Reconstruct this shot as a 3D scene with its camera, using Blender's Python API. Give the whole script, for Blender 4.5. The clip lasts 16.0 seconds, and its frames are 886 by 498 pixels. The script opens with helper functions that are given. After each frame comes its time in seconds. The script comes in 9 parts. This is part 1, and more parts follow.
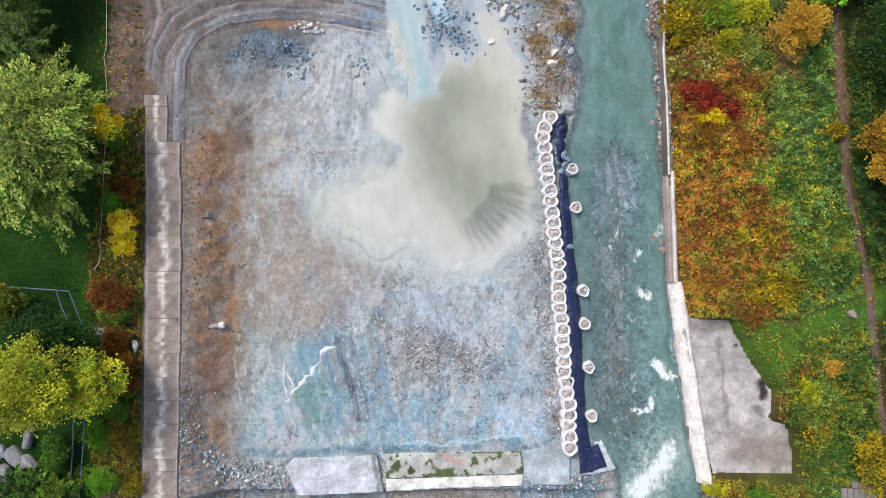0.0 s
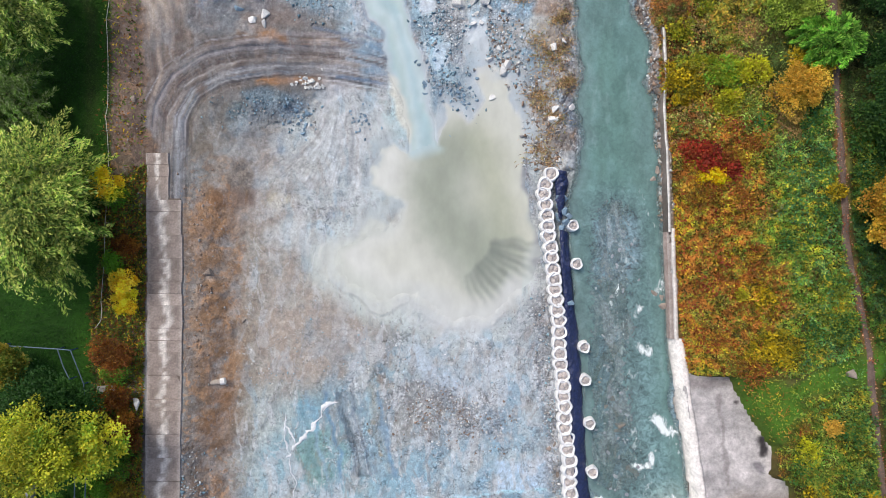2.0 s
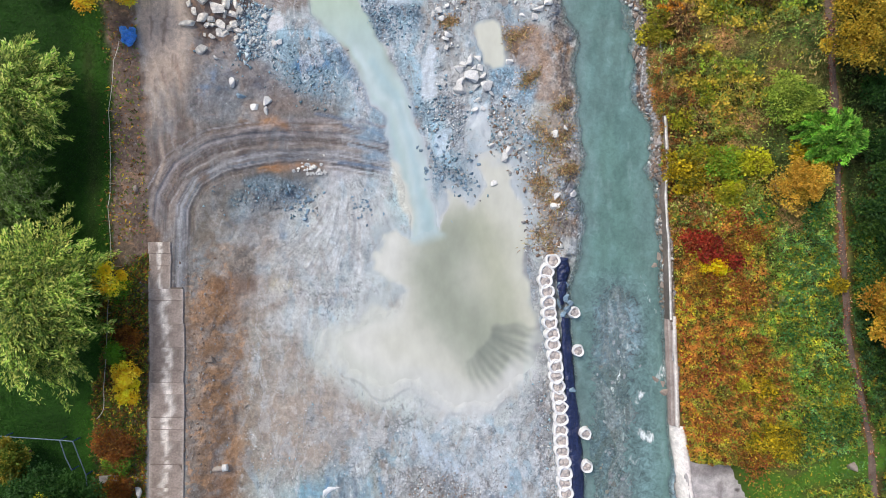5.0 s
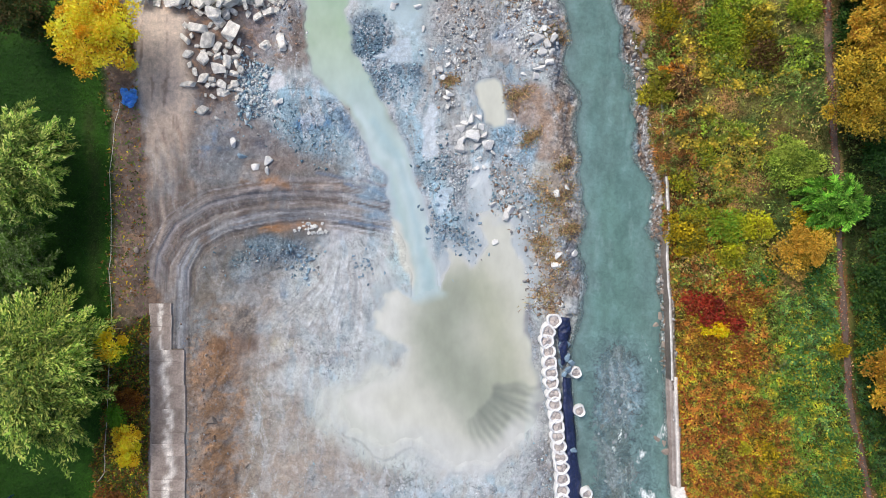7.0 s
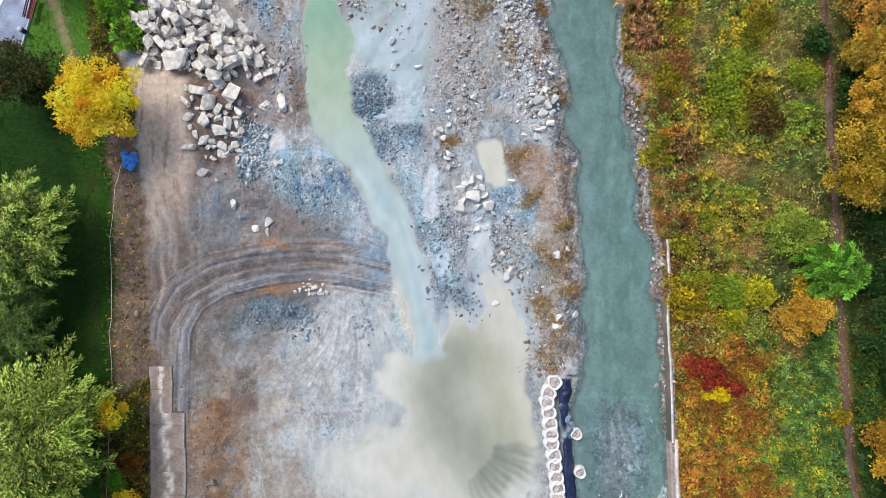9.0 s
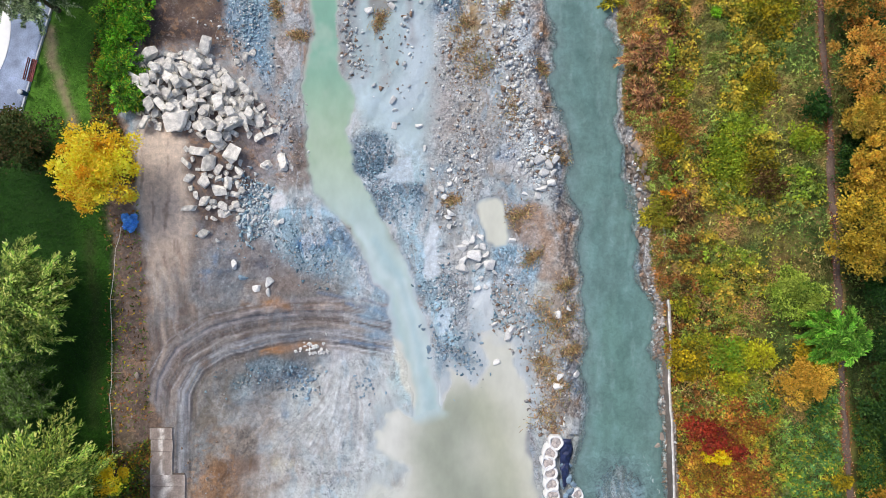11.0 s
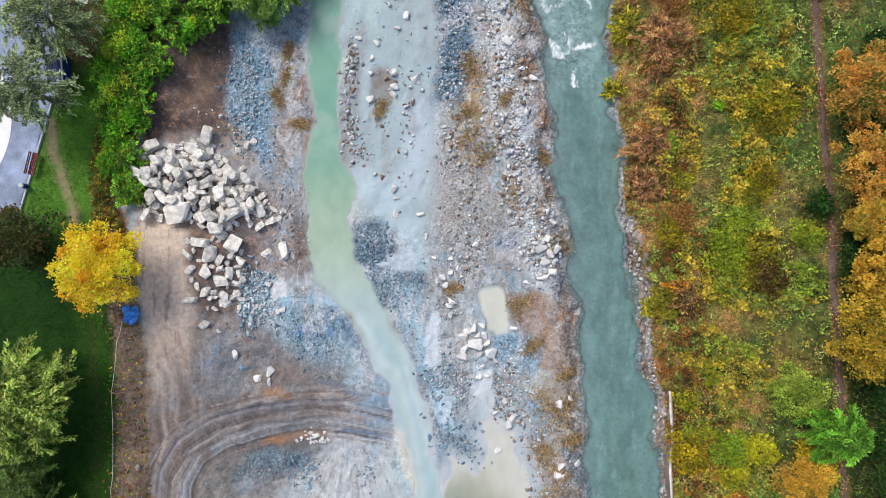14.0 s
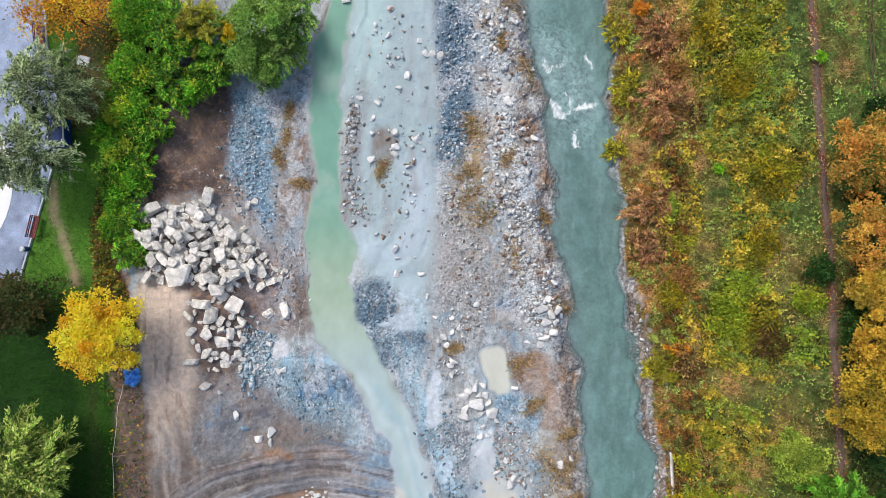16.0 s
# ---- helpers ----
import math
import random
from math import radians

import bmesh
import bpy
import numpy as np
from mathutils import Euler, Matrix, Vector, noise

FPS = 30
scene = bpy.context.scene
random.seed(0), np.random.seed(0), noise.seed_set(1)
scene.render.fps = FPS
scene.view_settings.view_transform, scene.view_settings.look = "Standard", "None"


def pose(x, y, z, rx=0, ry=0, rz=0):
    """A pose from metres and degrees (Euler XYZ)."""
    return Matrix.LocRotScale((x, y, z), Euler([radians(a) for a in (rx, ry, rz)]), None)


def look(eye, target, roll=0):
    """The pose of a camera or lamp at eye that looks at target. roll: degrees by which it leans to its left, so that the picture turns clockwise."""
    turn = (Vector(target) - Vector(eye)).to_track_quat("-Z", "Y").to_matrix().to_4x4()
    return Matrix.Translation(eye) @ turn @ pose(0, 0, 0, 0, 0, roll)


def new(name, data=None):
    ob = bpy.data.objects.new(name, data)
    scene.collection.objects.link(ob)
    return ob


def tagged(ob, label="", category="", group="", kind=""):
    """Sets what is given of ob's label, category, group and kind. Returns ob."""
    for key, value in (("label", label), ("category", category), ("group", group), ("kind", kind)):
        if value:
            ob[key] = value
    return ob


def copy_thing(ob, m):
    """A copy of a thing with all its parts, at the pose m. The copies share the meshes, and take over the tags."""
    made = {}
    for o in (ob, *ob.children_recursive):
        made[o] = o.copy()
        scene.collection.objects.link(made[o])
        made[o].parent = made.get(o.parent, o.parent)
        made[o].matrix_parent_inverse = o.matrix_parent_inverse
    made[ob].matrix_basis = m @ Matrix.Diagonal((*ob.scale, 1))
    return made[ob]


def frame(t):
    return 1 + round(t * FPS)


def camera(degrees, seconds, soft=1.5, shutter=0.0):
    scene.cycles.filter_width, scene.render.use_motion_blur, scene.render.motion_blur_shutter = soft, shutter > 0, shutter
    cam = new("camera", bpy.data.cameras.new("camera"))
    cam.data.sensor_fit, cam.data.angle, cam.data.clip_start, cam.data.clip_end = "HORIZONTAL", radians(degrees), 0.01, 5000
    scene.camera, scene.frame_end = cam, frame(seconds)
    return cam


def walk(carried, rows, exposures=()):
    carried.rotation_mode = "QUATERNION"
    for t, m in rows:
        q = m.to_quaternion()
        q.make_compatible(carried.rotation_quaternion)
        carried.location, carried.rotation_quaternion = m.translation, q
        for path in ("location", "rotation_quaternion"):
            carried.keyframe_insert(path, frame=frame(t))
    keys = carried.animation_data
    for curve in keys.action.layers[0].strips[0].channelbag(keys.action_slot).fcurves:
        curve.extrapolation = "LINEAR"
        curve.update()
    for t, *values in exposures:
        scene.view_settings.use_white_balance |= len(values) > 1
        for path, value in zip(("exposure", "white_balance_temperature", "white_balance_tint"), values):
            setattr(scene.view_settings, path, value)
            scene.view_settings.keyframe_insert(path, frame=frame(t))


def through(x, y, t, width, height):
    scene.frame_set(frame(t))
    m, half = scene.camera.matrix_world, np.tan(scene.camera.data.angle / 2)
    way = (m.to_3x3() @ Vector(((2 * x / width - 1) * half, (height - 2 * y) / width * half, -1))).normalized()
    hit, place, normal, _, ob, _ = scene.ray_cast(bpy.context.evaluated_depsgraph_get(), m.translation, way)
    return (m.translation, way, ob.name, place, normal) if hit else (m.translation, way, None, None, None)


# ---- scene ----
cam = camera(73.9, 16.0, soft=0.75)
METRES, EYE, TILT, LEAN, TURN = 41.5, 52.1, -90.0, 0.0, 0.0
ROWS = [
    (0.0, 0.0, 0.0, 0.0, 0.0, 0.0, -0.0),
    (0.5, -0.0005, -0.0003, 0.0292, -0.01, 0.01, -0.01),
    (1.0, -0.0016, -0.0008, 0.0592, -0.02, -0.01, -0.01),
    (1.5, -0.0013, -0.0015, 0.0893, 0.0, -0.03, -0.02),
    (2.0, -0.0021, -0.0019, 0.1188, -0.01, -0.02, -0.02),
    (2.5, -0.0029, -0.0024, 0.1488, -0.01, -0.02, -0.03),
    (3.0, -0.0032, -0.003, 0.1789, 0.0, -0.0, -0.03),
    (3.5, -0.0044, -0.0036, 0.2097, -0.02, -0.01, -0.03),
    (4.0, -0.0051, -0.0038, 0.2408, -0.03, -0.04, -0.04),
    (6.5, -0.0088, -0.0029, 0.3968, -0.05, -0.07, -0.03),
    (7.0, -0.0095, -0.0026, 0.429, -0.06, -0.07, -0.04),
    (7.5, -0.0097, -0.0021, 0.4614, -0.05, -0.07, -0.04),
    (8.0, -0.0103, -0.0017, 0.4939, -0.05, -0.07, -0.06),
    (8.5, -0.011, -0.0013, 0.5258, -0.07, -0.05, -0.07),
    (9.0, -0.0111, -0.0013, 0.5592, -0.07, -0.11, -0.07),
    (11.5, -0.0145, 0.0007, 0.7142, -0.09, -0.02, -0.05),
    (12.0, -0.0155, 0.001, 0.7456, -0.1, -0.01, -0.05),
    (12.5, -0.0155, 0.0011, 0.7775, -0.09, -0.02, -0.05),
    (13.0, -0.0158, 0.0013, 0.809, -0.09, -0.03, -0.05),
    (13.5, -0.0158, 0.0014, 0.8414, -0.08, -0.08, -0.07),
    (14.0, -0.0158, 0.0014, 0.8721, -0.07, -0.05, -0.08),
    (14.5, -0.0165, 0.0014, 0.9039, -0.08, -0.06, -0.09),
    (15.0, -0.0178, 0.0012, 0.9356, -0.1, -0.05, -0.1),
    (15.5, -0.0191, 0.0012, 0.9672, -0.13, -0.03, -0.11),
    (16.0, -0.0193, 0.001, 0.9997, -0.11, -0.06, -0.11),
]
walk(cam, [(t, pose(0, 0, EYE, TILT, LEAN, TURN) @ pose(METRES * x, METRES * y, METRES * z, 90 + pitch, roll, yaw)) for t, x, y, z, yaw, pitch, roll in ROWS])

# ---- world and sun: an overcast autumn day ----
world = bpy.data.worlds.new("world")
scene.world = world
world.use_nodes = True
wn = world.node_tree
sky = wn.nodes.new("ShaderNodeTexSky")
sky.sky_type = "NISHITA"
sky.sun_disc = False
sky.sun_elevation, sky.sun_rotation = radians(52), radians(-40)
sky.dust_density, sky.air_density = 4.0, 1.0
wn.links.new(sky.outputs[0], wn.nodes["Background"].inputs[0])
wn.nodes["Background"].inputs[1].default_value = 0.15
sun_data = bpy.data.lights.new("sun", "SUN")
sun_data.energy, sun_data.angle, sun_data.color = 1.5, radians(18), (1.0, 0.96, 0.9)
sun = new("sun", sun_data)
sun.matrix_world = look((-25, 30, 50), (0, 0, 0))
scene.view_settings.exposure = 0.045


# ---- small tools ----
def c(r, g, b):
    """Linear colour from 0-255 values."""
    return tuple((v / 255 / 12.92) if v < 10.3 else ((v / 255 + 0.055) / 1.055) ** 2.4 for v in (r, g, b))


def sstep(a, b, x):
    t = np.clip((x - a) / (b - a), 0, 1)
    return t * t * (3 - 2 * t)


def lattice(x, y, seed):
    """Smooth value noise, about -1..1, on arrays."""
    tab = np.random.RandomState(seed).uniform(-1, 1, (256, 256))
    xi, yi = np.floor(x).astype(int), np.floor(y).astype(int)
    fx, fy = x - xi, y - yi
    fx, fy = fx * fx * (3 - 2 * fx), fy * fy * (3 - 2 * fy)
    a, b = tab[xi % 256, yi % 256], tab[(xi + 1) % 256, yi % 256]
    d, e = tab[xi % 256, (yi + 1) % 256], tab[(xi + 1) % 256, (yi + 1) % 256]
    return (a * (1 - fx) + b * fx) * (1 - fy) + (d * (1 - fx) + e * fx) * fy


def fbm(x, y, size, octaves=4, seed=1):
    """Fractal noise whose largest lumps are about size metres."""
    out, amp, total = 0.0, 1.0, 0.0
    for o in range(octaves):
        out = out + amp * lattice(x / size * 2**o + 17.3 * o, y / size * 2**o - 9.1 * o, seed + o)
        total += amp
        amp *= 0.55
    return out / total * 1.5


def poly_dist(px, py, pts, closed):
    """Distance to a line of points and, for a closed one, whether inside."""
    best = np.full(px.shape, 1e9)
    inside = np.zeros(px.shape, bool)
    n = len(pts)
    for i in range(n if closed else n - 1):
        ax, ay = pts[i][:2]
        bx, by = pts[(i + 1) % n][:2]
        dx, dy = bx - ax, by - ay
        k = np.clip(((px - ax) * dx + (py - ay) * dy) / (dx * dx + dy * dy + 1e-9), 0, 1)
        best = np.minimum(best, (px - ax - k * dx) ** 2 + (py - ay - k * dy) ** 2)
        if closed and ay != by:
            inside ^= ((ay > py) != (by > py)) & (px < (bx - ax) * (py - ay) / (by - ay) + ax)
    return np.sqrt(best), inside


def signed(px, py, pts):
    d, inside = poly_dist(px, py, pts, True)
    return np.where(inside, -d, d)


def mesh_of(name, verts, faces, loops=4):
    """A mesh from arrays of corners and of equal faces."""
    me = bpy.data.meshes.new(name)
    verts, faces = np.asarray(verts, np.float32), np.asarray(faces, np.int32)
    me.vertices.add(len(verts))
    me.vertices.foreach_set("co", verts.ravel())
    me.loops.add(faces.size)
    me.loops.foreach_set("vertex_index", faces.ravel())
    me.polygons.add(len(faces))
    me.polygons.foreach_set("loop_start", np.arange(0, faces.size, loops, dtype=np.int32))
    me.update(calc_edges=True)
    return me


def paint_mesh(me, name, values):
    a = me.attributes.new(name, "FLOAT_COLOR", "POINT")
    full = np.ones((len(me.vertices), 4), np.float32)
    full[:, :3] = values
    a.data.foreach_set("color", full.ravel())


def mark_mesh(me, name, values):
    a = me.attributes.new(name, "FLOAT", "POINT")
    a.data.foreach_set("value", np.asarray(values, np.float32).ravel())


def smooth(me, on=True):
    me.polygons.foreach_set("use_smooth", np.full(len(me.polygons), on))


def part(name, bm, material, parent=None, label=""):
    """Links a bmesh, or a mesh, as one object, under a thing or at top level."""
    if isinstance(bm, bpy.types.Mesh):
        me = bm
    else:
        me = bpy.data.meshes.new(name)
        bm.to_mesh(me)
        bm.free()
    if material and not me.materials:
        me.materials.append(material)
    ob = new(name, me)
    if parent:
        ob.parent = parent
    if label:
        ob["label"] = label
    return ob


def thing(name, x, y, z, label, category, group="", kind="", turn=0.0):
    ob = new(name)
    ob.empty_display_size = 0.2
    ob.location, ob.rotation_euler[2] = (x, y, z), turn
    return tagged(ob, label, category, group, kind)


def box(bm, size, at=(0, 0, 0), turn=0.0, bevel=0.0):
    m = Matrix.Translation(at) @ Matrix.Rotation(turn, 4, "Z") @ Matrix.Diagonal((*size, 1))
    made = bmesh.ops.create_cube(bm, size=1, matrix=m)
    if bevel:
        edges = list({e for v in made["verts"] for e in v.link_edges})
        bmesh.ops.bevel(bm, geom=edges, offset=bevel, segments=2, affect="EDGES", profile=0.6)


def tube(bm, a, b, r0, r1=None, sides=8):
    a, b = Vector(a), Vector(b)
    d = b - a
    m = Matrix.Translation((a + b) / 2) @ d.to_track_quat("Z", "Y").to_matrix().to_4x4()
    bmesh.ops.create_cone(bm, cap_ends=True, segments=sides, radius1=r0, radius2=r0 if r1 is None else r1, depth=d.length, matrix=m)


# ---- materials ----
def material(name, color=None, attr="", rough=0.8, metal=0.0, grain=((6, 0.15), (45, 0.2)), bump=0.3, bump_size=30, spec=0.3, through=0.0, island=0.0, pebble=False):
    """Colour from a plain value or a mesh attribute, broken up at two sizes, with fine relief."""
    m = bpy.data.materials.new(name)
    m.use_nodes = True
    t = m.node_tree
    n, l = t.nodes, t.links
    b = n["Principled BSDF"]
    co = n.new("ShaderNodeTexCoord")
    if attr:
        src = n.new("ShaderNodeAttribute")
        src.attribute_name = attr
        col = src.outputs["Color"]
    else:
        src = n.new("ShaderNodeRGB")
        src.outputs[0].default_value = (*color, 1)
        col = src.outputs[0]
    fac = None

    def times(a, k):
        q = n.new("ShaderNodeMath")
        q.operation = "MULTIPLY"
        l.new(a, q.inputs[0])
        l.new(k, q.inputs[1])
        return q.outputs[0]

    for size, amount in grain:
        tex = n.new("ShaderNodeTexNoise")
        tex.inputs["Scale"].default_value = size
        tex.inputs["Detail"].default_value = 4
        l.new(co.outputs["Object"], tex.inputs["Vector"])
        r = n.new("ShaderNodeMapRange")
        r.inputs[1].default_value, r.inputs[2].default_value = 0.3, 0.7
        r.inputs[3].default_value, r.inputs[4].default_value = 1 - amount, 1 + amount
        l.new(tex.outputs[0], r.inputs[0])
        fac = r.outputs[0] if fac is None else times(fac, r.outputs[0])
    if pebble:
        gv = n.new("ShaderNodeAttribute")
        gv.attribute_name = "gravel"
        vo = n.new("ShaderNodeTexVoronoi")
        vo.inputs["Scale"].default_value = 5.5
        l.new(co.outputs["Object"], vo.inputs["Vector"])
        sep = n.new("ShaderNodeSeparateColor")
        l.new(vo.outputs["Color"], sep.inputs[0])
        r = n.new("ShaderNodeMapRange")
        r.inputs[3].default_value, r.inputs[4].default_value = 0.55, 1.5
        l.new(sep.outputs[0], r.inputs[0])
        mixv = n.new("ShaderNodeMix")
        mixv.data_type = "FLOAT"
        mixv.inputs[2].default_value = 1
        l.new(gv.outputs["Fac"], mixv.inputs[0])
        l.new(r.outputs[0], mixv.inputs[3])
        fac = times(fac, mixv.outputs[0])
    if island:
        info = n.new("ShaderNodeObjectInfo")
        r = n.new("ShaderNodeMapRange")
        r.inputs[3].default_value, r.inputs[4].default_value = 1 - island, 1 + island
        l.new(info.outputs["Random"], r.inputs[0])
        fac = r.outputs[0] if fac is None else times(fac, r.outputs[0])
    if fac is not None:
        sc = n.new("ShaderNodeVectorMath")
        sc.operation = "SCALE"
        l.new(col, sc.inputs[0])
        l.new(fac, sc.inputs["Scale"])
        col = sc.outputs[0]
    l.new(col, b.inputs["Base Color"])
    b.inputs["Roughness"].default_value, b.inputs["Metallic"].default_value = rough, metal
    b.inputs["Specular IOR Level"].default_value = spec
    if bump:
        tex = n.new("ShaderNodeTexNoise")
        tex.inputs["Scale"].default_value, tex.inputs["Detail"].default_value = bump_size, 5
        l.new(co.outputs["Object"], tex.inputs["Vector"])
        bp = n.new("ShaderNodeBump")
        bp.inputs["Strength"].default_value, bp.inputs["Distance"].default_value = bump, 0.6 / bump_size
        l.new(tex.outputs[0], bp.inputs["Height"])
        l.new(bp.outputs[0], b.inputs["Normal"])
        if pebble:
            bp2 = n.new("ShaderNodeBump")
            bp2.inputs["Distance"].default_value = 0.08
            bp2.invert = True
            l.new(times(gv.outputs["Fac"], vo.outputs["Distance"]), bp2.inputs["Height"])
            l.new(bp.outputs[0], bp2.inputs["Normal"])
            l.new(bp2.outputs[0], b.inputs["Normal"])
    if through:
        tr = n.new("ShaderNodeBsdfTranslucent")
        l.new(col, tr.inputs["Color"])
        mx = n.new("ShaderNodeMixShader")
        mx.inputs[0].default_value = through
        l.new(b.outputs[0], mx.inputs[1])
        l.new(tr.outputs[0], mx.inputs[2])
        l.new(mx.outputs[0], n["Material Output"].inputs["Surface"])
    return m


def water_material(name, ripple, size, rough, mottle=0.2):
    """Turbid water: its own colour, clear where it is shallow, white where it breaks."""
    m = bpy.data.materials.new(name)
    m.use_nodes = True
    t = m.node_tree
    n, l = t.nodes, t.links
    b = n["Principled BSDF"]
    co = n.new("ShaderNodeTexCoord")
    col = n.new("ShaderNodeAttribute")
    col.attribute_name = "col"
    foam = n.new("ShaderNodeAttribute")
    foam.attribute_name = "foam"
    deep = n.new("ShaderNodeAttribute")
    deep.attribute_name = "deep"
    tex = n.new("ShaderNodeTexNoise")
    tex.inputs["Scale"].default_value, tex.inputs["Detail"].default_value = size, 6
    tex.inputs["Distortion"].default_value = 0.6
    mp = n.new("ShaderNodeMapping")
    mp.inputs["Scale"].default_value = (1.0, 0.55, 1.0)
    l.new(co.outputs["Object"], mp.inputs["Vector"])
    l.new(mp.outputs[0], tex.inputs["Vector"])
    wide = n.new("ShaderNodeTexNoise")
    wide.inputs["Scale"].default_value, wide.inputs["Detail"].default_value = 0.9, 5
    l.new(mp.outputs[0], wide.inputs["Vector"])
    var = n.new("ShaderNodeMapRange")
    var.inputs[1].default_value, var.inputs[2].default_value = 0.3, 0.7
    var.inputs[3].default_value, var.inputs[4].default_value = 1 - mottle, 1 + mottle
    l.new(wide.outputs[0], var.inputs[0])
    # lit and shaded sides of choppy waves, multiplied into the colour
    chop = n.new("ShaderNodeAttribute")
    chop.attribute_name = "chop"
    wave = n.new("ShaderNodeTexNoise")
    wave.inputs["Scale"].default_value, wave.inputs["Detail"].default_value = 2.4, 5
    wave.inputs["Roughness"].default_value, wave.inputs["Distortion"].default_value = 0.62, 0.8
    l.new(co.outputs["Object"], wave.inputs["Vector"])
    wr = n.new("ShaderNodeMapRange")
    wr.inputs[1].default_value, wr.inputs[2].default_value = 0.32, 0.68
    wr.inputs[3].default_value, wr.inputs[4].default_value = 0.45, 1.7
    l.new(wave.outputs[0], wr.inputs[0])
    cm = n.new("ShaderNodeMix")
    cm.data_type = "FLOAT"
    cm.inputs[2].default_value = 1
    l.new(chop.outputs["Fac"], cm.inputs[0])
    l.new(wr.outputs[0], cm.inputs[3])
    both = n.new("ShaderNodeMath")
    both.operation = "MULTIPLY"
    l.new(var.outputs[0], both.inputs[0])
    l.new(cm.outputs[0], both.inputs[1])
    sc = n.new("ShaderNodeVectorMath")
    sc.operation = "SCALE"
    l.new(col.outputs["Color"], sc.inputs[0])
    l.new(both.outputs[0], sc.inputs["Scale"])
    spray = n.new("ShaderNodeTexNoise")
    spray.inputs["Scale"].default_value, spray.inputs["Detail"].default_value = 2.0, 6
    spray.inputs["Roughness"].default_value, spray.inputs["Distortion"].default_value = 0.66, 0.9
    l.new(mp.outputs[0], spray.inputs["Vector"])
    br = n.new("ShaderNodeMath")
    br.operation = "ADD"
    l.new(foam.outputs["Fac"], br.inputs[0])
    l.new(spray.outputs[0], br.inputs[1])
    edge = n.new("ShaderNodeMapRange")
    edge.inputs[1].default_value, edge.inputs[2].default_value = 0.98, 1.16
    l.new(br.outputs[0], edge.inputs[0])
    mix = n.new("ShaderNodeMix")
    mix.data_type = "RGBA"
    mix.inputs["B"].default_value = (0.8, 0.86, 0.86, 1)
    l.new(edge.outputs[0], mix.inputs["Factor"])
    l.new(sc.outputs[0], mix.inputs["A"])
    l.new(mix.outputs["Result"], b.inputs["Base Color"])
    b.inputs["Roughness"].default_value = rough
    b.inputs["IOR"].default_value = 1.33
    bp = n.new("ShaderNodeBump")
    bp.inputs["Strength"].default_value, bp.inputs["Distance"].default_value = ripple, 0.12
    l.new(tex.outputs[0], bp.inputs["Height"])
    l.new(bp.outputs[0], b.inputs["Normal"])
    clear = n.new("ShaderNodeBsdfTransparent")
    ms = n.new("ShaderNodeMixShader")
    mx = n.new("ShaderNodeMath")
    mx.operation = "MAXIMUM"
    l.new(deep.outputs["Fac"], mx.inputs[0])
    l.new(edge.outputs[0], mx.inputs[1])
    l.new(mx.outputs[0], ms.inputs[0])
    l.new(clear.outputs[0], ms.inputs[1])
    l.new(b.outputs[0], ms.inputs[2])
    l.new(ms.outputs[0], n["Material Output"].inputs["Surface"])
    return m


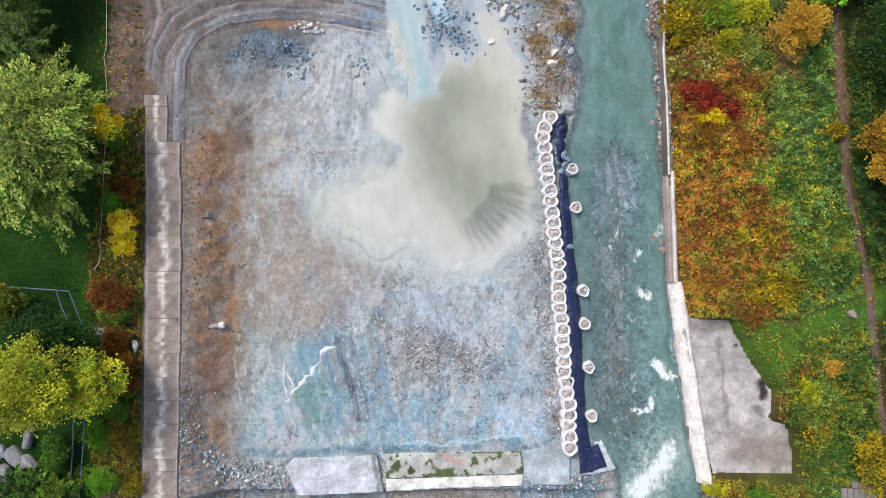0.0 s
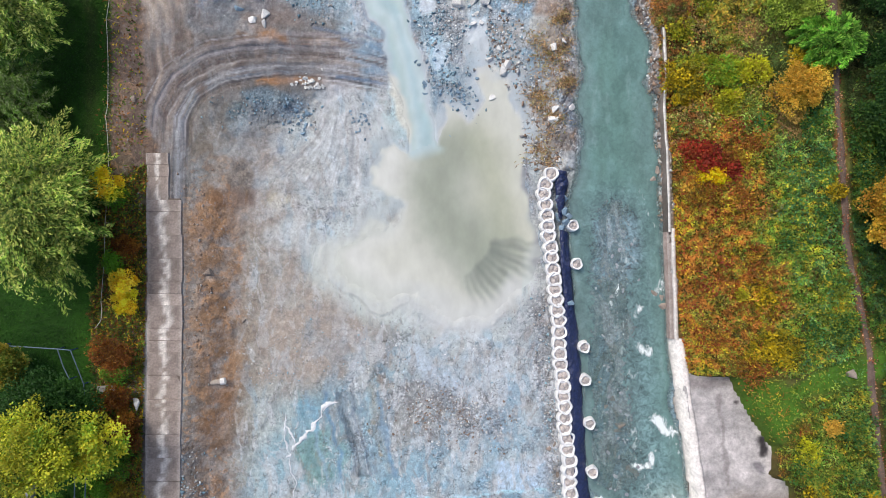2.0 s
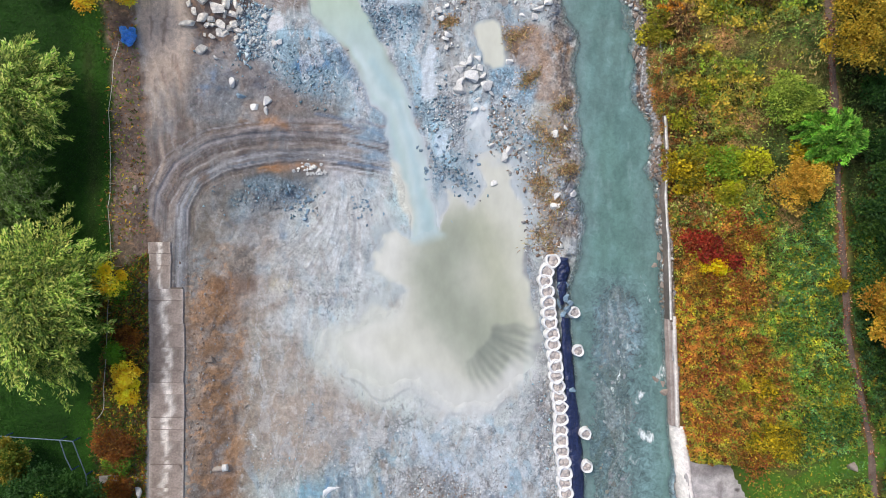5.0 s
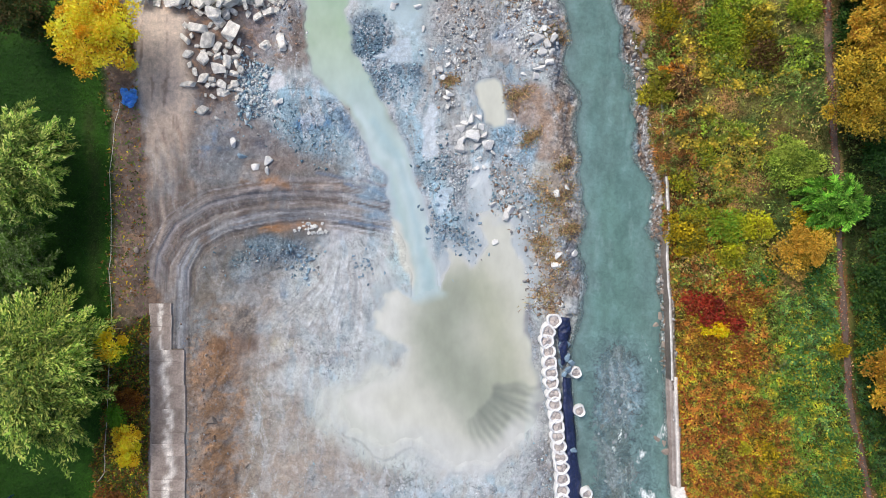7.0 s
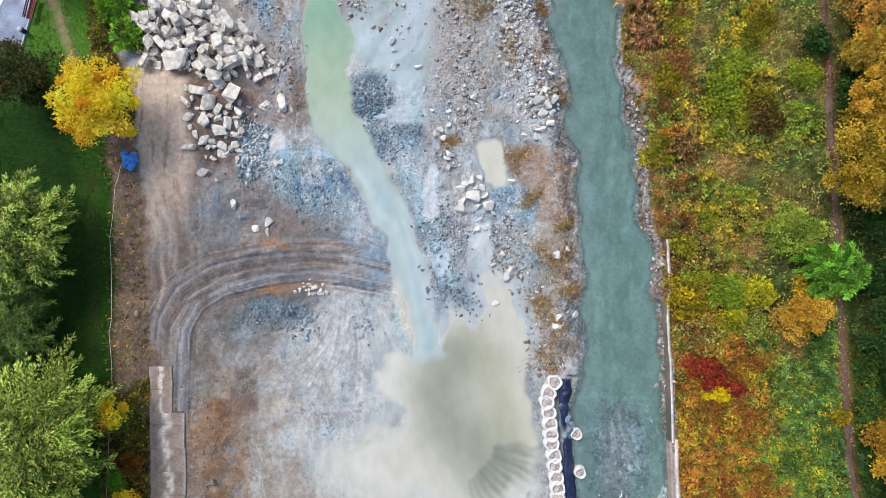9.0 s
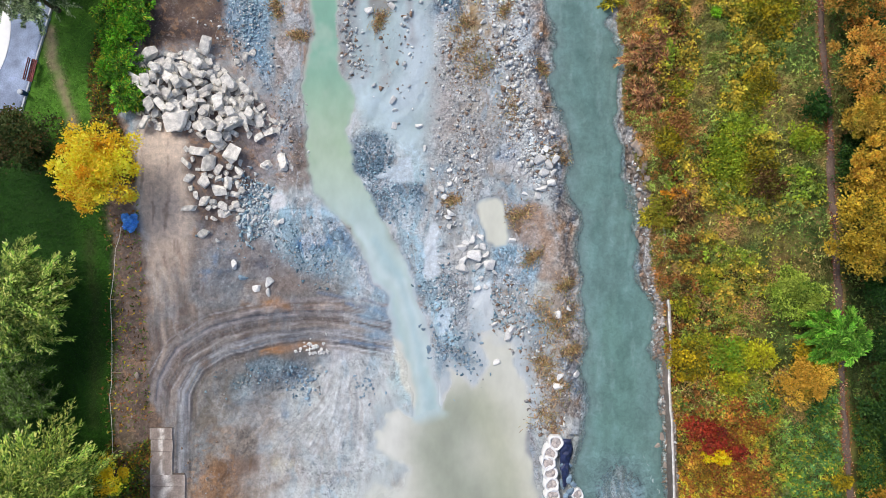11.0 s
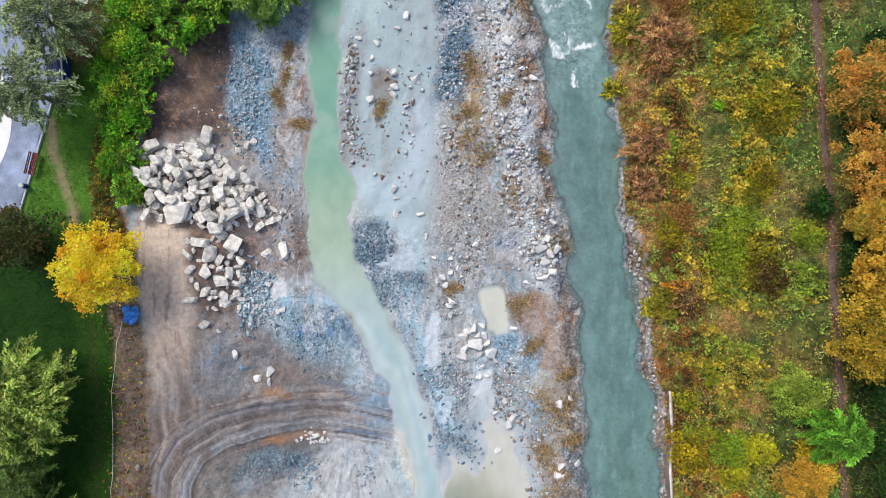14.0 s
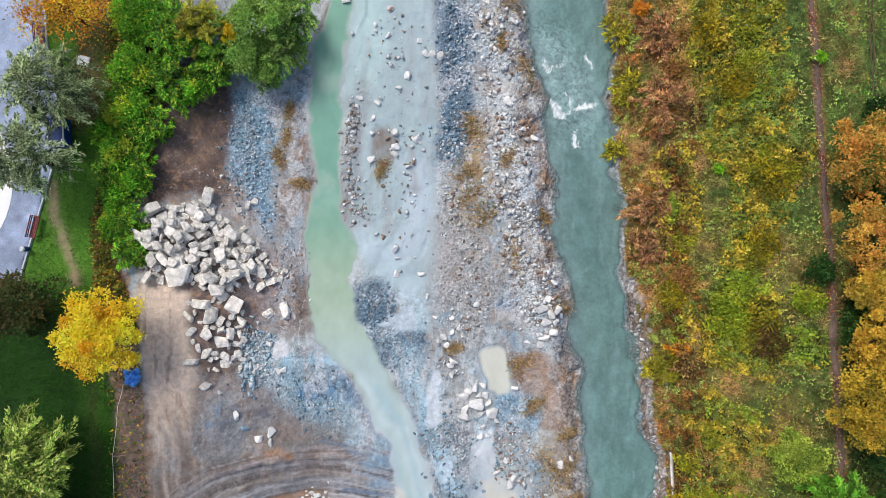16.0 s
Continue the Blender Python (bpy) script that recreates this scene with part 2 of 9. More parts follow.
def ground_material():
    """Rock flour, silt, gravel, soil and turf: the colour of the place, broken up from metres down to grains."""
    m = bpy.data.materials.new("ground")
    m.use_nodes = True
    n, l = m.node_tree.nodes, m.node_tree.links
    b = n["Principled BSDF"]
    co = n.new("ShaderNodeTexCoord")

    def attr(name):
        a = n.new("ShaderNodeAttribute")
        a.attribute_name = name
        return a

    def cloud(scale, detail, rough, twist, lo, hi, a, z, where=None):
        t = n.new("ShaderNodeTexNoise")
        t.inputs["Scale"].default_value, t.inputs["Detail"].default_value = scale, detail
        t.inputs["Roughness"].default_value, t.inputs["Distortion"].default_value = rough, twist
        l.new(where or co.outputs["Object"], t.inputs["Vector"])
        r = n.new("ShaderNodeMapRange")
        for i, v in enumerate((lo, hi, a, z)):
            r.inputs[i + 1].default_value = v
        l.new(t.outputs[0], r.inputs[0])
        return r.outputs[0], t.outputs[0]

    def maths(op, a, k):
        q = n.new("ShaderNodeMath")
        q.operation = op
        for i, v in enumerate((a, k)):
            if isinstance(v, (int, float)):
                q.inputs[i].default_value = v
            else:
                l.new(v, q.inputs[i])
        return q.outputs[0]

    def blend(fac, a, colour):
        x = n.new("ShaderNodeMix")
        x.data_type = "RGBA"
        l.new(fac, x.inputs["Factor"])
        l.new(a, x.inputs["A"])
        x.inputs["B"].default_value = (*colour, 1)
        return x.outputs["Result"]

    # washed silt lies in drawn-out tongues
    drawn = n.new("ShaderNodeMapping")
    drawn.inputs["Rotation"].default_value = (0, 0, radians(24))
    drawn.inputs["Scale"].default_value = (1.25, 0.6, 1.0)
    l.new(co.outputs["Object"], drawn.inputs["Vector"])
    silt, gravel = attr("silt").outputs["Fac"], attr("gravel").outputs["Fac"]
    col = attr("col").outputs["Color"]
    for scale, twist, lo, hi, amount, colour in (
            (0.33, 0.8, 0.54, 0.6, 0.42, c(140, 170, 190)), (0.6, 0.6, 0.54, 0.6, 0.42, c(148, 136, 128)), (0.42, 0.9, 0.53, 0.57, 0.5, c(198, 202, 206)),
            (1.5, 0.6, 0.58, 0.63, 0.42, c(116, 126, 136)), (1.1, 0.7, 0.6, 0.64, 0.5, c(206, 210, 214))):
        k, _ = cloud(scale, 9, 0.6, twist, lo, hi, 0.0, amount, drawn.outputs[0])
        col = blend(maths("MULTIPLY", k, silt), col, colour)
    # rubble: clumps of dark and pale flecks
    for scale, where, spread, amount, colour in ((5.5, 0.5, 0.46, 0.62, c(82, 80, 82)), (7.5, 0.8, 0.5, 0.6, c(90, 98, 106)), (6.5, 0.65, 0.5, 0.7, c(222, 224, 226))):
        k, _ = cloud(scale, 3, 0.6, 0.5, 0.59, 0.64, 0.0, amount)
        q, _ = cloud(where, 5, 0.62, 0.3, spread, spread + 0.14, 0.12, 1.0)
        col = blend(maths("MULTIPLY", maths("MULTIPLY", k, q), silt), col, colour)
    # bare earth: clods, washed runnels and stones
    earth = attr("earth").outputs["Fac"]
    for scale, lo, amount, colour in ((0.9, 0.55, 0.45, c(118, 94, 76)), (1.3, 0.54, 0.6, c(182, 142, 108)), (1.8, 0.56, 0.55, c(146, 138, 134)), (3.4, 0.59, 0.5, c(92, 77, 68)), (5.0, 0.61, 0.6, c(190, 178, 166))):
        k, _ = cloud(scale, 8, 0.62, 0.6, lo, lo + 0.06, 0.0, amount)
        col = blend(maths("MULTIPLY", k, earth), col, colour)
    # wheels, scrapers and folded rock leave lines that follow their own course
    course = attr("course").outputs["Vector"]
    trail = attr("trail").outputs["Fac"]
    lines = n.new("ShaderNodeTexNoise")
    lines.inputs["Scale"].default_value, lines.inputs["Detail"].default_value, lines.inputs["Roughness"].default_value = 1.0, 6, 0.62
    l.new(course, lines.inputs["Vector"])
    lr = n.new("ShaderNodeMapRange")
    lr.inputs[1].default_value, lr.inputs[2].default_value, lr.inputs[3].default_value, lr.inputs[4].default_value = 0.33, 0.67, 0.5, 1.5
    l.new(lines.outputs[0], lr.inputs[0])
    lm = n.new("ShaderNodeMix")
    lm.data_type = "FLOAT"
    lm.inputs[2].default_value = 1
    l.new(trail, lm.inputs[0])
    l.new(lr.outputs[0], lm.inputs[3])
    calm = attr("calm").outputs["Fac"]
    f1, _ = cloud(2.2, 9, 0.66, 0.2, 0.32, 0.68, 0.76, 1.24)
    f2, fine = cloud(14, 4, 0.6, 0.0, 0.3, 0.7, 0.8, 1.2)
    fac = maths("MULTIPLY", maths("MULTIPLY", f1, f2), lm.outputs[0])
    vo = n.new("ShaderNodeTexVoronoi")
    vo.inputs["Scale"].default_value = 5.5
    l.new(co.outputs["Object"], vo.inputs["Vector"])
    sep = n.new("ShaderNodeSeparateColor")
    l.new(vo.outputs["Color"], sep.inputs[0])
    r = n.new("ShaderNodeMapRange")
    r.inputs[3].default_value, r.inputs[4].default_value = 0.6, 1.36
    l.new(sep.outputs[0], r.inputs[0])
    mv = n.new("ShaderNodeMix")
    mv.data_type = "FLOAT"
    mv.inputs[2].default_value = 1
    l.new(gravel, mv.inputs[0])
    l.new(r.outputs[0], mv.inputs[3])
    fac = maths("MULTIPLY", fac, mv.outputs[0])
    # scattered single grit
    gr = n.new("ShaderNodeTexVoronoi")
    gr.inputs["Scale"].default_value = 3.4
    l.new(co.outputs["Object"], gr.inputs["Vector"])
    sg = n.new("ShaderNodeSeparateColor")
    l.new(gr.outputs["Color"], sg.inputs[0])
    dot = maths("MULTIPLY", maths("LESS_THAN", gr.outputs["Distance"], 0.2), maths("GREATER_THAN", sg.outputs[0], 0.86))
    tone = maths("ADD", 0.55, maths("MULTIPLY", sg.outputs[1], 1.0))
    gm = n.new("ShaderNodeMix")
    gm.data_type = "FLOAT"
    gm.inputs[2].default_value = 1
    l.new(maths("MULTIPLY", dot, silt), gm.inputs[0])
    l.new(tone, gm.inputs[3])
    fac = maths("MULTIPLY", fac, gm.outputs[0])
    # joints and cracks where bare rock shows
    wob = n.new("ShaderNodeTexNoise")
    wob.inputs["Scale"].default_value, wob.inputs["Detail"].default_value = 1.6, 5
    l.new(co.outputs["Object"], wob.inputs["Vector"])
    add = n.new("ShaderNodeVectorMath")
    add.operation = "MULTIPLY_ADD"
    add.inputs[1].default_value = (1.1, 1.1, 0.0)
    l.new(wob.outputs["Color"], add.inputs[0])
    l.new(co.outputs["Object"], add.inputs[2])
    ck = n.new("ShaderNodeTexVoronoi")
    ck.feature = "DISTANCE_TO_EDGE"
    ck.inputs["Scale"].default_value = 1.3
    l.new(add.outputs[0], ck.inputs["Vector"])
    line = n.new("ShaderNodeMapRange")
    line.inputs[1].default_value, line.inputs[2].default_value = 0.01, 0.055
    line.inputs[3].default_value, line.inputs[4].default_value = 0.5, 0.0
    l.new(ck.outputs["Distance"], line.inputs[0])
    where, _ = cloud(0.8, 4, 0.6, 0.3, 0.5, 0.6, 0.0, 1.0)
    crack = maths("SUBTRACT", 1.0, maths("MULTIPLY", maths("MULTIPLY", line.outputs[0], where), silt))
    fac = maths("MULTIPLY", fac, crack)
    # wet silt has settled smooth
    even = n.new("ShaderNodeMix")
    even.data_type = "FLOAT"
    l.new(calm, even.inputs[0])
    l.new(fac, even.inputs[2])
    soft_tone, _ = cloud(0.8, 6, 0.6, 0.6, 0.3, 0.7, 0.9, 1.1, drawn.outputs[0])
    l.new(soft_tone, even.inputs[3])
    sc = n.new("ShaderNodeVectorMath")
    sc.operation = "SCALE"
    l.new(col, sc.inputs[0])
    l.new(even.outputs[0], sc.inputs["Scale"])
    l.new(sc.outputs[0], b.inputs["Base Color"])
    b.inputs["Roughness"].default_value = 0.9
    b.inputs["Specular IOR Level"].default_value = 0.25
    _, lump = cloud(4.5, 8, 0.65, 0.5, 0, 1, 0, 1)
    b1 = n.new("ShaderNodeBump")
    b1.inputs["Strength"].default_value, b1.inputs["Distance"].default_value = 0.5, 0.14
    l.new(maths("MULTIPLY", lump, maths("SUBTRACT", 1.0, maths("MULTIPLY", calm, 0.9))), b1.inputs["Height"])
    b2 = n.new("ShaderNodeBump")
    b2.invert = True
    b2.inputs["Strength"].default_value, b2.inputs["Distance"].default_value = 1.0, 0.1
    l.new(maths("MULTIPLY", gravel, vo.outputs["Distance"]), b2.inputs["Height"])
    l.new(b1.outputs[0], b2.inputs["Normal"])
    b3 = n.new("ShaderNodeBump")
    b3.inputs["Strength"].default_value, b3.inputs["Distance"].default_value = 0.8, 0.12
    l.new(maths("MULTIPLY", trail, lines.outputs[0]), b3.inputs["Height"])
    l.new(b2.outputs[0], b3.inputs["Normal"])
    l.new(b3.outputs[0], b.inputs["Normal"])
    return m


M_GROUND = ground_material()
M_RIVER = water_material("river_water", 0.5, 2.6, 0.12)
M_STILL = water_material("still_water", 0.06, 2.0, 0.08, 0.07)
M_SLAB = material("road_concrete", attr="col", rough=0.9, grain=((1.4, 0.2), (6, 0.16), (25, 0.16)), bump=0.5, bump_size=18, island=0.1)
M_CONC = material("old_concrete", attr="col", rough=0.9, grain=((0.8, 0.18), (3.5, 0.17), (14, 0.13)), bump=0.6, bump_size=9)
M_WOVEN = material("white_woven_plastic", c(236, 236, 236), rough=0.6, grain=((5, 0.06), (60, 0.06)), bump=0.3, bump_size=14)
M_FILL = material("gravel_fill", c(188, 180, 176), rough=0.95, grain=((8, 0.3), (30, 0.3)), bump=1.0, bump_size=18)
M_TARP = material("navy_tarpaulin", c(36, 48, 86), rough=0.3, grain=((3, 0.25), (12, 0.25)), bump=1.0, bump_size=3.2, spec=0.5)
M_BOULDER = material("pale_boulder_stone", c(226, 222, 214), rough=0.9, grain=((0.9, 0.32), (3.2, 0.26), (26, 0.14)), bump=1.0, bump_size=6, island=0.18)
M_BLUEROCK = material("blue_grey_stone", c(128, 152, 170), rough=0.85, grain=((2, 0.2), (14, 0.2)), bump=0.6, bump_size=12, island=0.3)
M_PALEROCK = material("pale_stone", c(220, 220, 218), rough=0.85, grain=((2, 0.15), (14, 0.2)), bump=0.6, bump_size=12, island=0.15)
M_BROWNROCK = material("brown_stone", c(150, 138, 128), rough=0.9, grain=((2, 0.2), (14, 0.2)), bump=0.6, bump_size=12, island=0.25)
M_LEAF = material("leaves", attr="col", rough=0.6, grain=(), bump=0, spec=0.25, through=0.3)
M_BARK = material("bark", c(96, 80, 64), rough=0.95, grain=((4, 0.2), (25, 0.3)), bump=0.8, bump_size=20)
M_GREYROCK = material("grey_garden_stone", c(150, 152, 158), rough=0.9, grain=((2, 0.2), (14, 0.2)), bump=0.6, bump_size=10, island=0.2)

# ---- the ground: one sheet, fine where the camera flies, coarse out to the horizon ----
STEP = 0.14
gx = np.concatenate(([-2500, -600, -160, -80, -55], np.arange(-43, -29.5, 0.3), np.arange(-29.4, 20.5, STEP), np.arange(20.7, 43.01, 0.3), [55, 80, 160, 600, 2500]))
gy = np.concatenate(([-2500, -600, -160, -80, -45], np.arange(-26, 67.01, STEP), [78, 110, 200, 600, 2500]))
GX, GY = np.meshgrid(gx, gy)
# edges wander a little, as worn and washed edges do
WX = GX + 0.5 * fbm(GX, GY, 2.2, 4, 11)
WY = GY + 0.5 * fbm(GX, GY, 2.2, 4, 23)
FINE = fbm(GX, GY, 0.8, 3, 41)
MID = fbm(GX, GY, 3.5, 4, 57)
WIDE = fbm(GX, GY, 11, 4, 73)

RIVER = [(15.7, -52.6), (15.4, -22.8), (14.9, -19.6), (13.2, -17.8), (12.3, -15.8), (11.8, -10.4), (11.4, -3.9), (11.0, 1.0), (10.5, 5.5), (10.7, 9.0), (11.5, 12.0), (11.6, 14.4), (11.3, 17.9)] + \
    [(11.8, 19.7), (11.0, 28.6), (10.0, 36.5), (9.1, 43.0), (8.1, 49.4), (7.8, 54.4), (7.3, 57.4), (5.9, 63.3), (4.9, 93.0), (13.4, 93.1), (13.7, 63.3), (14.0, 57.4), (14.6, 50.9), (15.4, 45.0), (15.6, 39.5), (16.5, 33.6), (17.4, 26.1), (17.9, 19.7)] + \
    [(18.7, 17.4), (19.2, 12.5), (19.5, 7.0), (19.7, 2.0), (20.1, -2.9), (20.5, -7.9), (21.3, -12.9), (22.1, -17.8), (22.9, -20.8), (23.6, -52.6)]
STREAM = [(-10.7, 93.4), (-10.9, 63.4), (-12.5, 57.9), (-12.5, 52.4), (-12.3, 47.0), (-13.0, 42.5), (-12.3, 39.5), (-12.4, 35.5), (-11.8, 33.5), (-8.9, 30.5), (-7.1, 27.5), (-5.6, 23.9), (-5.0, 21.2), (-4.2, 19.5), (-3.7, 18.0), (-3.0, 15.6), (-2.6, 12.2), (-0.4, 12.2), (-0.9, 15.0), (-1.5, 18.0), (-1.9, 20.0), (-2.2, 21.5), (-2.9, 23.9), (-3.8, 27.0), (-5.3, 30.0), (-7.3, 33.0), (-8.5, 35.5), (-9.3, 38.5), (-8.2, 42.0), (-9.8, 44.5), (-10.2, 48.5), (-9.9, 53.5), (-9.7, 58.4), (-8.8, 63.4), (-8.7, 93.4)]
POND = [(0.9, 17.3), (1.9, 16.9), (3.1, 18.1), (2.8, 20.0), (3.0, 21.5), (3.9, 21.1), (4.5, 20.3), (5.7, 18.9), (6.9, 17.3), (7.2, 13.6), (7.6, 9.6), (7.8, 6.6), (8.3, 3.6), (7.3, 1.8), (5.4, 0.1), (2.8, -1.5), (0.3, -1.3), (-2.7, 0.1), (-5.2, 0.7), (-7.7, 1.6), (-9.2, 3.3), (-10.0, 5.3), (-9.0, 5.8), (-6.7, 7.1), (-4.5, 7.8), (-4.2, 8.7), (-6.5, 10.6), (-6.6, 12.3), (-4.7, 14.1), (-2.7, 13.7), (-0.8, 14.4), (0.1, 16.2)]
POOL = [(3.0, 31.9), (3.9, 32.5), (4.7, 32.0), (5.0, 30.9), (5.3, 29.8), (5.2, 28.9), (4.5, 28.6), (3.8, 29.2), (3.4, 30.3)]
LAWN = [(-80.5, -50.6), (-29.3, -50.6), (-29.2, -1.4), (-29.0, 2.0), (-28.7, 7.2), (-28.5, 15.3), (-28.6, 21.1)] + [(-28.4, 21.4), (-28.3, 29.0), (-29.0, 31.9), (-29.7, 33.8), (-29.9, 42.4), (-28.6, 48.1), (-28.2, 53.8), (-28.3, 62.4), (-28.4, 91.0), (-80.9, 90.8)]
PLATFORM = [(20.7, -5.9), (24.6, -5.9), (25.6, -7.7), (26.8, -9.7), (28.7, -12.6), (28.5, -14.6), (29.8, -14.9), (30.5, -19.6), (23.2, -19.4), (22.35, -15.0), (21.5, -10.6)]

WEST_SHORE = sstep(13, 17, GY)
sd_river = signed(WX * 0.6 + GX * 0.4 + WEST_SHORE * 0.7 * fbm(GX, GY, 2.6, 4, 401), WY, RIVER)
sd_stream = signed(WX, WY, STREAM) - 0.22 + 0.2 * sstep(38, 42, GY)
sd_pond = signed(GX + 0.4 * (WX - GX) + 0.8 * fbm(GX, GY, 3.0, 2, 301), GY + 0.4 * (WY - GY) + 0.8 * fbm(GX, GY, 3.0, 2, 311), POND)
sd_pool = signed(WX, WY, POOL) - 0.4
sd_lawn = signed(WX, WY, LAWN)
sd_platform = signed(GX + 0.2 * FINE, GY, PLATFORM)


def along(pts, y):
    """x of a line that runs south to north, at y."""
    pts = sorted(pts, key=lambda p: p[1])
    return np.interp(y, [p[1] for p in pts], [p[0] for p in pts])


# lines that run with the river
WALL = [(19.1, 20.0), (18.8, 24.9), (18.5, 29.3), (18.4, 31.8)] + [(23.3, -22.3), (22.8, -20.4), (22.0, -15.0), (21.4, -11.1), (20.8, -7.7), (20.4, -4.8), (20.0, -2.4), (19.7, 0.5), (19.4, 6.4), (19.3, 9.8), (19.2, 12.7), (18.9, 17.1)]
PATH = [(36.3, -21.1), (36.1, -16.5), (35.3, -9.2), (34.8, -3.6), (33.9, 0.5), (33.0, 4.2), (32.7, 8.8), (32.5, 11.1), (32.1, 15.7), (32.1, 20.3)] + [(31.2, 32.4), (31.0, 37.9), (30.7, 42.5), (30.2, 48.0), (29.9, 52.5), (29.7, 57.1), (29.2, 61.7), (28.4, 75.5)]
TOE = [(-18.1, -22.8), (-18.5, -17.8), (-18.8, -10.9), (-18.1, -4.9), (-17.6, 2.0), (-17.1, 7.0), (-15.6, 12.0), (-13.1, 16.0)] + [(-7.8, 19.6), (-9.8, 23.6), (-13.8, 26.6), (-17.5, 31.5), (-15.3, 35.5), (-14.8, 39.5), (-15.8, 43.4), (-17.3, 48.4), (-19.8, 53.4), (-19.8, 63.3)]
ROAD_R = [(-22.3, -22.1), (-22.3, -7.7), (-22.3, 6.8), (-21.9, 13.1)] + [(-22.2, 25.9), (-22.5, 31.7), (-23.2, 36.6), (-26.6, 39.5), (-27.3, 45.8), (-25.6, 50.6), (-22.2, 57.9), (-22.7, 67.6)]
ROAD_L = [(-25.6, -22.1), (-25.3, -2.8), (-25.1, 6.8), (-24.9, 13.0)] + [(-25.7, 26.1), (-26.1, 31.8), (-26.8, 36.6), (-28.0, 39.5), (-28.0, 45.7), (-26.8, 50.5), (-23.0, 57.8), (-23.5, 67.3)]

wall_x, path_x, toe_x = along(WALL, GY), along(PATH, GY), along(TOE, GY)
road_r, road_l = along(ROAD_R, GY), along(ROAD_L, GY)
bank_x = along([(18.1, 19.9), (17.3, 26.3), (16.3, 33.6), (15.4, 39.5), (14.4, 50.9), (13.8, 57.3), (13.6, 63.2)] + [(20.0, -2.9), (22.7, -20.6)], GY)
north = sstep(15.5, 17.5, GY)  # past the end of the retaining wall the bank is a slope

EDGE = [q for q in WALL if q[1] < 16] + [(17.9, 20.9), (17.4, 26.3), (16.5, 33.7), (15.6, 39.6), (15.4, 44.9), (14.6, 50.8), (14.1, 57.2), (13.8, 63.1), (12.9, 77.8)]

# heights
H = 0.10 * MID + 0.05 * FINE + 0.12 * WIDE
left = 2.3 + 0.12 * WIDE
k = sstep(0, 1, (toe_x + 0.5 * MID - GX) / np.maximum(toe_x - road_r, 0.5))
H = H + k * (1.85 - H) + (1 - abs(2 * k - 1)) * 0.15 * MID
k = sstep(0, 1, (road_l - 0.3 - GX) / 1.6)
H = H + k * (left - H)
H = H + 0.16 * np.maximum(fbm(GX, GY, 1.1, 4, 631), -0.3) * sstep(0.3, -1.0, GX - toe_x) * sstep(-0.2, 0.6, GX - road_r)
spit = sstep(4.5, 1.0, sd_river + 0.8 * MID) * sstep(0.1, 1.3, sd_river + 0.5 * FINE) * (GX < bank_x - 2) * sstep(13, 16, GY)
H = H + spit * (0.5 + 0.15 * MID)
H = H + (GX < bank_x - 2) * sstep(3.0, 0.3, sd_river + 0.6 * MID) * 0.25 * sstep(13, 16, GY)
right = 1.38 + (path_x - wall_x > 0) * 2.75 * np.clip((GX - wall_x) / np.maximum(path_x - wall_x, 4), 0, 1.25) ** 0.9 + 0.08 * MID
right = np.where(np.isnan(right), 1.4, right)
shore = 0.42 + 0.55 * np.maximum(sd_river, 0)
slope = np.where(GX > bank_x, shore + 0.1 * MID, H)
on_wall = GX > wall_x + 0.15
strip = np.where(GY < 6.2, -0.2, 0.5 + 0.15 * MID)
H = np.where(GX > bank_x - 1.0, np.where(north > 0.5, np.minimum(right, slope), np.where(on_wall, right, strip)), H)
H = np.where((GX > wall_x) & (GX < wall_x + 0.9) & (GY < 17), np.minimum(H, 1.28), H)
k = sstep(0.5, -0.3, sd_platform)
H = H + k * (1.36 - H)

# the weir stands on a levelled strip, and below it the bed drops
k = (GY < -17.8) & (GX > -15) & (GX < 15) & (sd_river > 0)
H = np.where(k, np.minimum(H, -0.06 + 0.03 * FINE), H)
H = H - 1.3 * sstep(-21.2, -21.8, GY) * (sd_river > 0) * (GX > -22) * (GX < 16)

# water lies in hollows of the sheet
LEVEL_RIVER, LEVEL_STILL = 0.35, -0.04
for sd, level, depth, slope_k in ((sd_stream, LEVEL_STILL, 0.45, 0.35), (sd_pond, LEVEL_STILL, 0.5, 0.12), (sd_pool, LEVEL_STILL, 0.3, 0.3)):
    floor_z = level - np.minimum(depth, -sd * slope_k)
    H = np.where(sd < 0, floor_z, np.where(sd < 1.2, np.maximum(level + 0.02 + 0.05 * np.maximum(sd, 0), H * sstep(0, 1.2, sd) + (level + 0.02) * (1 - sstep(0, 1.2, sd))), H))
for sd, depth, slope_k in ((sd_stream, 0.45, 0.35), (sd_pond, 0.5, 0.12)):
    H = np.where(sd < 0.1, np.minimum(H, LEVEL_STILL - np.clip(-sd * slope_k, -0.02, depth)), H)
bed = LEVEL_RIVER - np.minimum(0.7, -sd_river * 0.45)
H = np.where(sd_river < 0, bed, H)
near = (sd_river >= 0) & (sd_river < 0.8) & (north < 0.5) & (GX < bank_x)
H = np.where(near & (GY > 12), np.maximum(H, LEVEL_RIVER + 0.03 + 0.25 * sd_river), H)
far = np.maximum(abs(GX) - 60, 0) + np.maximum(abs(GY - 20) - 60, 0)
H = np.where(far > 0, np.where(GX < -50, 2.3, np.where(GX > 50, 4.5, H)), H)


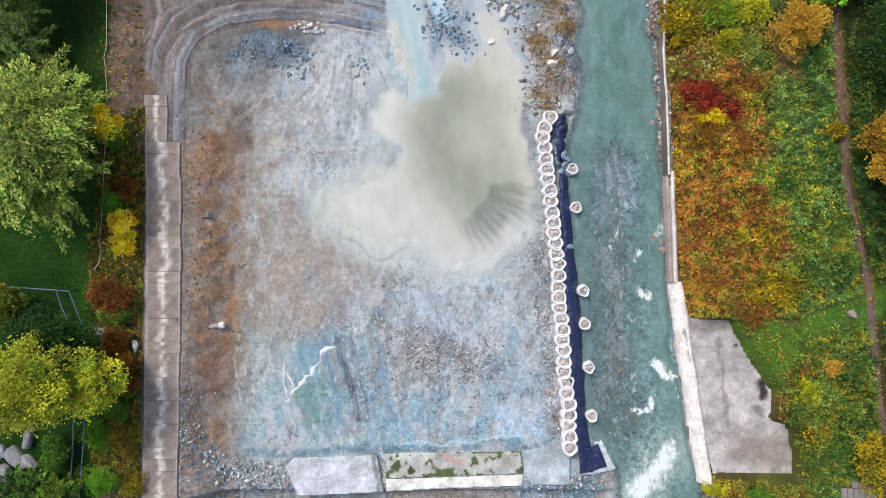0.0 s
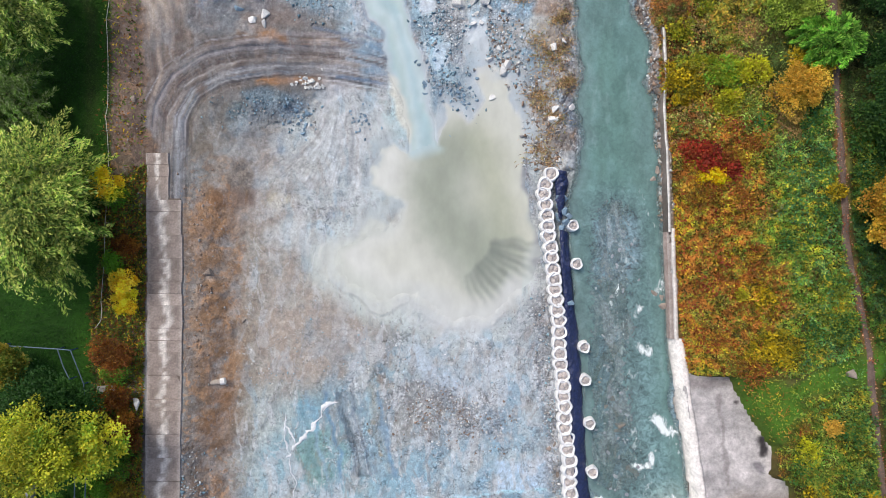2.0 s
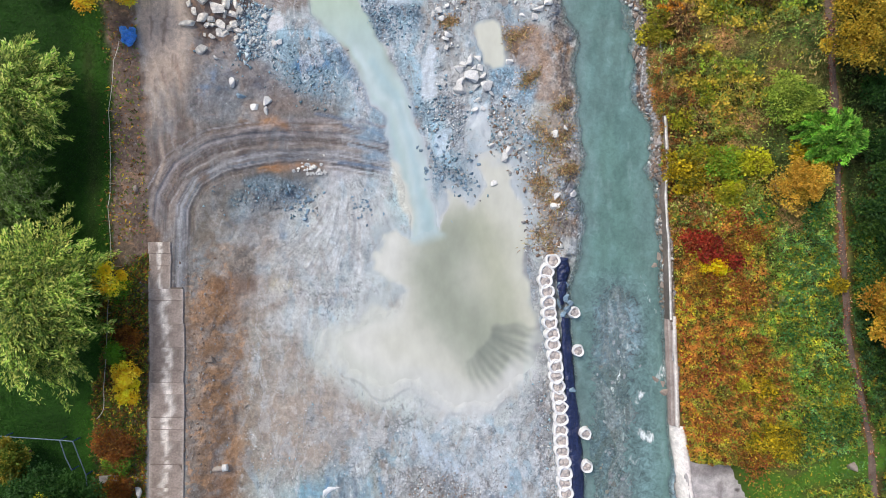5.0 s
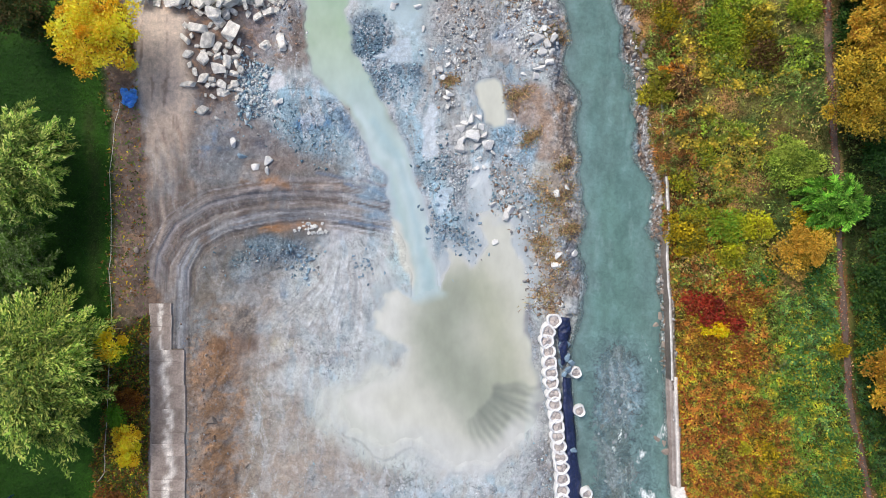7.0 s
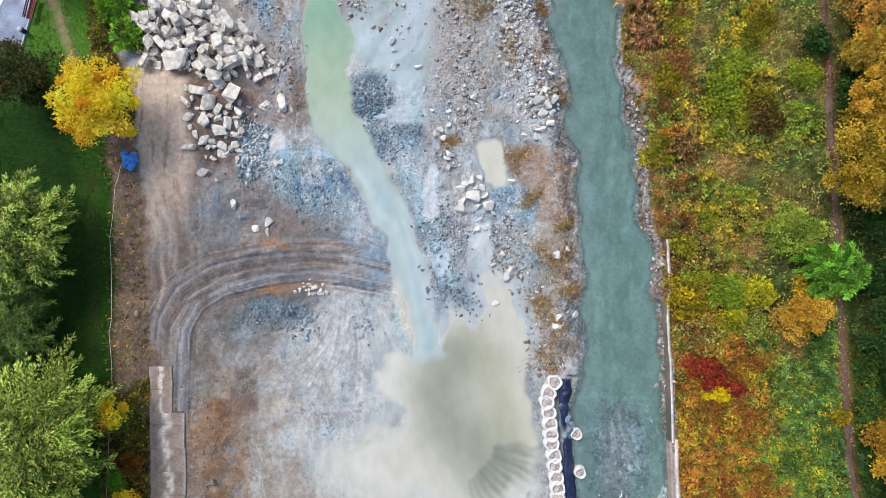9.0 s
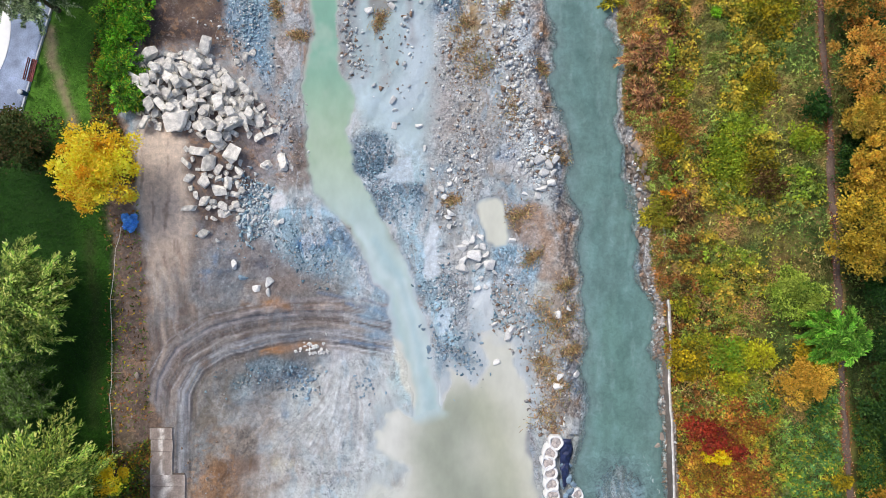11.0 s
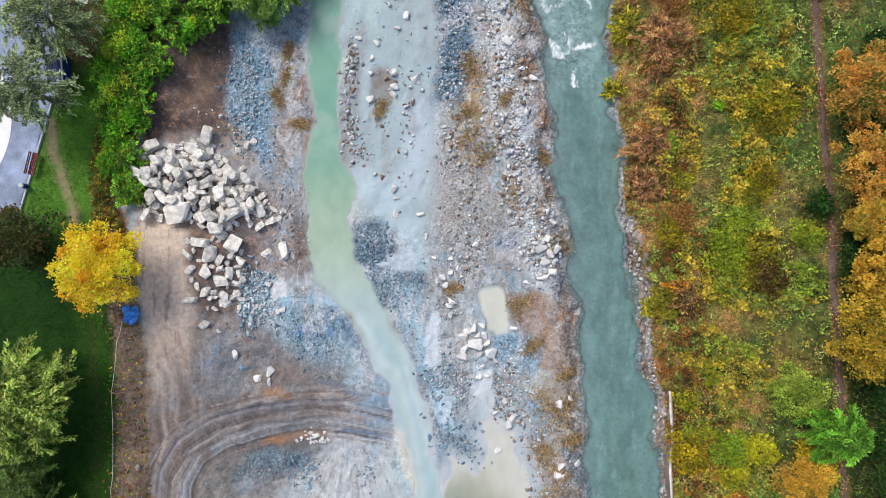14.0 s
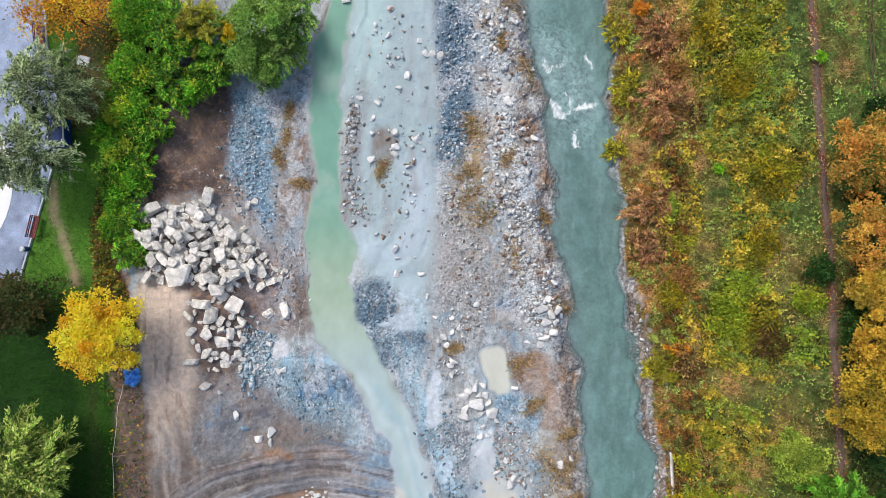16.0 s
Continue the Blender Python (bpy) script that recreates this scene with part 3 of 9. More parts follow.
def ground_z(x, y):
    """Height of the sheet at a place, or at arrays of places."""
    i = np.clip(np.searchsorted(gx, x) - 1, 0, len(gx) - 2)
    j = np.clip(np.searchsorted(gy, y) - 1, 0, len(gy) - 2)
    u, v = (x - gx[i]) / (gx[i + 1] - gx[i]), (y - gy[j]) / (gy[j + 1] - gy[j])
    return (H[j, i] * (1 - u) + H[j, i + 1] * u) * (1 - v) + (H[j + 1, i] * (1 - u) + H[j + 1, i + 1] * u) * v


# ---- colours of the ground ----
COL = np.zeros((*GX.shape, 3))
GRAVEL = np.zeros(GX.shape)
PLAIN = np.zeros(GX.shape)  # where the silt leaves the rock unmarked


def lay(mask, color, amount=1.0, sel=None):
    m = np.clip(mask * amount, 0, 1)[..., None]
    if sel is None:
        COL[:] = COL * (1 - m) + np.array(color) * m
    else:
        COL[sel] = COL[sel] * (1 - m) + np.array(color) * m


def window(pts, pad):
    xs, ys = [p[0] for p in pts], [p[1] for p in pts]
    i0, i1 = np.searchsorted(gx, (min(xs) - pad, max(xs) + pad))
    j0, j1 = np.searchsorted(gy, (min(ys) - pad, max(ys) + pad))
    return (slice(j0, j1), slice(i0, i1))


def stroke(pts, width, color, amount=1.0, soft=0.3, mottle=0.0, gravel=None, lift=0.0, calm=0.0, plain=0.0):
    """A band of colour along a line."""
    sel = window(pts, width + soft + 1.5)
    x, y = WX[sel] * (1 - calm) + GX[sel] * calm, WY[sel] * (1 - calm) + GY[sel] * calm
    d, _ = poly_dist(x, y, pts, False)
    m = sstep(width + soft, max(width - soft, 0), d)
    if mottle:
        m = m * (1 - min(1, mottle * 1.8) * sstep(0.35, -0.5, MID[sel] + FINE[sel] * 0.7))
    lay(m, color, amount, sel)
    if gravel is not None:
        GRAVEL[sel] = GRAVEL[sel] * (1 - m) + gravel * m
    if plain:
        PLAIN[sel] = np.maximum(PLAIN[sel], plain * m)
    if lift:
        H[sel] += lift * m


def patch(pts, color, amount=1.0, soft=0.5, mottle=0.0, gravel=None, lift=0.0, plain=0.0):
    """An area of colour inside an outline."""
    sel = window(pts, soft + 1.5)
    d = signed(WX[sel], WY[sel], pts)
    m = sstep(soft, -soft, d)
    if mottle:
        m = m * (1 - min(1, mottle * 1.8) * sstep(0.35, -0.5, MID[sel] + FINE[sel] * 0.7))
    lay(m, color, amount, sel)
    if gravel is not None:
        GRAVEL[sel] = GRAVEL[sel] * (1 - m) + gravel * m
    if plain:
        PLAIN[sel] = np.maximum(PLAIN[sel], plain * m)
    if lift:
        H[sel] += lift * m


def spot(x, y, rx, ry, color, amount=1.0, mottle=0.3, gravel=None, lift=0.0):
    patch([(x + rx * math.cos(a * math.pi / 5), y + ry * math.sin(a * math.pi / 5)) for a in range(10)], color, amount, 0.45, mottle, gravel, lift)


# the drained bed: lilac grey rock flour, washed blue in bands
LILAC, PALE, BLUE, DEEP = c(164, 166, 170), c(198, 203, 208), c(144, 176, 196), c(92, 122, 148)
BROWN, OCHRE, TAN, DARK = c(128, 110, 102), c(158, 118, 84), c(186, 166, 150), c(92, 76, 68)
lay(np.ones(GX.shape), LILAC)
lay(sstep(0.0, 0.7, WIDE), PALE, 0.7)
lay(sstep(0.15, 0.8, MID), BLUE, 0.3)
lay(sstep(0.1, 0.6, fbm(GX, GY, 5, 4, 91)), c(156, 146, 140), 0.7)
# smooth flows of pale silt, scraped streaks, and darker rock showing through
flow = sstep(0.08, 0.3, fbm(WX + 1.2 * MID, WY + 1.5 * WIDE, 5.5, 5, 501))
lay(flow, c(197, 200, 203), 0.6)
GRAVEL[:] = 0.45 * sstep(0.0, 0.8, fbm(GX, GY, 6, 4, 333)) * (1 - flow)
scrape = fbm((GX * 0.93 - GY * 0.36) * 2.6 + MID, (GX * 0.36 + GY * 0.93) * 0.45, 1.6, 3, 511)
lay(sstep(0.25, 0.7, scrape), c(200, 202, 206), 0.35)
lay(sstep(-0.3, -0.8, scrape), c(126, 128, 134), 0.45)
H += 0.04 * scrape * (GX > toe_x) * (GX < bank_x - 3)
rockshow = sstep(0.35, 0.6, fbm(WX, WY, 3.2, 5, 521))
lay(rockshow, c(128, 132, 140), 0.6)
GRAVEL[:] = np.maximum(GRAVEL, rockshow * 0.8)
lay(sstep(0.42, 0.62, fbm(WX, WY, 2.6, 4, 531)), c(122, 154, 176), 0.55)
lay(sstep(0.45, 0.7, fbm(WX, WY, 2.4, 4, 541)), c(150, 124, 104), 0.55)

# blue wash towards the weir
patch([(-18.2, -12.9), (-11.2, -10.4), (-4.2, -12.4), (8.8, -10.4), (10.0, -12.9), (9.8, -17.9), (-18.2, -17.9)], BLUE, 0.75, 1.5, 0.35)
patch([(-4.2, -3.9), (0.8, -1.9), (5.8, -4.9), (8.8, -5.9), (8.8, -9.9), (1.8, -8.9), (-3.2, -7.4)], c(178, 188, 198), 0.7, 1.5, 0.3)
patch([(-5.2, -7.9), (-1.2, -5.9), (4.8, -7.9), (5.8, -11.9), (-2.2, -12.9), (-5.7, -11.9)], c(146, 142, 146), 0.7, 1.2, 0.3, 0.75)
patch([(6.8, -13.7), (9.2, -13.3), (9.4, -16.4), (4.3, -16.9), (4.8, -14.2)], c(190, 206, 226), 0.8, 0.5)
stroke([(-18.2, -18.2), (-11.2, -17.9), (-4.2, -17.8), (3.8, -17.6), (9.3, -17.2)], 0.35, c(112, 140, 158), 0.8, 0.3)
stroke([(-4.2, -17.4), (0.8, -17.2), (5.8, -16.8), (9.0, -16.2)], 0.12, c(176, 214, 226), 0.9, 0.1)
# gravel below the weir
patch([(-5.2, -21.2), (7.0, -20.8), (7.2, -25.0), (-5.2, -25.0)], c(150, 138, 128), 0.95, 0.3, 0.1, 0.7, plain=0.7)
patch([(7.0, -20.6), (13.6, -20.4), (14.0, -25.0), (7.2, -25.0)], c(128, 148, 160), 0.9, 0.4, 0.2, 1.0)
patch([(-21.8, -19.4), (-14.2, -19.2), (-13.2, -21.8), (-5.2, -21.9), (-5.2, -25.0), (-21.8, -25.0)], c(128, 126, 124), 0.85, 0.5, 0.2, 0.6, plain=0.5)
# folded rock with a white quartz vein
patch([(-15.2, -9.9), (-11.2, -6.7), (-6.2, -6.7), (-5.2, -10.9), (-6.7, -14.9), (-11.2, -15.9), (-15.2, -13.9)], c(132, 156, 170), 0.8, 0.8, 0.3)
patch([(-13.2, -12.9), (-11.2, -10.9), (-9.2, -11.9), (-8.7, -14.9), (-12.2, -15.9)], c(126, 158, 156), 0.7, 0.5)
for dx, tone in ((0, c(92, 106, 124)), (0.35, c(74, 82, 94)), (0.75, c(128, 136, 148)), (1.2, c(104, 118, 138)), (1.7, c(136, 160, 180)), (3.3, c(120, 152, 182)), (-1.2, c(112, 146, 178)), (-2.6, c(140, 168, 188)), (-3.4, c(118, 150, 156)), (2.2, c(150, 176, 194))):
    stroke([(x + dx, y) for x, y in [(-9.3, -7.9), (-8.9, -10.4), (-8.3, -12.9), (-7.8, -15.2)]], 0.17, tone, 0.95, 0.14, 0.15, plain=0.8)
stroke([(-6.5, -7.2), (-6.3, -9.2), (-5.9, -11.0)], 0.12, c(184, 150, 104), 0.8, 0.12, 0.5, plain=0.5)
stroke([(-6.2, -11.6), (-5.7, -13.4)], 0.1, c(184, 150, 104), 0.7, 0.12, 0.5, plain=0.5)
spot(-18.59, -12.45, 0.8, 1.4, c(78, 104, 140), 0.9)
spot(-11.95, -9.95, 1.4, 1.6, c(128, 172, 200), 0.6)
spot(-12.95, 5.80, 1.0, 0.5, c(118, 158, 190), 0.8)
spot(-10.20, 5.80, 1.2, 0.7, c(128, 160, 186), 0.6)
spot(-11.20, 11.55, 0.8, 0.5, c(96, 118, 140), 0.8)
# brownish shelf west of the pond
patch([(-18.2, 3.0), (-13.2, 5.5), (-9.2, 2.0), (-6.2, -1.4), (-7.2, -5.9), (-13.2, -7.9), (-17.2, -5.9)], c(158, 146, 144), 0.75, 2.0, 0.3)
patch([(-12.2, -1.4), (-6.2, -0.4), (-3.2, -3.9), (-7.2, -5.9), (-11.2, -5.9)], c(146, 138, 140), 0.6, 1.5, 0.3)
patch([(-17.7, 15.0), (-11.2, 14.5), (-7.2, 10.0), (-6.2, 5.5), (-11.2, 5.5), (-15.7, 8.0), (-19.2, 10.0)], c(182, 178, 186), 0.8, 1.5, 0.25)
patch([(-15.7, 7.0), (-12.2, 7.3), (-11.9, 5.5), (-15.2, 5.0)], c(200, 204, 216), 0.8, 0.6)
patch([(-21.2, 18.5), (-17.2, 19.0), (-12.2, 19.8), (-11.7, 17.0), (-14.2, 15.5), (-18.2, 16.5), (-20.7, 15.5)], c(116, 130, 146), 0.85, 0.9, 0.3, 0.8)
spot(-19.16, 15.52, 1.6, 2.0, c(160, 140, 128), 0.7)
spot(-17.16, 15.77, 0.8, 0.7, c(140, 166, 192), 0.8)
# brown-grey earth washed down from the road
patch([(-22.6, 13.5), (-21.6, 18.9), (-15.6, 16.5), (-11.1, 12.5), (-13.1, 10.0), (-14.6, 5.5), (-15.1, 1.0), (-16.6, -5.9), (-17.8, -9.9), (-18.1, -17.8), (-22.6, -20.8)], c(148, 137, 130), 0.8, 2.2, 0.3, 0.35, plain=0.5)
patch([(-15.1, 5.5), (-11.2, 2.0), (-8.2, -1.4), (-9.2, -5.9), (-15.6, -7.4), (-17.1, -3.9)], c(160, 152, 148), 0.6, 2.0, 0.35, plain=0.3)
patch([(-18.5, 12.0), (-14.0, 9.5), (-11.0, 6.0), (-8.5, 2.0), (-6.0, -1.5), (-7.0, -5.0), (-12.0, -7.5), (-17.5, -6.5)], c(166, 153, 147), 0.75, 1.6, 0.25, 0.1, plain=0.55)
patch([(-16.5, -1.0), (-12.5, 1.0), (-10.5, -2.0), (-11.5, -6.0), (-16.0, -6.0)], c(176, 160, 152), 0.6, 1.2, 0.3, 0.1, plain=0.4)
# bank of the panel road: reddish earth
BANKW = [(-21.6, 13.3), (-21.4, 8.9), (-19.9, 6.0), (-18.9, 1.0), (-19.1, -3.9), (-19.6, -7.8), (-20.1, -12.7), (-20.3, -19.1)]
stroke(BANKW, 2.6, c(142, 126, 114), 0.85, 1.6, 0.3, 0.3)
stroke([(-19.7, 8.9), (-20.2, 5.5), (-19.7, 0.5), (-20.0, -3.9), (-19.7, -5.9)], 1.7, c(164, 124, 92), 0.8, 1.3, 0.35)
stroke([(-19.5, -7.9), (-20.4, -10.8), (-20.9, -14.8), (-20.6, -18.2)], 1.3, c(152, 112, 82), 0.85, 1.0, 0.3)
stroke([(-21.4, -7.8), (-21.6, -12.6), (-21.8, -16.6)], 0.3, c(106, 84, 72), 0.7, 0.3, 0.4)
spot(-18.23, 9.44, 1.8, 1.0, c(120, 88, 66), 0.7)
spot(-20.13, 2.76, 0.9, 0.5, c(184, 176, 172), 0.7)
spot(-18.48, -2.17, 0.6, 0.5, c(92, 78, 74), 0.8)
spot(-14.55, 9.21, 0.7, 0.55, c(192, 182, 168), 0.9, 0.0)
patch([(-22.9, -11.8), (-21.6, -10.3), (-21.4, -15.7), (-18.9, -18.7), (-14.0, -19.1), (-14.0, -22.6), (-22.9, -22.6)], c(150, 148, 150), 0.8, 0.8, 0.3, 0.95)

# soil along both panel edges, painted dark for the shade there
stroke([(x - 0.15, y) for x, y in ROAD_L if y < 14], 0.35, c(104, 90, 82), 0.8, 0.35, 0.2, plain=0.6)
stroke([(x + 0.1, y) for x, y in ROAD_R if y < 14], 0.4, c(116, 104, 98), 0.8, 0.4, 0.2, plain=0.6)
# the dirt track north of the panels, and its bend
patch([(-26.2, 9.3), (-26.4, 28.6), (-21.9, 28.6), (-18.4, 27.6), (-13.5, 27.8), (-8.5, 25.6), (-5.0, 21.7), (-7.5, 18.2), (-15.9, 18.2), (-19.9, 15.2), (-21.8, 9.3)], c(118, 113, 109), 0.88, 1.3, 0.2, 0.35, plain=0.4)
patch([(-17.5, 30.1), (-12.5, 28.6), (-8.5, 25.6), (-11.5, 25.1), (-16.5, 26.1)], c(136, 140, 146), 0.6, 1.2, 0.3, 0.6)
patch([(-26.0, 10.3), (-26.2, 24.1), (-26.1, 30.0), (-26.9, 34.9), (-26.6, 38.8), (-24.2, 39.8), (-22.0, 36.9), (-21.7, 32.0), (-20.7, 25.1), (-18.3, 23.1), (-11.4, 23.1), (-5.0, 21.7), (-5.0, 19.2), (-9.4, 19.2), (-16.8, 18.7), (-21.2, 16.2), (-22.2, 10.3)], c(110, 101, 96), 0.92, 0.8, 0.12, 0.15, plain=0.6)
patch([(-25.9, 38.8), (-23.6, 39.2), (-22.6, 36.3), (-22.1, 31.9), (-22.6, 30.0), (-25.0, 29.5), (-26.5, 32.9), (-26.6, 36.3)], c(190, 172, 158), 0.9, 0.7, gravel=0.0, plain=0.8)
patch([(-21.9, 36.3), (-17.7, 36.3), (-16.7, 32.9), (-19.2, 28.5), (-21.1, 28.5)], c(112, 92, 82), 0.8, 0.7, 0.2)


def beside(line, off):
    """A line shifted sideways by off metres."""
    q = np.array(line)
    t = np.gradient(q, axis=0)
    t /= np.linalg.norm(t, axis=1, keepdims=True)
    return [(x - off * b, y + off * a) for (x, y), (a, b) in zip(line, t)]


stroke([(-17.9, 23.3), (-13.5, 23.1), (-9.5, 23.1), (-6.5, 22.2)], 0.35, OCHRE, 0.7, 0.3, 0.5)
stroke([(-16.0, 19.7), (-12.5, 20.2), (-10.0, 20.2)], 0.3, c(176, 128, 80), 0.8, 0.3, 0.3)
lane = np.random.RandomState(77)
for i in range(18):
    for line in ([(-25.5, 12.4), (-25.3, 17.3), (-25.6, 23.1), (-25.3, 27.5)], [(-23.7, 13.3), (-23.2, 18.2), (-23.0, 23.6), (-23.3, 27.5)]):
        off = lane.normal(0, 0.85)
        stroke([(x + off + lane.normal(0, 0.12), y) for x, y in line], lane.uniform(0.04, 0.16), (c(92, 79, 73), c(158, 142, 132), c(122, 108, 100))[i % 3], lane.uniform(0.4, 0.85), 0.06, 0.4, lift=-0.015, calm=0.7)
patch([(-28.2, 44.1), (-24.1, 44.6), (-21.1, 43.6), (-15.8, 40.2), (-14.8, 38.3), (-17.2, 35.3), (-18.2, 31.4), (-20.6, 30.0), (-22.1, 30.5), (-22.6, 36.3), (-26.0, 39.2), (-27.7, 40.2)], c(94, 79, 72), 0.9, 0.7, 0.1, 0.2, plain=0.8)
TRACK = [(-26.2, 39.1), (-23.6, 39.5), (-22.4, 36.6), (-21.9, 31.9), (-21.8, 28.0), (-22.2, 25.1), (-23.3, 27.5), (-23.8, 24.1), (-24.6, 27.0), (-25.2, 23.1), (-25.7, 27.5), (-26.2, 30.0), (-26.8, 32.9), (-26.7, 36.3)]
patch(TRACK, c(212, 194, 178), 0.95, 0.7, 0.12, gravel=0.0, plain=0.9)
sel = window(TRACK, 0)
swirl = fbm(GX[sel] * 2.8 + 1.2 * MID[sel], GY[sel] * 0.35, 1.0, 4, 611)
lay(sstep(0.1, 0.6, swirl) * sstep(0.2, -0.4, signed(WX[sel], WY[sel], TRACK)), c(158, 138, 125), 0.85, sel)
H[sel] += 0.05 * swirl
spot(-8.07, 17.17, 2.6, 3.6, c(186, 186, 196), 0.5)

# bed north of the bend
patch([(-20.8, 55.3), (-18.3, 55.8), (-14.8, 54.9), (-13.8, 53.9), (-15.8, 48.4), (-15.8, 42.4), (-18.3, 46.9), (-20.0, 48.9)], c(122, 154, 178), 0.92, 0.7, 0.1, 0.95)
stroke([(-14.8, 54.4), (-13.8, 50.4), (-14.1, 46.9), (-14.6, 43.4)], 1.0, c(158, 142, 136), 0.9, 0.7, 0.2, 0.6)
stroke([(-13.1, 52.4), (-13.2, 48.4), (-12.8, 44.4)], 0.5, c(150, 108, 74), 0.7, 0.4, 0.5)
patch([(-18.2, 41.4), (-12.8, 42.4), (-12.5, 35.5), (-14.7, 33.5), (-17.7, 35.5)], c(150, 138, 136), 0.9, 0.8, 0.2, 0.5)
# shadow line at the stream's left edge, painted dark brown
stroke([(-12.6, 38.5), (-13.1, 36.2), (-12.6, 34.8)], 0.7, c(108, 88, 78), 0.7, 0.5, 0.3)
spot(-15.08, 32.42, 1.0, 1.2, c(214, 220, 228), 0.9, 0.0)
spot(-16.76, 31.03, 2.0, 3.0, c(146, 170, 184), 0.85, 0.2, 1.0)
patch([(-15.3, 31.5), (-9.8, 30.5), (-7.3, 26.5), (-9.8, 25.5), (-13.8, 26.5), (-16.3, 28.5)], c(134, 158, 174), 0.85, 0.9, 0.2, 0.6)
spot(-11.82, 28.78, 1.6, 0.8, c(86, 122, 158), 0.9)
stroke([(-10.3, 30.5), (-7.9, 27.5), (-6.9, 25.0)], 0.5, c(96, 122, 150), 0.8, 0.5, 0.2, 0.7)
spot(-19.98, 25.56, 2.2, 2.6, c(118, 142, 156), 0.8, 0.3, 0.7)
# pale wet silt between the stream and the gravel bar
patch([(-9.4, 73.4), (-1.5, 73.4), (-1.7, 63.4), (-1.4, 53.5), (-1.2, 47.0), (0.1, 40.5), (-1.9, 35.5), (-4.9, 37.5), (-7.9, 38.5), (-8.9, 42.5), (-9.9, 47.0), (-9.9, 55.9)], c(163, 183, 188), 0.92, 1.0, 0.0, 0.05, plain=1.0)
stroke([(-6.9, 68.4), (-7.4, 60.4), (-7.7, 56.4)], 1.4, c(178, 204, 204), 0.8, 1.2)
stroke([(-2.9, 48.5), (-2.7, 44.5), (-3.9, 41.5)], 1.3, c(186, 200, 210), 0.7, 1.0)
for drift in ([(-7.6, 60.0), (-7.5, 57.5), (-7.7, 55.0)], [(-4.0, 61.0), (-3.7, 58.0), (-3.9, 54.5)], [(-3.4, 50.0), (-3.2, 46.5)], [(-8.6, 52.5), (-8.3, 49.0), (-7.4, 46.0), (-6.9, 43.8)], [(-5.9, 46.0), (-5.5, 43.0)], [(-2.6, 57.0), (-2.4, 53.0)]):
    stroke(drift, 0.3, c(148, 146, 150), 0.6, 0.35, 0.3)
spot(-5.75, 50.44, 1.1, 2.0, c(124, 108, 98), 0.85, 0.2)
stroke([(-7.9, 55.4), (-8.9, 50.4), (-9.6, 46.9), (-9.1, 44.5), (-7.9, 43.5)], 0.9, c(140, 134, 136), 0.7, 0.8, 0.3, 0.7)
spot(-6.88, 36.48, 2.3, 2.0, c(100, 120, 138), 0.95, 0.1, 1.0)
spot(-4.88, 32.98, 2.6, 2.3, c(108, 128, 146), 0.9, 0.15, 1.0)
stroke([(-7.4, 34.2), (-5.4, 34.0), (-3.9, 35.5)], 0.4, c(190, 198, 208), 0.7, 0.4)
patch([(-4.9, 31.5), (-1.9, 31.5), (-0.4, 28.5), (0.1, 24.5), (-1.4, 20.5), (-2.9, 25.5)], c(138, 156, 170), 0.8, 0.8, 0.3, 0.8)
stroke([(-1.1, 29.0), (-1.4, 27.5), (-1.0, 26.0)], 0.7, c(198, 206, 214), 0.9, 0.5)
stroke([(-1.0, 78.4), (-0.3, 63.4), (0.4, 58.5), (0.6, 53.5), (0.1, 49.9)], 1.55, c(102, 122, 142), 0.92, 0.6, 0.0, 1.0)
patch([(-0.9, 48.4), (3.1, 44.5), (4.1, 39.5), (2.6, 33.5), (0.1, 31.6), (-1.9, 35.5)], c(172, 165, 163), 0.85, 1.0, 0.2, 0.7)
stroke([(2.5, 68.1), (3.5, 59.3), (4.5, 53.3), (5.0, 46.9), (7.0, 40.5), (8.0, 35.6)], 1.9, c(186, 183, 184), 0.85, 0.9, 0.2, 0.9)
patch([(5.7, 31.8), (7.5, 32.6), (9.5, 31.5), (10.7, 29.0), (11.0, 26.5), (10.0, 25.3), (8.0, 25.6), (6.6, 28.0)], c(158, 130, 110), 0.9, 0.5, 0.15, 0.5, plain=0.6)
stroke([(5.5, 32.2), (6.1, 30.2), (6.8, 28.0), (8.0, 25.9)], 0.45, c(112, 84, 62), 0.8, 0.4, 0.3)
for x, y, rx, ry in ((4.6, 57.0, 1.3, 0.9), (5.2, 53.4, 1.4, 1.6), (4.6, 50.2, 1.3, 1.5), (3.6, 58.3, 1.0, 0.8), (6.3, 46.5, 1.1, 1.0), (7.4, 37.6, 0.9, 0.8)):
    spot(x, y, rx, ry, c(206, 210, 216), 0.85, 0.25, 0.9)
for x, y, rx, ry in ((3.0, 61.5, 1.4, 0.9), (4.2, 55.4, 1.4, 0.6), (3.2, 52.4, 0.8, 1.2), (4.0, 47.0, 1.3, 0.9), (2.4, 41.0, 1.6, 1.4)):
    spot(x, y, rx, ry, c(176, 160, 148), 0.8, 0.25, 0.4)
for x, y, rx, ry in ((6.4, 52.0, 0.8, 1.0), (7.2, 47.6, 0.9, 1.2), (5.6, 58.9, 1.0, 0.5), (5.0, 36.8, 0.9, 0.7)):
    spot(x, y, rx, ry, c(122, 142, 168), 0.8, 0.25, 0.9)
stroke([(2.5, 51.3), (1.5, 48.9), (3.0, 47.9)], 0.8, c(178, 140, 80), 0.7, 0.5, 0.3)
stroke([(7.0, 24.8), (8.5, 23.8), (10.0, 22.3), (10.5, 19.8)], 1.1, c(160, 132, 100), 0.6, 0.9, 0.4)
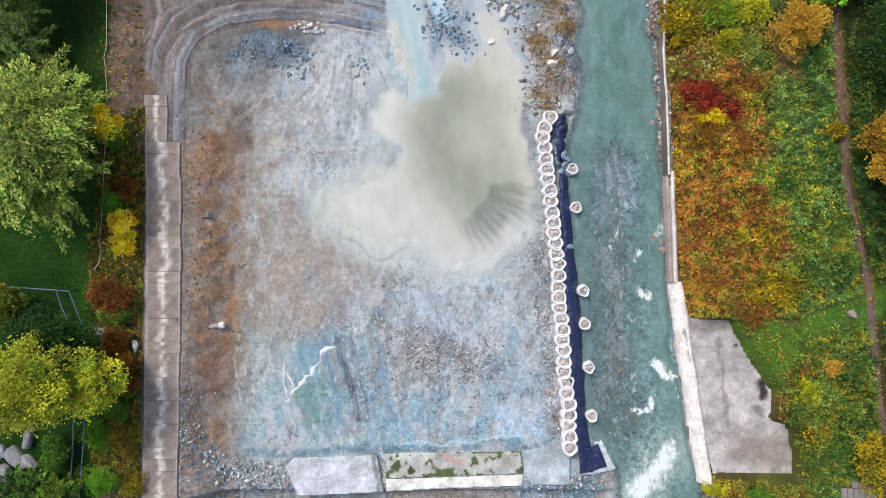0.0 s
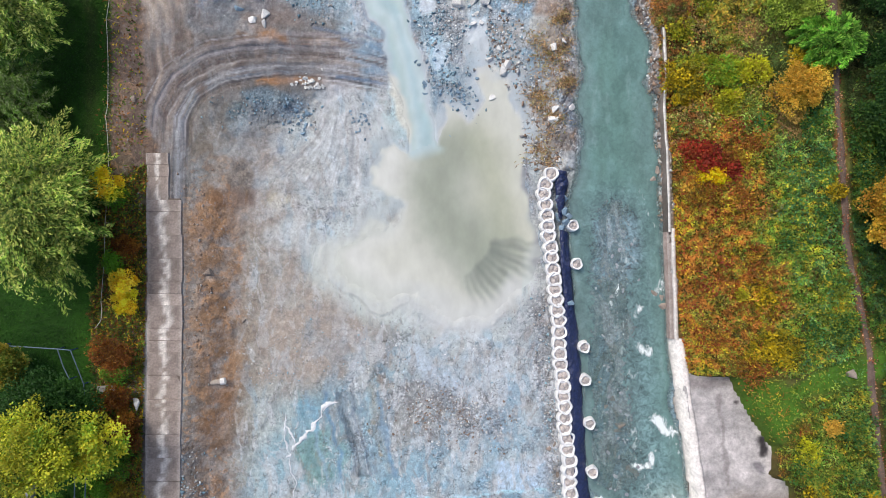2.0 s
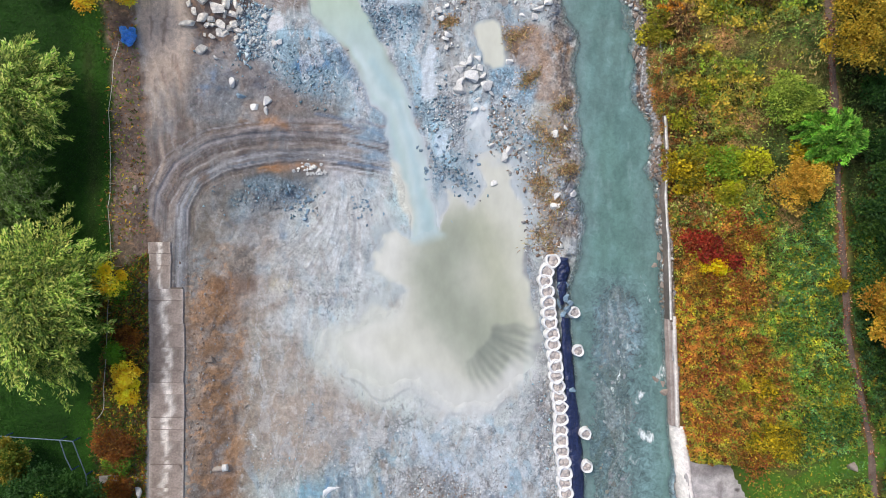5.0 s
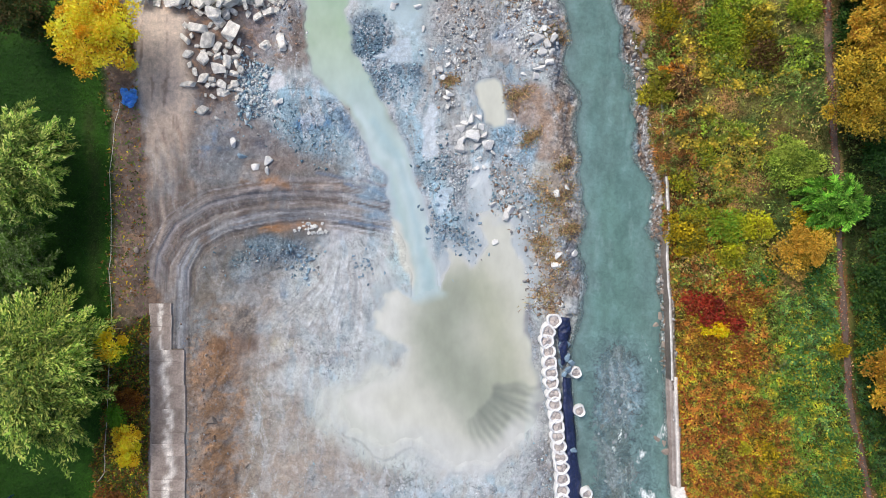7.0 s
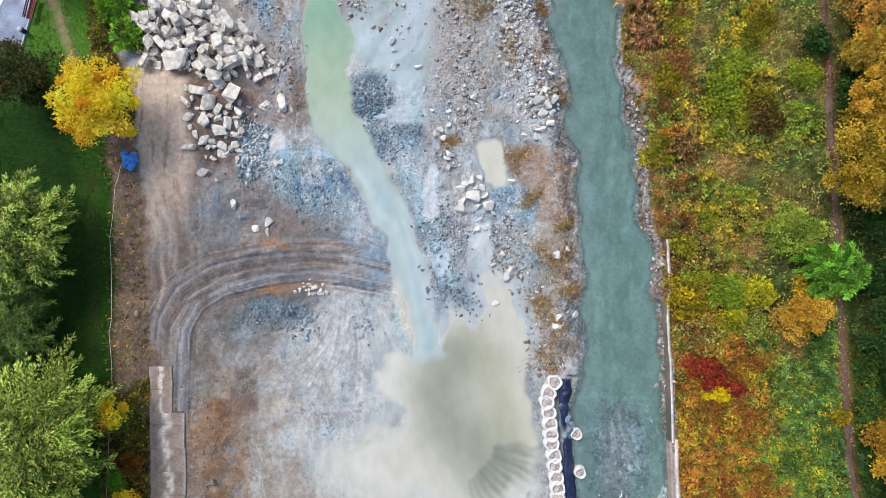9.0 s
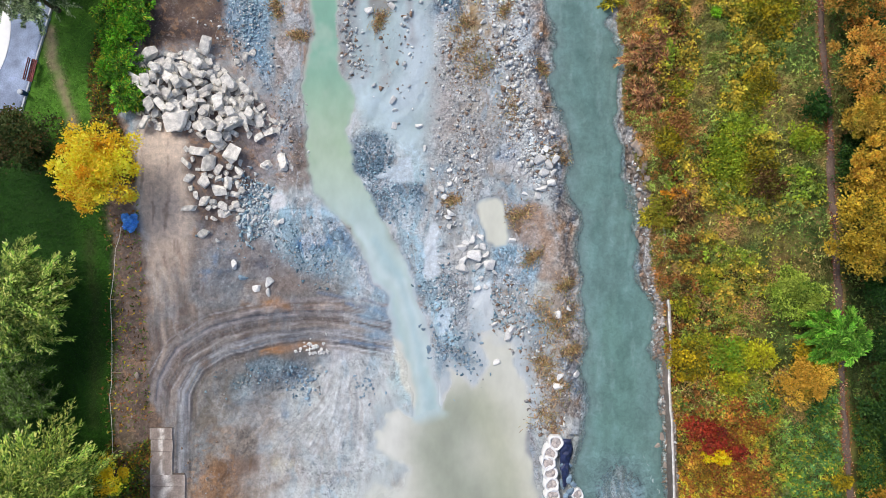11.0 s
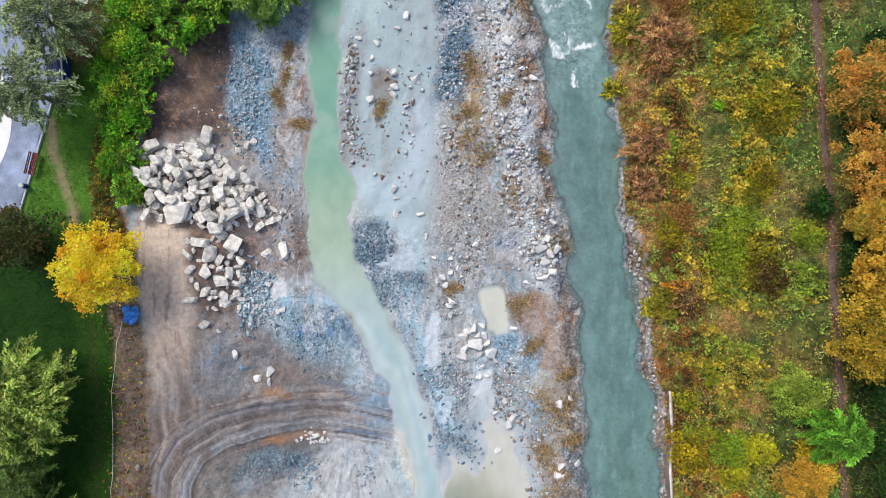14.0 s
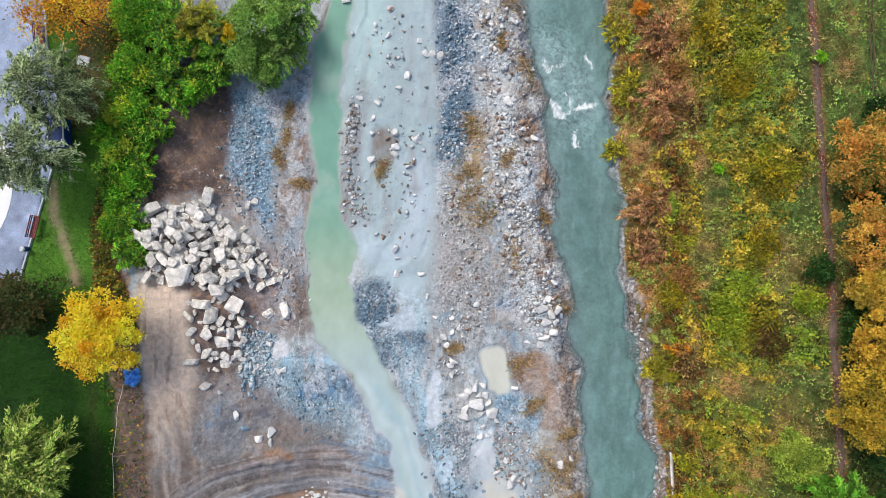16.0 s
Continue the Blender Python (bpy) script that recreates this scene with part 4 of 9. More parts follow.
stroke([(8.7, 17.8), (9.4, 15.3), (8.9, 12.4)], 1.3, c(154, 130, 102), 0.6, 0.9, 0.4)
spot(5.86, 26.78, 2.2, 2.2, c(134, 164, 186), 0.9, 0.15, 0.9)
stroke([(3.2, 25.5), (3.1, 22.5), (3.6, 20.5)], 0.6, c(190, 204, 216), 0.85, 0.5)
stroke([(0.9, 25.0), (1.1, 21.5)], 1.5, c(146, 150, 160), 0.6, 1.0, 0.3, 1.0)
patch([(-4.2, 22.0), (-1.2, 19.0), (-2.2, 14.0), (-4.7, 18.0)], c(186, 202, 212), 0.7, 0.8)
patch([(-1.2, 20.0), (3.3, 21.0), (4.8, 17.5), (1.8, 16.5), (-0.7, 16.5)], c(126, 143, 158), 0.75, 0.7, 0.3, 1.0)
stroke([(8.5, 0.0), (9.0, -5.9), (9.5, -11.9), (9.8, -15.9)], 0.9, c(140, 138, 144), 0.8, 0.7, 0.2, 1.0)

for pts, w, tone in (
    ([(-7.9, 42.5), (-5.4, 40.0), (-3.4, 37.5), (-2.6, 35.5)], 1.2, c(184, 204, 214)), ([(-3.9, 32.5), (-2.9, 29.5), (-1.9, 26.5)], 0.8, c(176, 202, 218)),
    ([(-9.9, 31.5), (-11.9, 31.5), (-14.4, 31.5)], 0.6, c(160, 190, 210)), ([(-7.9, 24.5), (-6.9, 21.5), (-5.4, 19.5)], 1.0, c(178, 200, 216)),
    ([(-1.1, 23.7), (-0.6, 21.2), (0.4, 20.2)], 0.6, c(176, 206, 224)), ([(2.9, 26.7), (2.7, 23.7), (2.9, 21.2)], 0.7, c(190, 206, 218)),
    ([(-4.6, 18.1), (-5.1, 21.1), (-6.6, 23.1)], 0.6, c(190, 204, 212)), ([(-7.1, 19.1), (-4.6, 17.1), (-3.6, 14.1)], 0.9, c(186, 200, 208)),
    ([(-11.2, 3.0), (-8.2, 1.0), (-4.2, -0.9), (0.8, -1.9), (3.8, -2.4)], 1.3, c(200, 203, 204)), ([(-6.2, 10.5), (-7.2, 7.5), (-9.7, 6.0), (-13.2, 5.5)], 1.1, c(204, 208, 214)),
    ([(-8.2, 4.5), (-11.2, 7.0), (-15.2, 6.5)], 0.7, c(198, 202, 208)), ([(-2.7, -3.9), (-1.2, -5.9), (2.3, -7.4)], 0.9, c(190, 198, 212)),
    ([(-4.7, 16.5), (-2.2, 14.5), (-1.2, 13.5)], 0.8, c(188, 206, 214)), ([(-13.2, 14.5), (-10.2, 13.0), (-8.2, 10.5)], 1.0, c(196, 198, 204))):
    stroke(pts, w, tone, 0.75, w * 0.9, 0.25, gravel=0.0)
FAN = ([(-9.7, 20.2), (-10.0, 17.2), (-11.6, 14.2), (-14.5, 11.2)], [(-9.5, 20.2), (-9.4, 17.2), (-10.4, 13.7), (-12.5, 10.2)], [(-9.3, 20.2), (-8.7, 17.2), (-9.0, 13.7), (-10.1, 10.2)], [(-9.0, 20.2), (-7.9, 17.2), (-7.4, 13.7), (-7.6, 10.7)], [(-8.7, 20.2), (-7.1, 17.4), (-6.0, 14.2), (-5.1, 12.2)])
for i, line in enumerate(FAN):
    stroke(line, 0.9, c(196, 197, 203), 0.6, 0.8, 0.2, gravel=0.0, plain=0.6)
for i, line in enumerate(FAN):
    for j in range(7):
        off = lane.normal(0, 0.6)
        cut = lane.randint(0, 2)
        stroke([(x + off * (0.45 + 0.4 * k) + lane.normal(0, 0.08), y) for k, (x, y) in enumerate(line)][cut:], lane.uniform(0.05, 0.13), (c(146, 146, 154), c(212, 213, 219), c(172, 168, 172))[j % 3], lane.uniform(0.35, 0.8), 0.1, 0.4, lift=0.015, calm=0.7, plain=0.6)
# earth with blue stone showing between the boulder heap and the bend
patch([(-22.0, 31.0), (-19.0, 30.6), (-16.8, 29.6), (-13.5, 27.2), (-12.0, 24.8), (-16.0, 24.0), (-20.5, 23.0), (-22.4, 25.0)], c(122, 109, 104), 0.8, 0.8, 0.25, 0.3, plain=0.4)
spot(-19.6, 26.5, 1.5, 1.4, c(104, 128, 156), 0.85, 0.5)
spot(-16.4, 26.6, 0.9, 0.8, c(104, 112, 128), 0.7, 0.4)
patch([(-26.2, 10.5), (-26.3, 29.0), (-22.0, 29.0), (-22.4, 22.0), (-24.0, 17.5), (-24.0, 10.5)], c(112, 100, 96), 0.4, 1.0, 0.3)
# wheel ruts round the bend
RUT1 = [(-25.4, 8.3), (-25.2, 12.8), (-24.7, 17.2), (-23.3, 19.8), (-20.3, 21.7), (-16.6, 22.5), (-13.1, 22.8), (-9.2, 22.7), (-5.0, 21.7)]
RUT2 = [(-22.9, 8.3), (-22.9, 12.8), (-22.7, 16.2), (-21.5, 18.4), (-18.9, 20.0), (-15.6, 20.8), (-11.9, 21.1), (-9.2, 20.8), (-5.0, 19.9)]
for base, bands in (
    (RUT1, ((-0.95, c(110, 96, 90), 0.16, 0.7), (-0.55, c(88, 80, 80), 0.12, 0.9), (-0.2, c(146, 142, 146), 0.16, 0.8), (0.06, c(90, 92, 102), 0.11, 0.95), (0.42, c(138, 132, 132), 0.2, 0.7), (0.85, c(100, 89, 84), 0.13, 0.8))),
    (RUT2, ((-0.8, c(80, 78, 82), 0.16, 0.95), (-0.42, c(120, 128, 140), 0.22, 0.85), (-0.05, c(164, 166, 172), 0.17, 0.9), (0.24, c(94, 97, 108), 0.1, 0.95), (0.62, c(138, 128, 122), 0.22, 0.7), (1.0, c(106, 93, 88), 0.11, 0.7)))):
    for off, tone, w, amount in bands:
        stroke(beside(base, off), w, tone, amount, 0.08, 0.25, gravel=0.0, lift=-0.03 if tone[0] < 0.2 else 0.02, calm=0.85, plain=0.7)
    for i in range(13):
        off = lane.normal(0, 0.75)
        stroke(beside(base, off)[lane.randint(0, 4):], lane.uniform(0.03, 0.08), (c(78, 74, 78), c(166, 164, 168), c(104, 94, 92), c(148, 138, 132))[i % 4], lane.uniform(0.5, 0.9), 0.05, 0.4, calm=0.8, plain=0.6)
# older, fainter passes of the wheels
for line, tone in (([(-26.1, 10.3), (-25.8, 17.2), (-26.1, 22.6), (-25.9, 27.6)], c(98, 84, 78)), ([(-24.2, 12.3), (-23.9, 16.2), (-22.8, 18.2), (-19.8, 19.9), (-15.9, 21.7), (-12.4, 22.1)], c(104, 92, 88)), ([(-24.7, 18.2), (-24.2, 20.2), (-24.4, 24.1), (-24.7, 28.1)], c(174, 160, 150)), ([(-18.4, 22.4), (-13.5, 23.9), (-8.5, 23.9), (-5.0, 23.2)], c(150, 142, 142)), ([(-11.5, 24.4), (-7.5, 23.9), (-5.1, 22.7)], c(112, 122, 140)), ([(-9.0, 23.6), (-6.5, 22.9), (-4.8, 22.1)], c(104, 122, 150)), ([(-8.5, 21.7), (-6.5, 21.2), (-4.9, 20.2)], c(150, 162, 176)), ([(-9.5, 20.2), (-7.0, 19.9), (-5.1, 19.2)], c(98, 116, 142))):
    stroke(line, 0.15, tone, 0.8, 0.08, 0.35, calm=0.7, plain=0.6)
for x, y, rx, ry, tone in ((-15.7, 23.7, 1.1, 0.4, c(176, 124, 74)), (-13.9, 23.4, 0.6, 0.25, c(170, 122, 78)), (-13.8, 20.0, 1.5, 0.3, c(164, 112, 70)), (-20.6, 18.6, 0.5, 0.6, c(122, 104, 94)), (-10.6, 23.2, 1.2, 0.3, c(168, 158, 154)), (-6.5, 22.6, 1.2, 0.5, c(128, 156, 178)), (-6.2, 20.6, 1.0, 0.4, c(118, 146, 170))):
    spot(x, y, rx, ry, tone, 0.75, 0.35)
# thin films of silty water
FILMS = np.full(GX.shape, 9.0)
for film, tone in (([(-1.9, 31.0), (-0.9, 30.2), (-0.5, 28.0), (-0.3, 26.4), (-1.9, 25.8), (-1.6, 28.0)], c(196, 206, 214)), ([(2.7, 25.4), (3.9, 25.4), (3.9, 23.2), (3.5, 21.4), (4.9, 19.4), (5.2, 18.2), (3.6, 18.4), (2.9, 20.4), (2.9, 22.6), (1.6, 23.2)], c(198, 208, 214)),
                   ([(-15.9, 33.2), (-14.4, 33.0), (-14.3, 31.9), (-15.5, 31.4), (-16.1, 32.2)], c(206, 208, 212)), ([(-0.9, 22.9), (0.4, 23.1), (0.5, 21.4), (-0.3, 20.3), (-0.9, 21.4)], c(186, 204, 216)), ([(-6.6, 35.0), (-3.4, 36.6), (-3.0, 34.6), (-4.6, 34.4)], c(186, 200, 210))):
    patch(film, tone, 0.95, 0.18, 0.0, 0.0, plain=1.0)
    FILMS = np.minimum(FILMS, signed(WX, WY, film))
# shores of the still water: pale silt
lay(sstep(2.2, 0.0, sd_pond + 1.6 * MID + 0.9 * WIDE), c(190, 193, 194), 0.7)
PLAIN[:] = np.maximum(PLAIN, sstep(2.2, 0.3, sd_pond + 0.9 * MID) * 0.85)
GRAVEL[:] *= 1 - 0.95 * sstep(2.4, 0.3, sd_pond + 0.9 * MID)
patch([(-4.9, 19.3), (-3.8, 19.1), (-3.1, 17.1), (-2.5, 14.9), (-3.0, 14.3), (-4.1, 15.5), (-4.7, 17.1)], c(206, 206, 198), 0.95, 0.3, gravel=0.0, plain=0.9)
lay(sstep(3.4, 0.3, sd_pond + 1.2 * MID) * sstep(9, 5, GY), c(196, 199, 199), 0.6)
lay(sstep(2.0, 0.2, sd_pond + 0.9 * MID) * sstep(6, 9, GY), c(176, 190, 198), 0.6)
lay(sstep(1.0 - 0.8 * sstep(6, 9, GY), -0.2, sd_pond + 0.3 * FINE), c(200, 203, 199), 0.9)
lay(sstep(0.5, -0.2, sd_stream + 0.3 * FINE) * sstep(22, 19, GY), c(188, 200, 206), 0.9)
lay(sstep(0.1, -0.2, sd_stream + 0.2 * FINE) * sstep(19, 22, GY) * sstep(30, 26, GY), c(182, 196, 204), 0.9)
lay(sstep(0.3, -0.3, sd_stream) * sstep(26, 30, GY), c(160, 178, 168), 0.9)
GRAVEL[np.minimum(sd_pond, sd_stream) < 0.1] = 0.0
PLAIN[np.minimum(sd_pond, sd_stream) < 0.3] = 1.0
stroke([(7.0, 12.0), (7.7, 10.0), (8.1, 6.0), (8.6, 2.0), (8.9, -1.4), (9.2, -5.9)], 0.75, c(142, 141, 146), 0.9, 0.5, 0.2, gravel=0.9)
PLAIN[window([(7.3, 13.0), (9.0, -5.9)], 0.3)] *= 0.3

# the gravel shore west of the river: dark wet stones and brown earth, white pebbles higher up
shore_w = sstep(2.6, 0.6, sd_river + 0.7 * MID) * (GX < bank_x - 3) * sstep(12.5, 15, GY) * (sd_river > -0.3)
lay(shore_w, c(132, 122, 116), 0.9)
lay(shore_w * sstep(0.1, 0.5, fbm(GX, GY, 2.0, 4, 711)), c(156, 118, 84), 0.7)
lay(shore_w * sstep(0.15, 0.5, fbm(GX, GY, 1.6, 4, 721)), c(120, 134, 150), 0.7)
lay(shore_w * sstep(0.25, 0.5, fbm(GX, GY, 1.8, 4, 731)), c(204, 204, 204), 0.7)
GRAVEL[shore_w > 0.4] = 1.0
PLAIN[:] = np.maximum(PLAIN, shore_w * 0.5)
# river bed and banks
lay(sstep(0.2, -0.4, sd_river), c(118, 128, 128))
GRAVEL[sd_river < 0] = 0.9
k = (GX > bank_x - 0.6) & (sd_river > -0.1)
strip_m = k * sstep(2.2, 0.4, sd_river)
MEADOW = ((GX > wall_x) & (sd_river > 0.3) | (GX > bank_x) & (north > 0.5) & (sd_river > np.where(GY > 39, 0.05, 0.7))).astype(float)
lay(strip_m * (1 - MEADOW), c(140, 122, 112))
GRAVEL[strip_m > 0.3] = 1.0

# meadow soil under the growth, left bank soil, lawn
lay(MEADOW, c(74, 68, 36))
WEEDS = [(20.5, 71.3), (27.3, 71.3), (27.3, 57.1), (27.7, 53.6), (28.8, 48.2), (27.2, 43.5), (26.5, 40.0), (27.1, 37.1), (26.0, 34.8), (30.2, 34.4), (30.4, 32.2), (27.4, 30.9), (24.5, 31.2), (21.3, 32.0), (21.2, 37.1), (23.1, 39.3), (23.8, 42.8), (23.7, 47.9), (21.6, 50.3), (20.5, 57.1)]
WEEDS_SHORE = ([(18.9, 23.3), (19.6, 28.1), (22.3, 29.6), (25.6, 27.9), (26.2, 25.3), (24.2, 22.4), (26.3, 18.6), (25.6, 14.7), (18.9, 14.7)], [(18.0, 37.7), (20.2, 37.2), (21.0, 32.1), (18.8, 31.9)], [(17.3, 49.2), (19.9, 50.7), (21.0, 44.9), (20.2, 40.6), (18.0, 40.6)], [(21.2, 28.6), (24.1, 26.7), (25.1, 21.9), (21.7, 21.9)])
sd_weeds = signed(WX + 0.8 * MID, WY, WEEDS)
for w in WEEDS_SHORE:
    sd_weeds = np.minimum(sd_weeds, signed(WX + 0.8 * MID, WY, w))
lay(MEADOW * sstep(0.0, 0.6, fbm(GX, GY, 4, 4, 131)), c(84, 98, 44), 0.8)
lay(MEADOW * sstep(0.1, 0.7, fbm(GX, GY, 2.5, 4, 151)), c(140, 108, 66), 0.6)
grass_m = MEADOW * sstep(15, 17.5, GY) * sstep(-0.3, 0.5, sd_weeds)
lay(grass_m, c(104, 102, 54), 0.85)
lay(grass_m * sstep(33, 27, GY + 2 * MID), c(78, 92, 42), 0.75)
lay(grass_m * sstep(0.0, 0.5, fbm(GX, GY, 3.5, 4, 137)), c(158, 138, 92), 0.7)
lay(MEADOW * sstep(15, 17.5, GY) * sstep(0.3, -0.4, sd_weeds), c(50, 50, 24), 0.85)
# tree shade beyond the path, painted into the ground colour
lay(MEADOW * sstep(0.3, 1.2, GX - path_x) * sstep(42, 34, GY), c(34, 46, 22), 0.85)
GRAVEL[MEADOW > 0.5] = 0.0
left_m = sstep(0.4, -0.4, WX + 0.9 * MID - (road_l - 0.3))
lay(left_m, c(116, 99, 88))
lay(left_m * sstep(0.0, 0.6, MID), c(142, 122, 106), 0.6)
lay(left_m * sstep(0.1, 0.6, fbm(GX, GY, 3, 4, 171)) * (sstep(14, 10, GY) + sstep(31, 34, GY)), c(84, 88, 46), 0.6)
GRAVEL[left_m > 0.5] = 0.3
# one turf: the willows' shade is painted in as the darker southern green
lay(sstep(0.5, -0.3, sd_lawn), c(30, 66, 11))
lay(sstep(0.5, -0.3, sd_lawn) * sstep(34, 40, GY), c(86, 132, 42))
lay(sstep(0.5, -0.3, sd_lawn) * sstep(0.0, 0.8, WIDE), c(46, 84, 18), 0.6)
lay(sstep(0.5, -0.3, sd_lawn) * sstep(0.1, 0.8, MID), c(30, 60, 12), 0.6)
lay(sstep(0.5, -0.3, sd_lawn) * sstep(-3.2, -0.8, sd_lawn + 0.8 * MID) * sstep(36, 30, GY), c(50, 92, 20), 0.65)
GRAVEL[sd_lawn < 0] = 0.0
patch([(-27.3, 48.2), (-27.0, 50.6), (-25.1, 55.9), (-19.3, 59.8), (-19.3, 54.5), (-19.8, 48.2), (-19.3, 45.8), (-22.7, 46.0), (-26.1, 44.8)], c(98, 82, 76), 0.97, 0.6, 0.0, 0.1, plain=1.0)
spot(-22.5, 50.5, 2.2, 2.6, c(124, 104, 90), 0.8, 0.4)
spot(-24.5, 47.0, 2.0, 1.0, c(78, 66, 60), 0.8, 0.4)
spot(-21.0, 53.8, 1.2, 1.6, c(140, 116, 96), 0.7, 0.4)
spot(-20.2, 47.2, 0.9, 1.4, c(132, 116, 106), 0.7, 0.3)
stroke([(-33.8, 46.7), (-32.8, 42.4), (-31.9, 38.6)], 0.45, c(150, 132, 108), 0.85, 0.4, 0.2)
stroke([(-29.5, 67.2), (-29.8, 58.6), (-31.0, 52.9)], 1.6, c(104, 86, 62), 0.8, 1.0, 0.2)
stroke([(-30.0, 29.8), (-29.7, 20.3), (-29.7, 13.6)], 0.4, c(60, 70, 34), 0.7, 0.4, 0.2)
# mown patch, trodden paths
patch([(24.5, -6.0), (29.3, -5.7), (35.9, -2.8), (36.1, -5.7), (30.2, -7.6), (28.3, -12.3), (26.4, -9.5)], c(74, 116, 34), 0.9, 0.8)
stroke([(29.0, -6.1), (31.4, -4.2), (33.7, -2.8)], 0.35, c(96, 82, 56), 0.7, 0.3)

rough_ground = sstep(-0.2, 0.4, GX - 7.0 - 0.12 * (12 - GY)) * (GX < 11) * (GY < 14)
for x, y, rx, ry, tone, g in ((-15.6, 18.3, 2.2, 0.8, c(112, 132, 146), 0.8), (-17.9, 16.2, 0.8, 1.3, c(116, 138, 150), 0.7), (-16.2, 14.6, 1.6, 0.9, c(150, 142, 138), 0.4), (-14.4, 13.9, 0.7, 0.9, c(140, 160, 184), 0.4), (-12.6, 12.2, 1.5, 0.8, c(148, 138, 132), 0.5), (-10.8, 9.6, 1.3, 0.6, c(118, 136, 150), 0.5), (-9.2, 10.6, 0.5, 1.2, c(132, 148, 162), 0.4), (-17.6, 11.4, 1.0, 1.6, c(132, 120, 112), 0.6), (-15.6, 10.8, 1.3, 0.7, c(186, 182, 182), 0.1), (-12.9, 14.4, 1.4, 0.6, c(188, 188, 190), 0.1)):
    spot(x, y, rx, ry, tone, 0.7, 0.4, g)
# the course of wheel lines, scraped silt and rock strata: across and along each, and how strong
COURSE, TRAIL = np.zeros((*GX.shape, 3)), np.zeros(GX.shape)


def trace(line, half, strength, fine=5.0, drawn=0.3):
    sel = window(line, half + 1.2)
    px, py = GX[sel] + 0.12 * MID[sel], GY[sel] + 0.12 * FINE[sel]
    best, across, travelled, run = np.full(px.shape, 1e9), np.zeros(px.shape), np.zeros(px.shape), 0.0
    past = np.zeros(px.shape)
    for i, ((ax, ay), (bx, by)) in enumerate(zip(line, line[1:])):
        dx, dy = bx - ax, by - ay
        length = math.hypot(dx, dy)
        free = ((px - ax) * dx + (py - ay) * dy) / length**2
        k = np.clip(free, -20 if i == 0 else 0, 20 if i == len(line) - 2 else 1)
        d = np.hypot(px - ax - k * dx, py - ay - k * dy)
        side = np.sign(dx * (py - ay) - dy * (px - ax))
        near = d < best
        best = np.where(near, d, best)
        across, travelled = np.where(near, d * side, across), np.where(near, run + k * length, travelled)
        past = np.where(near, np.maximum(0 if i else -k, 0 if i < len(line) - 2 else k - 1) * length, past)
        run += length
    m = sstep(half + 0.5, half - 0.6, best + 0.35 * MID[sel]) * strength * sstep(0.6, -0.6, past + 0.8 * MID[sel]) * (0.75 + 0.25 * np.clip(MID[sel] * 2, -1, 1))
    take = m > TRAIL[sel]
    TRAIL[sel] = np.where(take, m, TRAIL[sel])
    COURSE[sel] = np.where(take[..., None], np.stack([across * fine, travelled * drawn + line[0][0], across * 0 + line[0][1]], -1), COURSE[sel])


def bowed(line, cuts=5):
    """A line with its corners rounded."""
    q = np.array(line, float)
    for _ in range(cuts - 2):
        q = np.concatenate([q[:1], np.stack([q[:-1] * 0.75 + q[1:] * 0.25, q[:-1] * 0.25 + q[1:] * 0.75], 1).reshape(-1, 2), q[-1:]])
    return [tuple(p) for p in q]


trace(bowed([(-24.1, 8.0), (-24.1, 12.8), (-23.8, 17.0), (-22.4, 19.2), (-19.6, 20.9), (-16.1, 21.7), (-12.5, 22.0), (-9.2, 21.8), (-4.8, 20.8)], 4), 2.3, 1.0, 4.2, 0.22)
trace([(-24.4, 14.0), (-24.2, 22.0), (-24.3, 30.0), (-24.5, 38.5)], 2.0, 0.45, 3.0, 0.2)
for line in FAN:
    trace(bowed(line, 4), 1.0, 0.55, 5.0, 0.3)
trace([(-9.3, -6.3), (-8.9, -10.4), (-8.3, -12.9), (-7.8, -15.6)], 2.6, 0.95, 2.6, 0.3)
trace([(-13.6, -8.3), (-12.6, -11.5), (-12.2, -15.8)], 1.6, 0.6, 3.0, 0.4)
trace([(-17.8, -9.5), (-17.2, -14.5)], 1.6, 0.5, 3.0, 0.4)
trace(bowed([(-17.4, 24.6), (-12.0, 25.2), (-7.6, 23.8), (-5.2, 22.6)], 4), 1.2, 0.7, 4.5, 0.25)
trace(bowed([(-7.2, 33.0), (-5.4, 30.0), (-3.6, 26.0), (-2.8, 21.5)], 4), 0.7, 0.3, 4.0, 0.25)

SILT = (1 - PLAIN) * (1 - MEADOW) * (1 - left_m) * (1 - 0.6 * sstep(0.5, -0.5, GX - toe_x))
MILKY = sstep(0.35, -0.1, signed(WX, WY, [(-4.9, 20.2), (-4.0, 19.9), (-3.0, 17.1), (-2.4, 14.9), (-3.0, 14.3), (-3.8, 15.8), (-4.5, 17.6)]))
lay(MILKY, c(204, 205, 198), 0.95)
GRAVEL[MILKY > 0.4] = 0.0
CALM = sstep(3.2, 0.6, sd_pond + 1.2 * MID + 1.2 * WIDE) * 0.9
CALM = np.maximum(CALM, 0.8 * sstep(0.8, -0.6, signed(WX, WY, [(-9.4, 73.4), (-1.7, 73.4), (-1.9, 63.4), (-1.6, 53.5), (-1.4, 47.0), (-0.6, 41.0), (-2.4, 37.5), (-7.9, 39.5), (-8.9, 42.5), (-9.9, 47.0), (-9.9, 55.9)]) + 0.5 * MID))
CALM = np.clip(np.maximum(CALM, sstep(0.1, -0.1, np.minimum(sd_stream, sd_pool))), 0, 1) * (1 - 0.8 * rough_ground)
EARTH = sstep(0.3, -1.2, GX - np.minimum(toe_x, -17.2) + 1.2 * MID) * sstep(-0.4, 0.2, GX - road_r) * sstep(14, 10, GY)
